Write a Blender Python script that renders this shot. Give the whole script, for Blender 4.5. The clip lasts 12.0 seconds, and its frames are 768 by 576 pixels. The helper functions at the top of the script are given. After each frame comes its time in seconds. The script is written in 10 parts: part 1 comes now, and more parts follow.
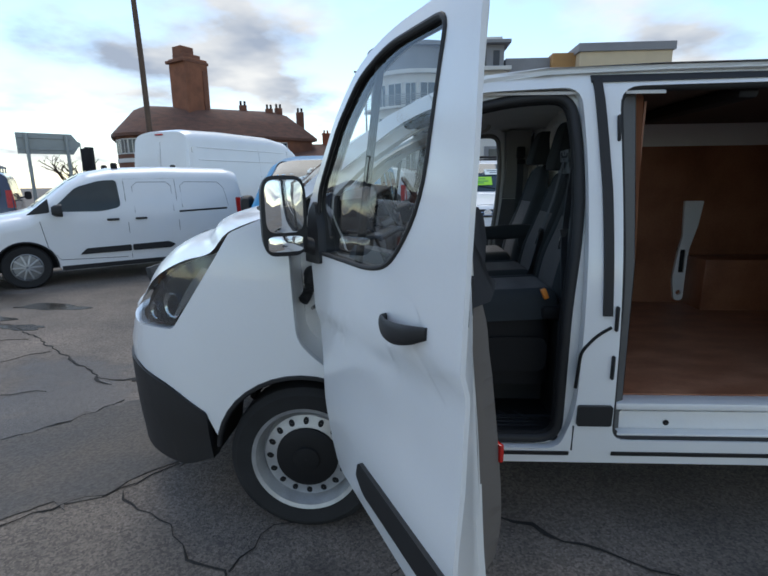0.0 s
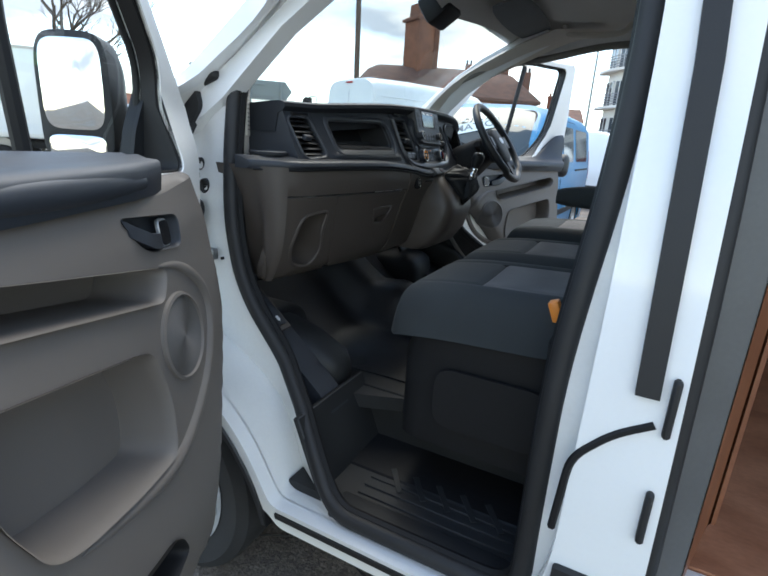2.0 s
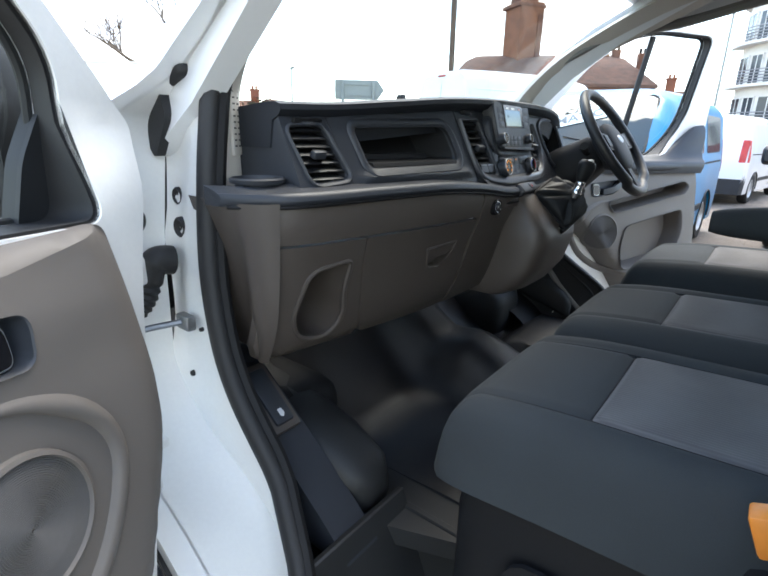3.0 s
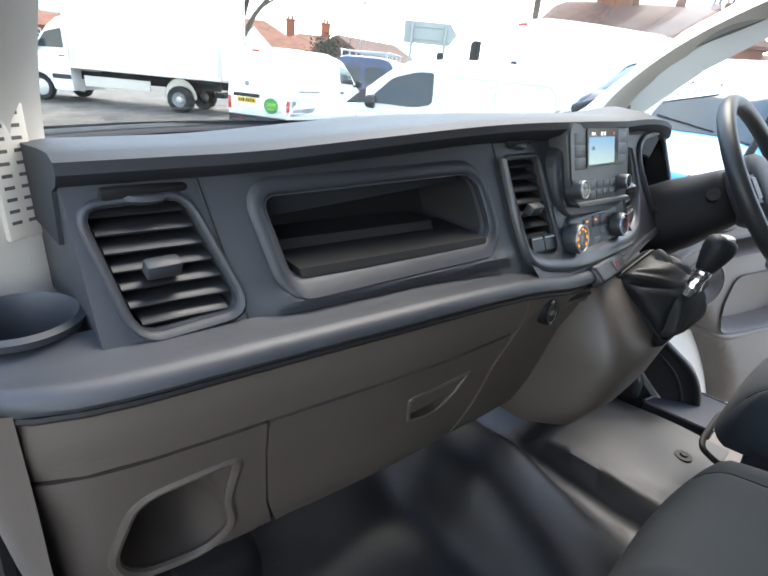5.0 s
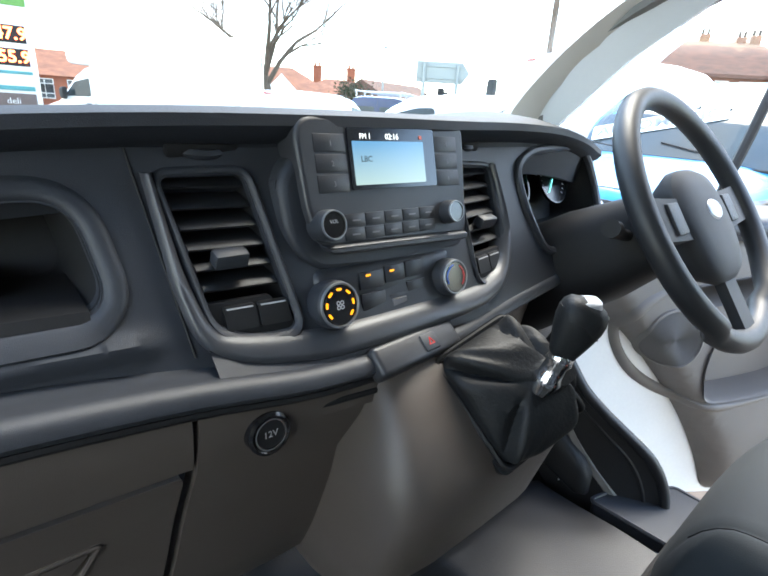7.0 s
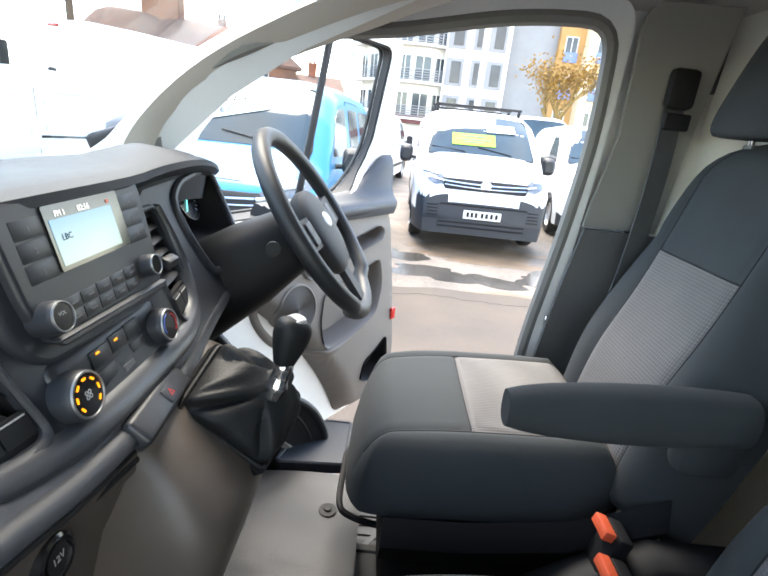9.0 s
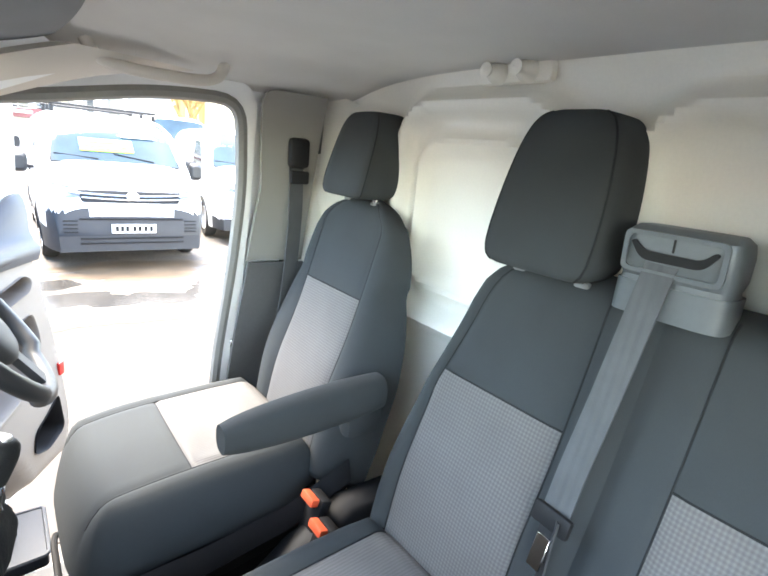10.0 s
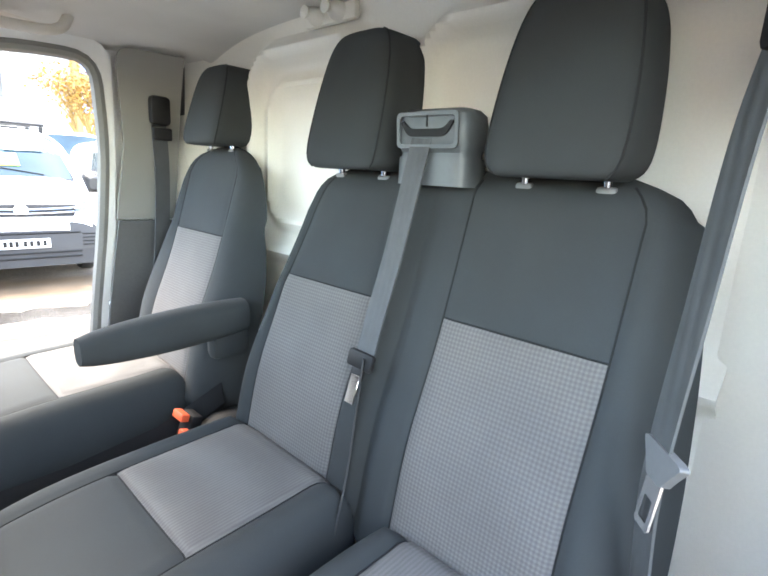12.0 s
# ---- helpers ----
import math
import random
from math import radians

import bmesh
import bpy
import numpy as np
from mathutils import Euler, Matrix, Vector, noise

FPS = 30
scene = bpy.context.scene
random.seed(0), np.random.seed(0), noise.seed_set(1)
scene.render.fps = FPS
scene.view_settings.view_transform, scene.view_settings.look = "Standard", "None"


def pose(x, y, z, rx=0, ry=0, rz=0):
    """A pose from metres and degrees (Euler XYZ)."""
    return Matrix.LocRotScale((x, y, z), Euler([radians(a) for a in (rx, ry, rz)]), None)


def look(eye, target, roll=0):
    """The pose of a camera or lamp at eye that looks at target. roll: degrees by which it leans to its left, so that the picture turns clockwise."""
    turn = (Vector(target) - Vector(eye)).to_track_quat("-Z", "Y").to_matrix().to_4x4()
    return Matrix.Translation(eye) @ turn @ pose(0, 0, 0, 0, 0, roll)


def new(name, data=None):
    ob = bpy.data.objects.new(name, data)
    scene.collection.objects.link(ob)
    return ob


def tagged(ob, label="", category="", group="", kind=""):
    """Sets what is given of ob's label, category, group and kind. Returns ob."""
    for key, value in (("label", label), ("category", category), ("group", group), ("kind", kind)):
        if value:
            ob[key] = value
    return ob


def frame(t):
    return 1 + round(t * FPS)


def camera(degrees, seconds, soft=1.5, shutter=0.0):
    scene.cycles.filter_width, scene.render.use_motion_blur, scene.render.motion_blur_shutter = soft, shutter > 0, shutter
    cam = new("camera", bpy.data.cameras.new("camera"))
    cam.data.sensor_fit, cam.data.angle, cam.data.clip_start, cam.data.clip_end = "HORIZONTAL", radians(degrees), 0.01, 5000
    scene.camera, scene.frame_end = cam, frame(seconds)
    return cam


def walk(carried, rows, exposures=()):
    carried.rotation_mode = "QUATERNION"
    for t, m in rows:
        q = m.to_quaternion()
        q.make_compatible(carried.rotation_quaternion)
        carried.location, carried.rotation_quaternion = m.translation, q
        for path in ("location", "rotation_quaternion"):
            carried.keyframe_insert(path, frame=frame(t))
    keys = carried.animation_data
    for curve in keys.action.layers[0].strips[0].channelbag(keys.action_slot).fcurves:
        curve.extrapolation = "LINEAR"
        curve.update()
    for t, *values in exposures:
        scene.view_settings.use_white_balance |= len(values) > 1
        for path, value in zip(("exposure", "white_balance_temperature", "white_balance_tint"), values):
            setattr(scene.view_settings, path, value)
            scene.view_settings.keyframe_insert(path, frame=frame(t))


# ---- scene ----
# The camera and its way: round the open door, into the cab, and a turn to the seats.
cam = camera(76.6, 12.0, soft=1.8)
PATH = [
    (0, (0.417, -1.861, 1.532), (0.313, 0.090, 1.104), -0.7),
    (0.5, (0.745, -1.646, 1.520), (0.309, 0.254, 1.072), 0.1),
    (1, (1.010, -1.425, 1.499), (0.281, 0.374, 1.019), 0.9),
    (1.5, (1.090, -1.111, 1.422), (0.319, 0.659, 0.897), 2.7),
    (2, (1.119, -0.802, 1.367), (0.256, 0.909, 0.792), 3.5),
    (2.5, (1.103, -0.511, 1.359), (-0.002, 1.045, 0.761), 1.5),
    (3, (0.947, -0.292, 1.406), (-0.235, 1.204, 0.802), 1.1),
    (3.2, (0.872, -0.217, 1.443), (-0.303, 1.267, 0.797), 1.2),
    (4.8, (0.664, 0.181, 1.545), (-0.611, 1.496, 0.743), 5.4),
    (5, (0.666, 0.239, 1.541), (-0.612, 1.550, 0.736), 5.4),
    (5.5, (0.676, 0.407, 1.515), (-0.619, 1.710, 0.725), 6.0),
    (6, (0.689, 0.570, 1.515), (-0.699, 1.780, 0.736), 5.1),
    (6.5, (0.711, 0.683, 1.521), (-0.722, 1.860, 0.771), 4.7),
    (6.7, (0.713, 0.721, 1.506), (-0.721, 1.918, 0.790), 4.3),
    (8.3, (0.674, 0.751, 1.502), (-0.115, 2.460, 0.824), 4.6),
    (8.5, (0.662, 0.710, 1.512), (0.076, 2.501, 0.844), 5.3),
    (9, (0.620, 0.608, 1.588), (0.625, 2.506, 0.957), 5.9),
    (9.5, (0.576, 0.556, 1.659), (1.283, 2.339, 1.094), 6.9),
    (10, (0.540, 0.478, 1.731), (1.757, 1.979, 1.216), 5.8),
    (10.5, (0.500, 0.409, 1.741), (1.999, 1.644, 1.262), 5.0),
    (11, (0.477, 0.368, 1.702), (2.133, 1.395, 1.251), 4.5),
    (11.5, (0.483, 0.318, 1.646), (2.106, 1.403, 1.210), 3.5),
    (12, (0.568, 0.218, 1.571), (2.003, 1.537, 1.123), 3.2),
]
EXPOSURES = [(0, 0.70, 6500, 6), (1.0, 0.86, 7000, 4), (1.5, 1.35, 6950, 6), (2.0, 2.05, 6850, 5), (3.2, 2.85, 7100, 8), (4.8, 3.42, 7200, 9), (6.7, 3.65, 6950, 7), (8.5, 3.32, 7350, 9), (9.0, 3.6, 7450, 9), (9.5, 4.05, 7550, 9), (10.5, 5.1, 7750, 10), (12, 4.75, 7850, 10)]
walk(cam, [(t, look(eye, target, roll)) for t, eye, target, roll in PATH], EXPOSURES)
# Daylight: a bright broken sky and a high veiled sun on the driver side.
world = bpy.data.worlds.new("sky")
scene.world = world
world.use_nodes = True


def sky_nodes(nt):
    nt.nodes.clear()
    out = nt.nodes.new("ShaderNodeOutputWorld")
    bg = nt.nodes.new("ShaderNodeBackground")
    sky = nt.nodes.new("ShaderNodeTexSky")
    sky.sky_type, sky.sun_disc = "NISHITA", False
    sky.sun_elevation, sky.sun_rotation = radians(60), radians(340)
    sky.air_density, sky.dust_density = 1.0, 0.3
    tc = nt.nodes.new("ShaderNodeTexCoord")
    sep = nt.nodes.new("ShaderNodeSeparateXYZ")
    nt.links.new(tc.outputs["Generated"], sep.inputs[0])
    # clouds lie on a flat layer overhead: the direction divided by its height
    lift = nt.nodes.new("ShaderNodeMath")
    lift.operation = "MAXIMUM"
    lift.inputs[1].default_value = 0.0
    nt.links.new(sep.outputs[2], lift.inputs[0])
    add = nt.nodes.new("ShaderNodeMath")
    add.inputs[1].default_value = 0.22
    nt.links.new(lift.outputs[0], add.inputs[0])
    div = nt.nodes.new("ShaderNodeVectorMath")
    div.operation = "DIVIDE"
    com = nt.nodes.new("ShaderNodeCombineXYZ")
    for i in range(3):
        nt.links.new(add.outputs[0], com.inputs[i])
    nt.links.new(tc.outputs["Generated"], div.inputs[0])
    nt.links.new(com.outputs[0], div.inputs[1])
    noi = nt.nodes.new("ShaderNodeTexNoise")
    noi.inputs["Scale"].default_value, noi.inputs["Detail"].default_value, noi.inputs["Roughness"].default_value = 1.25, 7, 0.52
    nt.links.new(div.outputs[0], noi.inputs["Vector"])
    ramp = nt.nodes.new("ShaderNodeValToRGB")
    ramp.color_ramp.elements[0].position, ramp.color_ramp.elements[1].position = 0.47, 0.61
    nt.links.new(noi.outputs["Fac"], ramp.inputs[0])
    shade = nt.nodes.new("ShaderNodeTexNoise")
    shade.inputs["Scale"].default_value, shade.inputs["Detail"].default_value = 2.1, 4
    nt.links.new(div.outputs[0], shade.inputs["Vector"])
    tone = nt.nodes.new("ShaderNodeValToRGB")
    tone.color_ramp.elements[0].position, tone.color_ramp.elements[1].position = 0.36, 0.62
    tone.color_ramp.elements[0].color, tone.color_ramp.elements[1].color = (1.7, 1.95, 2.5, 1), (3.8, 3.8, 3.9, 1)
    nt.links.new(shade.outputs["Fac"], tone.inputs[0])
    mix = nt.nodes.new("ShaderNodeMix")
    mix.data_type = "RGBA"
    nt.links.new(ramp.outputs[0], mix.inputs[0])
    nt.links.new(sky.outputs[0], mix.inputs[6])
    nt.links.new(tone.outputs[0], mix.inputs[7])
    bg.inputs[1].default_value = 0.15
    nt.links.new(mix.outputs[2], bg.inputs[0])
    nt.links.new(bg.outputs[0], out.inputs[0])


sky_nodes(world.node_tree)
sun = new("sun", bpy.data.lights.new("sun", "SUN"))
sun.data.energy, sun.data.angle, sun.data.color = 0.95, radians(40), (1.0, 0.95, 0.88)
SUN_AZ, SUN_EL = radians(110), radians(60)
sun.matrix_basis = look((0, 0, 0), (-math.cos(SUN_AZ) * math.cos(SUN_EL), -math.sin(SUN_AZ) * math.cos(SUN_EL), -math.sin(SUN_EL)))
# ---- tools ----
def part(name, bm, material, parent=None, label="", smooth=40):
    """Links a bmesh as one mesh object under its thing or part."""
    me = bpy.data.meshes.new(name)
    bmesh.ops.recalc_face_normals(bm, faces=bm.faces)
    bm.to_mesh(me)
    bm.free()
    me.materials.append(material)
    if smooth:
        for p in me.polygons:
            p.use_smooth = True
        me.set_sharp_from_angle(angle=radians(smooth))
    ob = new(name, me)
    ob.parent = parent
    if label:
        ob["label"] = label
    return ob


def thing(name, label, category, at=(0, 0, 0), group="", kind=""):
    ob = new(name)
    ob.empty_display_size = 0.05
    ob.location = at
    return tagged(ob, label, category, group, kind)


def mesh(verts, faces):
    bm = bmesh.new()
    vs = [bm.verts.new(v) for v in verts]
    for f in faces:
        try:
            bm.faces.new([vs[i] for i in f])
        except ValueError:
            pass
    return bm


def join(*bms):
    out = bms[0]
    for b in bms[1:]:
        me = bpy.data.meshes.new("t")
        b.to_mesh(me)
        out.from_mesh(me)
        bpy.data.meshes.remove(me)
        b.free()
    return out


def move(bm, m):
    bmesh.ops.transform(bm, matrix=m, verts=bm.verts)
    return bm


def rpoly(pts, n=5):
    """A polygon of (u, v, radius) with rounded corners."""
    out = []
    k = len(pts)
    for i, p in enumerate(pts):
        r = p[2] if len(p) > 2 else 0
        a, b, c = Vector(pts[i - 1][:2]), Vector(p[:2]), Vector(pts[(i + 1) % k][:2])
        if r <= 0:
            out.append((b.x, b.y))
            continue
        d1, d2 = (a - b), (c - b)
        l = min(r, d1.length * 0.49, d2.length * 0.49)
        s, e = b + d1.normalized() * l, b + d2.normalized() * l
        for j in range(n + 1):
            t = j / n
            q = s * (1 - t) ** 2 + b * 2 * t * (1 - t) + e * t * t
            out.append((q.x, q.y))
    return out


def rrect(u0, v0, u1, v1, r, n=4):
    return rpoly([(u0, v0, r), (u1, v0, r), (u1, v1, r), (u0, v1, r)], n)


def sheet(outer, holes, fn, thick, du=0.12, dv=0.08):
    """A sheet cut from the surface fn(u, v, depth) along outlines, with its thickness and rims."""
    bm = bmesh.new()
    for loop in [outer, *holes]:
        vs = [bm.verts.new((u, v, 0)) for u, v in loop]
        for i in range(len(vs)):
            bm.edges.new((vs[i - 1], vs[i]))
    bmesh.ops.triangle_fill(bm, use_beauty=True, edges=bm.edges[:], normal=(0, 0, 1))
    us, vs = [p[0] for p in outer], [p[1] for p in outer]
    for lo, hi, step, no in ((min(us), max(us), du, (1, 0, 0)), (min(vs), max(vs), dv, (0, 1, 0))):
        n = int((hi - lo) / step) if step else 0
        for i in range(1, n + 1):
            c = lo + (hi - lo) * i / (n + 1)
            co = (c, 0, 0) if no[0] else (0, c, 0)
            bmesh.ops.bisect_plane(bm, geom=bm.verts[:] + bm.edges[:] + bm.faces[:], plane_co=co, plane_no=no, dist=1e-5)
    bm.verts.index_update()
    flat = [(v.co.x, v.co.y) for v in bm.verts]
    faces = [[v.index for v in f.verts] for f in bm.faces]
    rim = [[v.index for v in e.verts] for e in bm.edges if len(e.link_faces) == 1]
    bm.free()
    k = len(flat)
    verts = [fn(u, v, 0) for u, v in flat]
    if thick:
        verts += [fn(u, v, thick) for u, v in flat]
        faces = faces + [[i + k for i in reversed(f)] for f in faces] + [[a, b, b + k, a + k] for a, b in rim]
    return mesh(verts, faces)


def slab(outer, holes, z0, z1, m=Matrix()):
    """A flat plate of an outline, from depth z0 to z1, placed by m."""
    bm = sheet(outer, holes, lambda u, v, d: Vector((u, v, z0 + d)), z1 - z0, 0, 0)
    return move(bm, m)


def loft(rings, closed=True, caps=True):
    k = len(rings[0])
    verts = [p for r in rings for p in r]
    faces = []
    for i in range(len(rings) - 1):
        for j in range(k if closed else k - 1):
            a, b = i * k + j, i * k + (j + 1) % k
            faces.append((a, b, b + k, a + k))
    if caps and closed:
        faces.append(tuple(range(k))[::-1])
        faces.append(tuple(range(len(verts) - k, len(verts))))
    return mesh(verts, faces)


def smooth_path(pts, n=6, closed=False):
    """A Catmull-Rom curve through points."""
    pts = [Vector(p) for p in pts]
    out, k = [], len(pts)
    for i in range(k if closed else k - 1):
        if closed:
            a, b, c, d = pts[i - 1], pts[i], pts[(i + 1) % k], pts[(i + 2) % k]
        else:
            a, b, c, d = pts[max(i - 1, 0)], pts[i], pts[i + 1], pts[min(i + 2, k - 1)]
        for j in range(n):
            t = j / n
            out.append(0.5 * (2 * b + (c - a) * t + (2 * a - 5 * b + 4 * c - d) * t * t + (3 * b - a - 3 * c + d) * t ** 3))
    if not closed:
        out.append(pts[-1])
    return out


def tube(pts, r, n=8, closed=False, flat=1.0, up=(0, 0, 1)):
    """A round or flattened bar along points; r may be a list."""
    pts = [Vector(p) for p in pts]
    k = len(pts)
    rings = []
    side0 = None
    for i, p in enumerate(pts):
        if closed:
            d = pts[(i + 1) % k] - pts[i - 1]
        else:
            d = pts[min(i + 1, k - 1)] - pts[max(i - 1, 0)]
        d.normalize()
        u = Vector(up)
        s = d.cross(u)
        if s.length < 0.05:
            s = side0.copy() if side0 else d.cross(Vector((1, 0, 0)))
        s.normalize()
        side0 = s
        w = s.cross(d).normalized()
        rr = r[i] if isinstance(r, (list, tuple)) else r
        rings.append([p + s * rr * math.cos(a) + w * rr * flat * math.sin(a) for a in (2 * math.pi * j / n for j in range(n))])
    if closed:
        rings.append(rings[0])
    return loft(rings, True, not closed)


def rbox(sx, sy, sz, bev=0.01, seg=2, m=Matrix()):
    """A block with rounded edges, centred, placed by m."""
    bm = bmesh.new()
    bmesh.ops.create_cube(bm, size=1, matrix=Matrix.Diagonal((sx, sy, sz, 1)))
    if bev:
        bmesh.ops.bevel(bm, geom=bm.edges[:], offset=bev, segments=seg, affect="EDGES", profile=0.5)
    return move(bm, m)


def spin(profile, n=32, m=Matrix()):
    """A turned body: (radius, height) points round the z axis."""
    rings = []
    for r, h in profile:
        rings.append([Vector((r * math.cos(a), r * math.sin(a), h)) for a in (2 * math.pi * j / n for j in range(n))])
    return move(loft(rings, True, False), m)


def superring(cx, cy, w, h, e=3.0, n=28, z=0.0):
    """A rounded rectangle ring (superellipse)."""
    out = []
    for j in range(n):
        a = 2 * math.pi * j / n
        c, s = math.cos(a), math.sin(a)
        out.append(Vector((cx + w / 2 * math.copysign(abs(c) ** (2 / e), c), cy + h / 2 * math.copysign(abs(s) ** (2 / e), s), z)))
    return out


def lerp(x, table):
    """Straight-line interpolation in a table of (x, y)."""
    if x <= table[0][0]:
        return table[0][1]
    for (a, b), (c, d) in zip(table, table[1:]):
        if x <= c:
            return b + (d - b) * (x - a) / (c - a)
    return table[-1][1]


def ease(x, table):
    """Smooth interpolation in a table of (x, y)."""
    if x <= table[0][0]:
        return table[0][1]
    for i in range(len(table) - 1):
        a, b = table[i]
        c, d = table[i + 1]
        if x <= c:
            m0 = (d - table[i - 1][1]) / (c - table[i - 1][0]) if i > 0 else (d - b) / (c - a)
            m1 = (table[i + 2][1] - b) / (table[i + 2][0] - a) if i + 2 < len(table) else (d - b) / (c - a)
            t, w = (x - a) / (c - a), c - a
            return b * (2 * t ** 3 - 3 * t * t + 1) + m0 * w * (t ** 3 - 2 * t * t + t) + d * (3 * t * t - 2 * t ** 3) + m1 * w * (t ** 3 - t * t)
    return table[-1][1]


def shrunk(loop, k):
    """A loop drawn in by k metres along its normals."""
    out, n = [], len(loop)
    for i in range(n):
        a, b, c = Vector(loop[i - 1]), Vector(loop[i]), Vector(loop[(i + 1) % n])
        t = (c - a)
        if t.length < 1e-6:
            t = c - b
        t.normalize()
        out.append((b.x - t.y * k, b.y + t.x * k))
    return out


def area(loop):
    return sum(a[0] * b[1] - b[0] * a[1] for a, b in zip(loop, loop[1:] + loop[:1])) / 2


def words(text, size, m, material, parent, name="lettering", depth=0.0006, label="", bold=0.0):
    """Raised writing in the built-in font, turned into a mesh."""
    cu = bpy.data.curves.new(name, "FONT")
    cu.body, cu.size, cu.align_x, cu.align_y, cu.extrude, cu.offset, cu.resolution_u = text, size, "CENTER", "CENTER", depth, bold, 2
    tmp = bpy.data.objects.new(name, cu)
    me = bpy.data.meshes.new_from_object(tmp)
    bpy.data.objects.remove(tmp)
    bpy.data.curves.remove(cu)
    me.transform(m)
    me.materials.clear()
    me.materials.append(material)
    ob = new(name, me)
    ob.parent = parent
    if label:
        ob["label"] = label
    return ob


# ---- materials ----
def mat(name, color, rough=0.5, metal=0.0, vary=0.12, scale=6.0, fine=120.0, bump=0.0, color2=None, coat=0.0, rvary=0.1, objvary=0.0, spec=0.5, stretch=None, contrast=(0.35, 0.65)):
    """A surface with two scales of variation in colour, gloss and relief."""
    m = bpy.data.materials.new(name)
    m.use_nodes = True
    nt = m.node_tree
    b = nt.nodes["Principled BSDF"]
    b.inputs["Metallic"].default_value = metal
    b.inputs["Coat Weight"].default_value = coat
    b.inputs["Coat Roughness"].default_value = 0.06
    b.inputs["Specular IOR Level"].default_value = spec
    tc = nt.nodes.new("ShaderNodeTexCoord")
    src = tc.outputs["Object"]
    if stretch:
        mp = nt.nodes.new("ShaderNodeMapping")
        mp.inputs["Scale"].default_value = stretch
        nt.links.new(src, mp.inputs[0])
        src = mp.outputs[0]
    n1 = nt.nodes.new("ShaderNodeTexNoise")
    n1.inputs["Scale"].default_value, n1.inputs["Detail"].default_value = scale, 5
    n2 = nt.nodes.new("ShaderNodeTexNoise")
    n2.inputs["Scale"].default_value, n2.inputs["Detail"].default_value = fine, 3
    for n in (n1, n2):
        nt.links.new(src, n.inputs["Vector"])
    rp = nt.nodes.new("ShaderNodeValToRGB")
    rp.color_ramp.elements[0].position, rp.color_ramp.elements[1].position = contrast
    c2 = color2 or tuple(c * (1 - vary) for c in color)
    rp.color_ramp.elements[0].color, rp.color_ramp.elements[1].color = (*c2, 1), (*color, 1)
    nt.links.new(n1.outputs["Fac"], rp.inputs[0])
    mx = nt.nodes.new("ShaderNodeMix")
    mx.data_type, mx.blend_type = "RGBA", "MULTIPLY"
    mx.inputs[0].default_value = 1.0
    nt.links.new(rp.outputs[0], mx.inputs[6])
    r2 = nt.nodes.new("ShaderNodeMapRange")
    r2.inputs["To Min"].default_value, r2.inputs["To Max"].default_value = 1 - vary, 1 + vary * 0.5
    nt.links.new(n2.outputs["Fac"], r2.inputs["Value"])
    nt.links.new(r2.outputs[0], mx.inputs[7])
    col = mx.outputs[2]
    if objvary:
        oi = nt.nodes.new("ShaderNodeObjectInfo")
        r3 = nt.nodes.new("ShaderNodeMapRange")
        r3.inputs["To Min"].default_value, r3.inputs["To Max"].default_value = 1 - objvary, 1 + objvary
        nt.links.new(oi.outputs["Random"], r3.inputs["Value"])
        m2 = nt.nodes.new("ShaderNodeMix")
        m2.data_type, m2.blend_type = "RGBA", "MULTIPLY"
        m2.inputs[0].default_value = 1.0
        nt.links.new(col, m2.inputs[6])
        nt.links.new(r3.outputs[0], m2.inputs[7])
        col = m2.outputs[2]
    nt.links.new(col, b.inputs["Base Color"])
    rr = nt.nodes.new("ShaderNodeMapRange")
    rr.inputs["To Min"].default_value, rr.inputs["To Max"].default_value = max(rough - rvary, 0.02), min(rough + rvary, 1)
    nt.links.new(n1.outputs["Fac"], rr.inputs["Value"])
    nt.links.new(rr.outputs[0], b.inputs["Roughness"])
    if bump:
        bp = nt.nodes.new("ShaderNodeBump")
        bp.inputs["Strength"].default_value, bp.inputs["Distance"].default_value = 0.5, bump
        nt.links.new(n2.outputs["Fac"], bp.inputs["Height"])
        nt.links.new(bp.outputs[0], b.inputs["Normal"])
    return m


def glass(name, tint=(1, 1, 1), rough=0.0, mixed=0.9):
    """A thin pane: mostly clear, with a real mirror-like gloss."""
    m = bpy.data.materials.new(name)
    m.use_nodes = True
    nt = m.node_tree
    nt.nodes.remove(nt.nodes["Principled BSDF"])
    out = nt.nodes["Material Output"]
    tr, gl, mx, lw = (nt.nodes.new("ShaderNode" + k) for k in ("BsdfTransparent", "BsdfGlossy", "MixShader", "LayerWeight"))
    tr.inputs[0].default_value = (*tint, 1)
    gl.inputs["Roughness"].default_value = rough
    lw.inputs[0].default_value = 0.5
    pw, ad = nt.nodes.new("ShaderNodeMath"), nt.nodes.new("ShaderNodeMath")
    pw.operation, ad.operation = "POWER", "MULTIPLY_ADD"
    pw.inputs[1].default_value = 4.5
    ad.inputs[1].default_value, ad.inputs[2].default_value = 0.85, 0.05
    nt.links.new(lw.outputs["Facing"], pw.inputs[0])
    nt.links.new(pw.outputs[0], ad.inputs[0])
    nt.links.new(ad.outputs[0], mx.inputs[0])
    nt.links.new(tr.outputs[0], mx.inputs[1])
    nt.links.new(gl.outputs[0], mx.inputs[2])
    nt.links.new(mx.outputs[0], out.inputs[0])
    return m


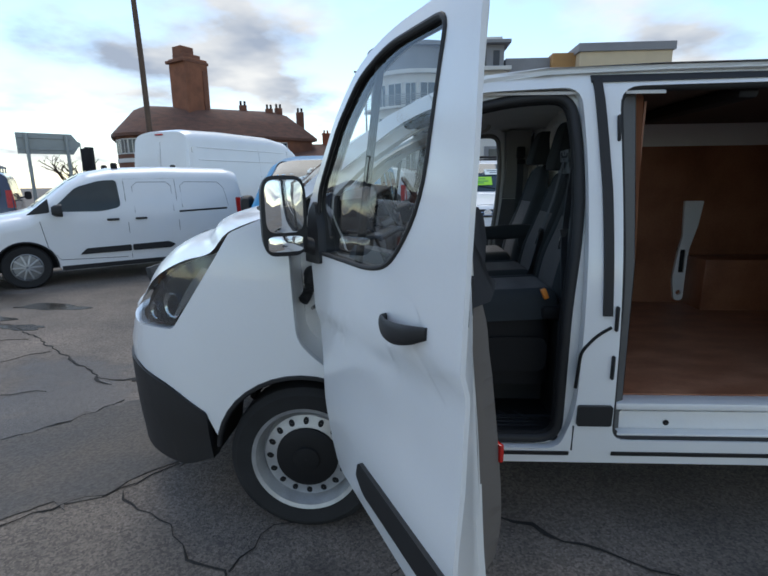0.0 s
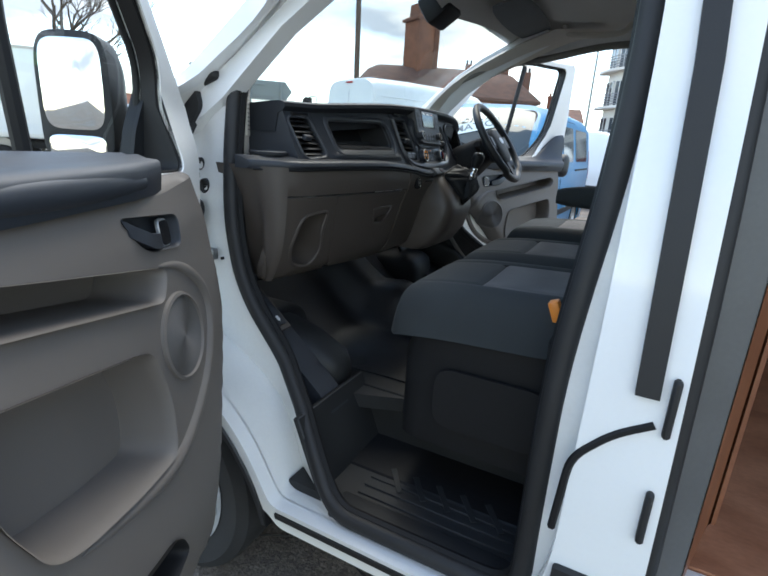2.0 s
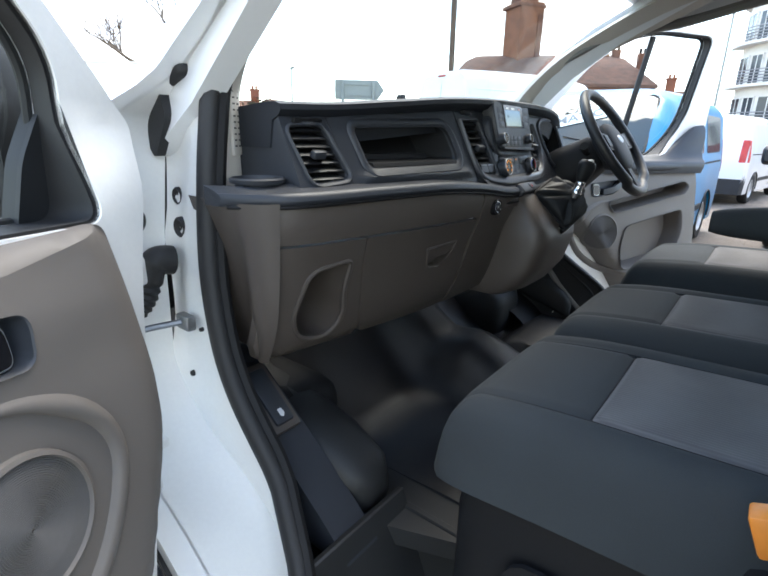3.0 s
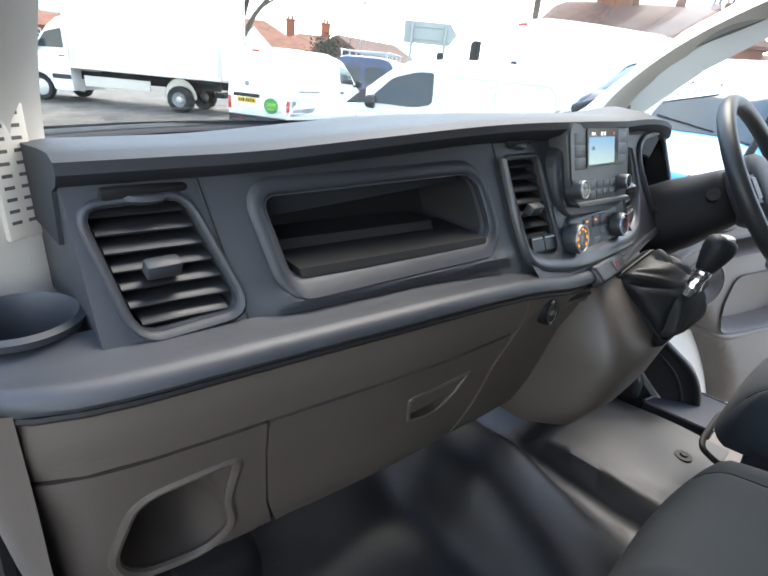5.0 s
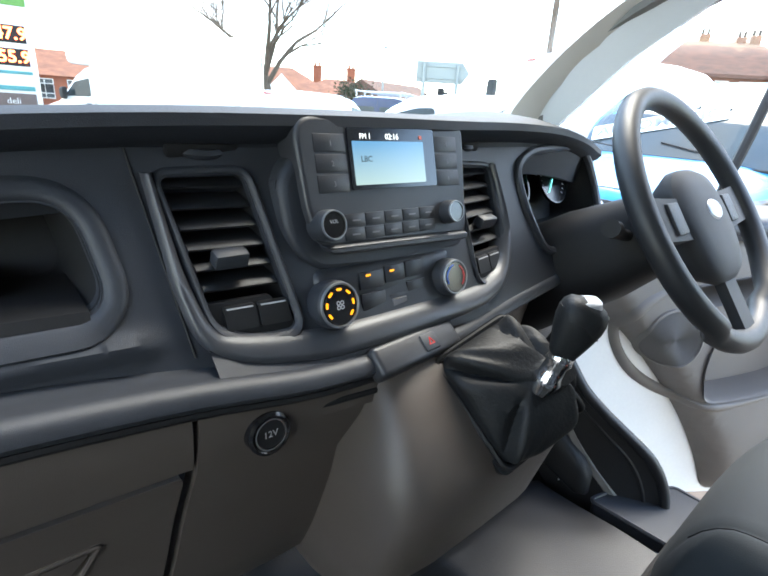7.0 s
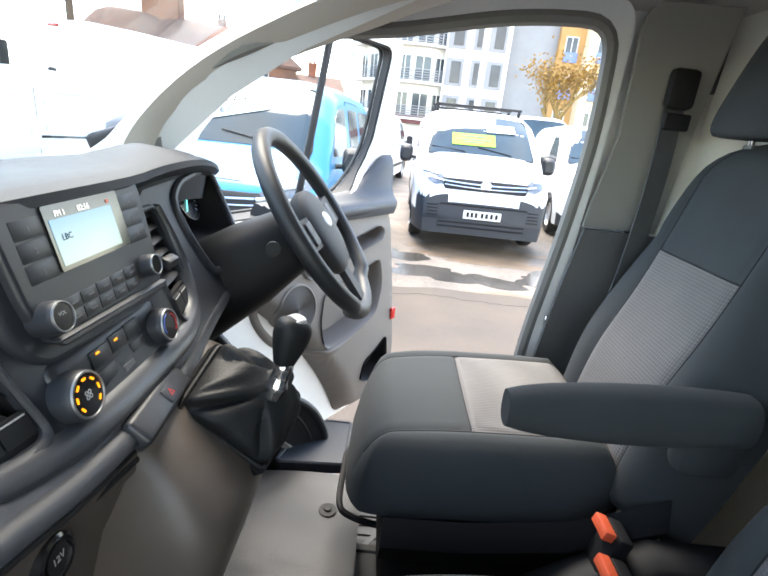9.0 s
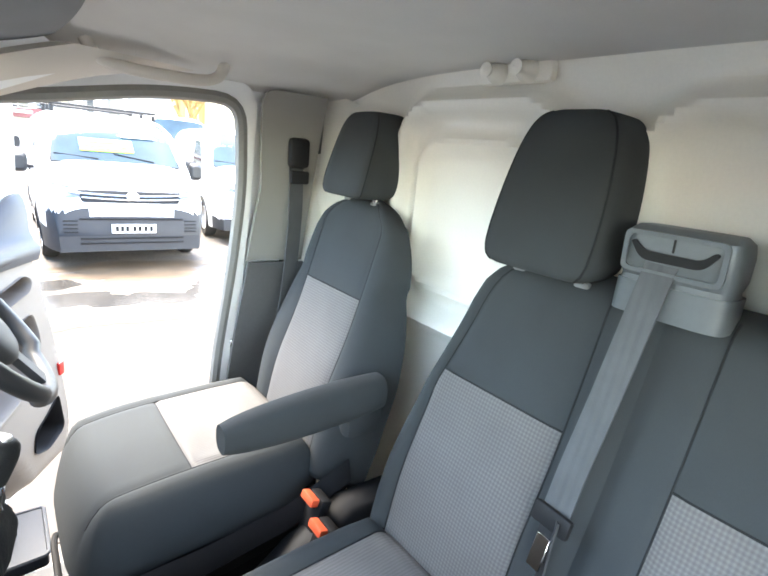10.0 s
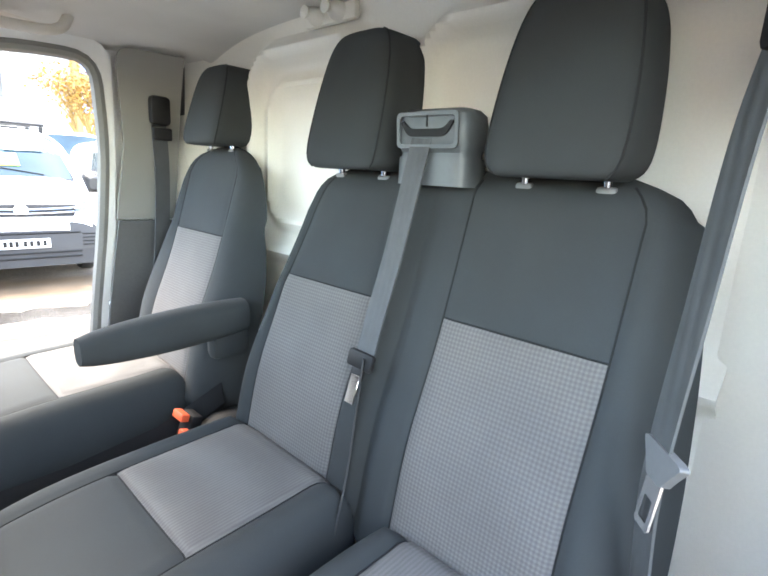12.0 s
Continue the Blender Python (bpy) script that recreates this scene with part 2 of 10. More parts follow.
def glow(name, color, strength):
    m = bpy.data.materials.new(name)
    m.use_nodes = True
    b = m.node_tree.nodes["Principled BSDF"]
    b.inputs["Base Color"].default_value = (*[c * 0.3 for c in color], 1)
    b.inputs["Emission Color"].default_value = (*color, 1)
    b.inputs["Emission Strength"].default_value = strength
    return m


WHITE = mat("white_paint", (0.82, 0.83, 0.83), 0.22, vary=0.02, scale=3, coat=0.5, rvary=0.05, bump=0.0)
WHITE_IN = mat("white_paint_inner", (0.80, 0.80, 0.78), 0.32, vary=0.05, scale=5, coat=0.3, rvary=0.08)
BLACK_TRIM = mat("black_textured_plastic", (0.018, 0.019, 0.021), 0.55, vary=0.25, scale=8, fine=900, bump=0.0004)
RUBBER = mat("black_rubber_seal", (0.016, 0.016, 0.017), 0.6, vary=0.2, scale=10, fine=400, bump=0.0003)
TYRE = mat("tyre_rubber", (0.02, 0.02, 0.021), 0.8, vary=0.35, scale=12, fine=300, bump=0.0006)
STEEL = mat("silver_painted_steel", (0.55, 0.56, 0.57), 0.38, metal=0.6, vary=0.15, scale=14)
CHROME = mat("chrome", (0.78, 0.79, 0.8), 0.12, metal=1.0, vary=0.05)
GREYMETAL = mat("dull_grey_metal", (0.32, 0.33, 0.34), 0.42, metal=0.9, vary=0.2)
DASH_DARK = mat("dark_dash_plastic", (0.034, 0.038, 0.046), 0.42, vary=0.15, scale=5, fine=1400, bump=0.0006, rvary=0.08, spec=0.38)
DASH_GREY = mat("warm_grey_dash_plastic", (0.082, 0.068, 0.059), 0.44, vary=0.1, scale=5, fine=1400, bump=0.0005, rvary=0.06)
PILLAR_GREY = mat("light_grey_trim_plastic", (0.63, 0.59, 0.53), 0.6, vary=0.06, scale=4, fine=1200, bump=0.0003)
HEADLINER = mat("pale_grey_headliner_felt", (0.66, 0.645, 0.615), 0.95, vary=0.08, scale=5, fine=700, bump=0.0006)
GLOSS_BLACK = mat("gloss_black_plastic", (0.012, 0.012, 0.014), 0.18, vary=0.2, rvary=0.05)
MATT_BLACK = mat("matt_black_plastic", (0.011, 0.011, 0.012), 0.62, vary=0.2, spec=0.3)
SEAT_DARK = mat("charcoal_seat_cloth", (0.032, 0.037, 0.039), 0.92, vary=0.2, scale=9, fine=900, bump=0.0006)
SEAT_GREY = mat("grey_ribbed_seat_cloth", (0.158, 0.150, 0.145), 0.92, vary=0.12, scale=9, fine=900, bump=0.0006)
FLOOR_MAT = mat("black_rubber_floor_mat", (0.020, 0.021, 0.022), 0.6, vary=0.3, scale=9, fine=500, bump=0.0006)
PLY = mat("reddish_brown_plywood", (0.30, 0.125, 0.062), 0.42, vary=0.25, scale=3.5, fine=60, bump=0.0003, color2=(0.20, 0.075, 0.036), stretch=(1, 3, 1))
# floor ply lighter than PLY: sunlight through the side opening put into the colour
PLY_FLOOR_LIT = mat("worn_sunlit_ply_floor", (0.46, 0.22, 0.125), 0.45, vary=0.3, scale=4.5, fine=70, bump=0.0004, color2=(0.30, 0.125, 0.066), stretch=(1, 2, 1))
BULK = mat("cream_painted_bulkhead", (0.80, 0.77, 0.70), 0.55, vary=0.06, scale=3, fine=200)
GLASS = glass("clear_window_glass", (0.84, 0.875, 0.87))
MIRROR = mat("mirror_glass", (0.85, 0.87, 0.88), 0.02, metal=1.0, vary=0.01, rvary=0.01)
RED_LENS = mat("red_plastic_lens", (0.55, 0.02, 0.015), 0.2, vary=0.2, fine=200)
ORANGE = mat("orange_red_plastic", (0.75, 0.12, 0.05), 0.4, vary=0.1)
ORANGE_TAB = mat("bright_orange_plastic", (0.85, 0.27, 0.035), 0.4, vary=0.1)
BELT = mat("grey_belt_webbing", (0.075, 0.079, 0.083), 0.7, vary=0.2, scale=20, fine=900, bump=0.0004, stretch=(1, 1, 1))
# ---- the white panel van: front at -x, kerb side at y = 0, 1.97 m wide ----
VAN_W = 1.97
SIDE = [(0.30, 0.05), (0.45, 0.022), (0.60, 0.008), (0.85, 0.0), (1.0, 0.002), (1.2, 0.018), (1.4, 0.05), (1.6, 0.095), (1.8, 0.145), (1.9, 0.185), (1.96, 0.24), (2.0, 0.34)]


def flank(u, z, d=0.0, right=False):
    """The van's side and, for u below -0.3, its rounded front; d goes inwards."""
    sy = ease(z, SIDE)
    if u >= -0.3:
        x, y, nx, ny = u, sy, 0.0, 1.0
    else:
        th = (-0.3 - u) / 0.75
        if th < math.pi / 2:
            x, y = -0.3 - 0.71 * math.sin(th), sy + 0.62 * (1 - math.cos(th))
            nx, ny = math.sin(th), math.cos(th)
        else:
            x, y, nx, ny = -1.01, sy + 0.62 + (th - math.pi / 2) * 0.75, 1.0, 0.0
        lean = max(0, z - 0.8)
        x += lean * 0.25 * min(1, th)
    x, y = x + nx * d, y + ny * d
    return Vector((x, VAN_W - y if right else y, z))


def tuck(u, z):
    """The windscreen pillar leans inwards."""
    a, b = min(1, max(0, (z - 1.36) / 0.16)), min(1, max(0, (0.52 - u) / 0.36))
    return 0.115 * a * a * (3 - 2 * a) * b * b * (3 - 2 * b)


def left(u, z, d):
    return flank(u, z, d + tuck(u, z))


def right(u, z, d):
    return flank(u, z, d + tuck(u, z), True)


FINISHER = mat("grey_aperture_finisher", (0.24, 0.235, 0.22), 0.6, vary=0.1)
van = thing("panel_van", "white panel van with both cab doors and side door open", "van")

ARCH = [(-0.03 + 0.405 * math.cos(a), 0.345 + 0.405 * math.sin(a)) for a in (radians(k) for k in range(164, 4, -8))]
SHUT = rpoly([(-0.07, 1.42, 0.03), (-0.055, 1.15, 0.05), (-0.04, 0.90, 0.05), (0.06, 0.795, 0.08), (0.24, 0.70, 0.1), (0.345, 0.58, 0.08), (0.405, 0.43, 0.03), (1.04, 0.425, 0.06), (1.095, 0.6, 0.1), (1.105, 1.2, 0.2), (1.1, 1.6, 0.1), (1.08, 1.88, 0.07), (0.66, 1.865, 0.1), (0.38, 1.76, 0.1), (0.08, 1.54, 0.05)])
APERTURE = rpoly([(0.155, 0.985, 0.06), (0.118, 1.12, 0.08), (0.10, 1.30, 0.08), (0.088, 1.49, 0.04), (0.125, 1.60, 0.05), (0.22, 1.675, 0.06), (0.335, 1.735, 0.08), (0.47, 1.775, 0.08), (0.62, 1.80, 0.1), (0.85, 1.845, 0.1), (1.055, 1.85, 0.08), (1.085, 1.62, 0.1), (1.082, 1.36, 0.12), (1.045, 1.0, 0.12), (1.045, 0.45, 0.09), (0.57, 0.45, 0.06), (0.45, 0.60, 0.08), (0.28, 0.80, 0.08), (0.20, 0.90, 0.06)])


def recess(u):
    """The door frame steps inwards at the hinge pillar."""
    t = min(1, max(0, (0.62 - u) / 0.34))
    return 0.15 * t * t * (3 - 2 * t)


SLIDE = rpoly([(1.250, 0.47, 0.07), (1.234, 1.2, 0.1), (1.222, 1.88, 0.09), (2.3, 1.89, 0.09), (2.3, 0.47, 0.07)])
SKIN = ARCH + rpoly([(0.385, 0.40, 0.02), (0.42, 0.355, 0.02), (3.9, 0.36, 0.05), (3.95, 0.8, 0.1), (3.92, 1.95, 0.02), (0.95, 1.955, 0), (0.70, 1.925, 0), (0.5, 1.865, 0), (0.33, 1.79, 0), (0.19, 1.70, 0), (0.0, 1.53, 0), (-0.14, 1.405, 0.02), (-0.30, 1.34, 0.02), (-0.36, 1.262, 0.02), (-0.62, 0.935, 0.03), (-0.93, 0.915, 0.03), (-0.98, 0.73, 0), (-0.66, 0.68, 0.1), (-0.47, 0.57, 0)])


def dimple(u, z):
    """Pressed hollows of the hinge pillar."""
    return 0.022 * math.exp(-((u + 0.03) / 0.04) ** 2) * (math.exp(-((z - 1.30) / 0.10) ** 4) + math.exp(-((z - 1.07) / 0.10) ** 4)) + 0.010 * math.exp(-((u - 0.02) / 0.05) ** 2 - ((z - 0.93) / 0.06) ** 2)


for fn, side in ((left, "kerb side"), (right, "driver side")):
    holes = [SHUT] + ([SLIDE] if fn is left else [])
    part("side_panel", sheet(SKIN, holes, fn, 0.045, 0.1, 0.06), WHITE, van)
    part("door_frame", sheet(SHUT, [APERTURE], lambda u, z, d, f=fn: f(u, z, 0.047 + recess(u) - tuck(u, z) + dimple(u, z) + d), 0.03, 0.03, 0.04), WHITE_IN, van, "white door frame with pressed hollows")
    part("hinge_wall", loft([[fn(u, z, 0.040 + (0.012 + recess(u) - tuck(u, z)) * k) for u, z in SHUT] for k in (0, 0.3, 0.7, 1)], True, False), WHITE_IN, van)
    part("door_seal", tube([fn(u, z, 0.050 + recess(u) - tuck(u, z)) for u, z in APERTURE], 0.021 if fn is left else 0.014, 10, True, up=(0, 1, 0)), RUBBER, van, "black rubber door seal")
    part("seal_lip", tube([fn(u, z, 0.066 + recess(u) - tuck(u, z)) for u, z in shrunk(APERTURE, 0.012 if area(APERTURE) > 0 else -0.012)], 0.014 if fn is left else 0.017, 8, True, up=(0, 1, 0)), MATT_BLACK if fn is left else FINISHER, van)
part("slide_door_seal", tube([left(u, z, 0.03) for u, z in SLIDE], 0.021, 10, True, up=(0, 1, 0)), RUBBER, van, "black rubber door seal")

# roof
rings = []
for x, z0 in ((0.47, 1.845), (0.58, 1.89), (0.72, 1.927), (0.95, 1.953), (1.4, 1.965), (2.2, 1.97), (3.2, 1.965), (3.93, 1.945)):
    rings.append([Vector((x - 0.10 * (1 - abs(2 * k / 20 - 1) ** 2) * (1 if x < 0.6 else 0.5 if x < 0.8 else 0), 0.19 + (VAN_W - 0.38) * k / 20, z0 + 0.045 * (1 - abs(2 * k / 20 - 1) ** 2.5))) for k in range(21)])
bm = loft(rings, False, False)
lo = [[p - Vector((0, 0, 0.025)) for p in r] for r in rings]
part("roof", join(bm, loft(lo, False, False)), WHITE, van)
for fn in (left, right):
    part("roof_gutter", tube([fn(x, z, 0.0) for x, z in ((0.5, 1.85), (0.72, 1.918), (0.95, 1.945), (1.5, 1.95), (2.5, 1.95), (3.9, 1.94))], 0.016, 6), WHITE, van)
part("slide_rail_cover", sheet(rpoly([(1.12, 1.895), (2.6, 1.912), (2.6, 1.93), (1.12, 1.925)]), [], lambda u, z, d: left(u, z, d - 0.006), 0.02, 0.2, 0), BLACK_TRIM, van)

# bonnet, cowl, front bumper, grille
EDGE = [(-0.13, 1.408), (-0.30, 1.345), (-0.40, 1.262), (-0.55, 1.228), (-0.70, 1.178), (-0.82, 1.118), (-0.93, 1.03), (-1.05, 0.965), (-1.25, 0.955)]
lo_e = smooth_path([left(u, z, 0.0) for u, z in EDGE], 4)
hi_e = smooth_path([right(u, z, 0.0) for u, z in EDGE], 4)
rings = []
for i, (a, b) in enumerate(zip(lo_e, hi_e)):
    t = i / (len(lo_e) - 1)
    row = []
    for k in range(25):
        q = k / 24
        w = 1 - abs(2 * q - 1) ** 2.6
        row.append(a + (b - a) * q + Vector((-(0.24 - 0.16 * t) * w, 0, (0.012 + 0.013 * t + 0.045 * math.sin(math.pi * t)) * w)))
    rings.append(row)
part("bonnet", loft(rings, False, False), WHITE, van)
BUMP = rpoly([(-0.455, 0.345, 0), (-0.46, 0.568, 0.02), (-0.66, 0.675, 0.1), (-0.98, 0.73, 0.1), (-1.85, 0.76, 0), (-1.85, 0.27, 0), (-0.62, 0.275, 0.06)])
NOSE = rpoly([(-0.93, 0.915), (-1.85, 0.95), (-1.85, 0.76), (-0.98, 0.73)])
LAMP = rpoly([(-0.355, 1.262, 0.02), (-0.62, 0.94, 0.03), (-0.925, 0.925, 0.03), (-0.945, 1.02, 0.05), (-0.80, 1.13, 0.1), (-0.55, 1.225, 0.1)])
for fn in (left, right):
    part("bumper", sheet(BUMP, [], lambda u, z, d, f=fn: f(u, z, d - 0.012), 0.05, 0.08, 0.08), BLACK_TRIM, van, "black textured plastic bumper")
    part("nose_panel", sheet(NOSE, [], fn, 0.04, 0.08, 0.08), WHITE, van)
part("grille", rbox(0.03, 0.80, 0.22, 0.01, 2, pose(-0.93, VAN_W / 2, 1.0, 0, -14, 0)), BLACK_TRIM, van)

LAMP_GLASS = glass("headlamp_lens", (0.9, 0.93, 0.95))
LAMP_DARK = mat("headlamp_dark_housing", (0.02, 0.022, 0.026), 0.25, vary=0.3)
LAMP_CHROME = mat("headlamp_reflector", (0.6, 0.62, 0.64), 0.1, metal=1.0, vary=0.1)


def headlamp(fn):
    lamp = part("headlamp", sheet(LAMP, [], lambda u, z, d: fn(u, z, 0.03 + d), 0.05, 0.06, 0.06), LAMP_DARK, van, "dark headlamp with clear lens")
    p = sheet(LAMP, [], lambda u, z, d: fn(u, z, d + 0.002), 0.003, 0.06, 0.06)
    lens = part("lens", p, LAMP_GLASS, lamp, "clear plastic lens")
    lens.visible_shadow = False
    for u, z, r in ((-0.66, 1.03, 0.05), (-0.82, 0.99, 0.035)):
        c, n = fn(u, z, 0.03), (fn(u, z, 0) - fn(u, z, 0.1)).normalized()
        m = Matrix.Translation(c) @ n.to_track_quat("Z", "Y").to_matrix().to_4x4()
        part("reflector", spin([(0.001, -0.025), (r * 0.5, -0.02), (r, 0.006), (r * 1.12, 0.008), (r * 1.12, -0.02)], 20, m), LAMP_CHROME, lamp)
    part("chrome_fin", sheet(rpoly([(-0.42, 1.19), (-0.6, 1.0), (-0.64, 0.985), (-0.56, 1.1), (-0.46, 1.2)]), [], lambda u, z, d: fn(u, z, 0.02 + d), 0.01, 0, 0), LAMP_CHROME, lamp)


for fn in (left, right):
    headlamp(fn)

# windscreen and its pillars
PILLAR = [(1.405, -0.14), (1.5, 0.0), (1.67, 0.185), (1.77, 0.335), (1.86, 0.52), (1.90, 0.60)]


def screen(y, z, d):
    q = abs(2 * (y - VAN_W / 2) / 1.55)
    bow = (0.24 - 0.10 * (z - 1.4) / 0.5) * (1 - min(q, 1) ** 2.2)
    return Vector((lerp(z, PILLAR) - bow + d, y, z))


SCREEN = rpoly([(0.275, 1.41, 0.03), (1.695, 1.41, 0.03), (1.66, 1.885, 0.06), (0.31, 1.885, 0.06)])
g = part("windscreen", sheet(SCREEN, [], screen, 0.005, 0.1, 0.07), GLASS, van, "clear windscreen")
g.visible_shadow = False
part("windscreen_cowl", tube([screen(0.24 + 1.49 * k / 20, 1.40, -0.012) for k in range(21)], 0.016, 8), BLACK_TRIM, van)
PILLAR_SLOT = mat("shaded_slot", (0.10, 0.095, 0.088), 0.8)
for s in (0, 1):
    def pil(k, w, s=s):
        z, x = PILLAR[k]
        y = 0.27 + 0.06 * (z - 1.4) / 0.5
        p = Vector((x + w[0], y + w[1], z + w[2]))
        return Vector((p.x, VAN_W - p.y if s else p.y, p.z))
    # body-colour pillar outside and pale trim inside
    ring = [(-0.02, -0.02, 0.005), (0.02, -0.045, -0.01), (0.075, -0.05, -0.045), (0.085, -0.005, -0.055), (0.04, 0.03, -0.03), (0.0, 0.02, 0.0)]
    part("windscreen_pillar", loft([[pil(k, w) for w in ring] for k in range(6)]), WHITE, van)
    def trim(z, xa, ya, xb, yb, s=s):
        k = (lambda y: VAN_W - y) if s else (lambda y: y)
        xm, ym = (xa + xb) / 2, (ya + yb) / 2
        return [Vector((xa + 0.006, k(ya - 0.004), z)), Vector((xa, k(ya), z)), Vector((xm + 0.012, k(ym + 0.008), z)), Vector((xb, k(yb), z)), Vector((xb - 0.03, k(yb - 0.02), z))]
    secs = [(1.27, 0.108, 0.262, 0.062, 0.345), (1.40, 0.105, 0.264, 0.058, 0.347), (1.49, 0.112, 0.268, 0.062, 0.35), (1.58, 0.185, 0.275, 0.125, 0.352), (1.68, 0.335, 0.275, 0.245, 0.36), (1.77, 0.545, 0.28, 0.41, 0.37), (1.84, 0.73, 0.30, 0.57, 0.375), (1.875, 0.90, 0.31, 0.67, 0.38)]
    fine = [[ease(1.27 + 0.605 * i / 30, [(r[0], r[c]) for r in secs]) for c in range(1, 5)] for i in range(31)]
    secs = [(1.27 + 0.605 * i / 30, *row) for i, row in enumerate(fine)]
    pt = part("pillar_trim", loft([trim(*q) for q in secs], False, False), PILLAR_GREY, van, "pale grey plastic pillar trim")
    k = (lambda y: VAN_W - y) if s else (lambda y: y)
    part("grille_plate", rbox(0.008, 0.040, 0.15, 0.003, 2, pose(0.090, k(0.312), 1.435, 0, 0, -30 if s else 30)), PILLAR_GREY, pt)
    for i in range(11):
        for j in (-0.0085, 0.0085):
            part("grille_slot", rbox(0.004, 0.012, 0.0050, 0.001, 1, pose(0.0925, k(0.312), 1.378 + 0.0112 * i, 0, 0, -30 if s else 30) @ pose(0, j, 0)), PILLAR_SLOT, pt)

TAUPE = mat("taupe_pillar_plastic", (0.25, 0.24, 0.22), 0.6, vary=0.08, scale=4, fine=1200, bump=0.0003)
PILLAR_DARK = mat("dark_grey_pillar_paint", (0.10, 0.10, 0.10), 0.5, vary=0.15)
SLATE_FELT = mat("slate_grey_visor_cloth", (0.20, 0.21, 0.22), 0.9, vary=0.1, scale=6, fine=700, bump=0.0005)
SCREEN_LENS = mat("frosted_lamp_lens", (0.6, 0.6, 0.58), 0.3, vary=0.05)
PRINT_WHITE = mat("white_print", (0.7, 0.7, 0.7), 0.6, vary=0.02)

# cab floor, step well, bulkhead, headliner
part("cab_floor", slab(rpoly([(-0.35, 0.36), (0.42, 0.36), (0.60, 0.43), (1.36, 0.43), (1.36, 1.54), (0.60, 1.54), (0.42, 1.61), (-0.35, 1.61)]), [], 0.57, 0.615), FLOOR_MAT, van, "black rubber floor mat")
# moulded grey rubber over the floor: gearbox hump, plate with bolt, driver footwell
MOULD = mat("satin_grey_rubber_floor", (0.019, 0.020, 0.023), 0.44, vary=0.35, scale=7, fine=500, bump=0.0012, rvary=0.2, spec=0.4)


def mould(x, y, d):
    hump = 0.16 * math.exp(-((y - 1.06) / 0.13) ** 4) * min(1, max(0.0, (0.62 - x) / 0.35)) ** 0.8
    rise = 0.32 * max(0, (0.16 - x) / 0.4) ** 1.2
    plate = 0.055 * min(1, max(0, (y - 1.30) / 0.03)) * min(1, max(0, (x - 0.20) / 0.05))
    wave = 0.008 * math.sin(13 * x + 6 * y) * math.sin(11 * y - 5 * x) - 0.006 * math.exp(-((y - 1.36 - 0.25 * (x - 0.4)) / 0.010) ** 2)
    return Vector((x, y, 0.622 + hump + rise + plate + wave - d))


part("moulded_floor", sheet(rpoly([(-0.28, 0.52), (0.62, 0.52), (0.62, 1.70), (-0.28, 1.70)]), [], mould, 0.01, 0.025, 0.025), MOULD, van, "satin grey moulded rubber floor", 60)
part("floor_bolt", spin([(0.022, 0), (0.022, 0.004), (0.010, 0.005), (0.009, 0.010), (0.001, 0.011)], 20, pose(0.54, 1.575, mould(0.54, 1.575, 0).z)), MATT_BLACK, van, "black floor bolt")
for y in (1.46, 1.58, 1.70):
    pd_ = part("pedal", rbox(0.02, 0.06, 0.07, 0.006, 2, pose(0.06, y, 0.86, 0, -35, 0)), MATT_BLACK, van, "black pedal")
    part("pedal_arm", tube([(0.05, y, 0.87), (0.0, y, 1.0), (-0.06, y, 1.12)], 0.010, 8), GREYMETAL, pd_)
part("firewall", rbox(0.03, 1.62, 0.78, 0.01, 1, pose(-0.30, VAN_W / 2, 0.95)), MATT_BLACK, van)
for s in (0, 1):
    k = (lambda y: VAN_W - y) if s else (lambda y: y)
    part("step_mat", slab([(0.40, k(0.11)), (1.06, k(0.11)), (1.06, k(0.44)), (0.40, k(0.44))], [], 0.40, 0.455), FLOOR_MAT, van, "black rubber step mat")
    part("step_riser", rbox(0.72, 0.02, 0.20, 0.004, 1, pose(0.72, k(0.445), 0.52)), FLOOR_MAT, van)
    part("step_front", rbox(0.02, 0.34, 0.22, 0.004, 1, pose(0.46, k(0.28), 0.55, 0, -22, 0)), FLOOR_MAT, van)
    part("step_back", rbox(0.02, 0.34, 0.5, 0.004, 1, pose(1.08, k(0.28), 0.67)), FLOOR_MAT, van)
    part("inner_wheel_arch", rbox(0.62, 0.26, 0.22, 0.07, 3, pose(-0.14, k(0.42), 0.70)), MATT_BLACK, van)


def bulk(y, z, d):
    """The pressed metal wall behind the seats."""
    x = 1.365 + d
    def ridge(y0, z0, y1, z1, r, w, h):
        """A raised rounded frame."""
        cy, cz = (y0 + y1) / 2, (z0 + z1) / 2
        qy, qz = abs(y - cy) - ((y1 - y0) / 2 - r), abs(z - cz) - ((z1 - z0) / 2 - r)
        dist = math.hypot(max(qy, 0), max(qz, 0)) + min(max(qy, qz), 0) - r
        return h * math.exp(-(dist / w) ** 2) 
    x -= ridge(1.00, 1.36, 1.44, 1.86, 0.09, 0.026, 0.050) + ridge(0.20, 1.30, 0.86, 1.85, 0.09, 0.026, 0.050) + ridge(1.06, 1.44, 1.38, 1.78, 0.07, 0.020, 0.028) + ridge(1.53, 1.30, 1.80, 1.84, 0.08, 0.024, 0.028)
    x -= 0.09 * max(0, (z - 1.86) / 0.1) ** 2 * 0.8 + 0.12 * max(0, (abs(y - 0.985) - 0.70) / 0.16) ** 2
    return Vector((x, y, z))


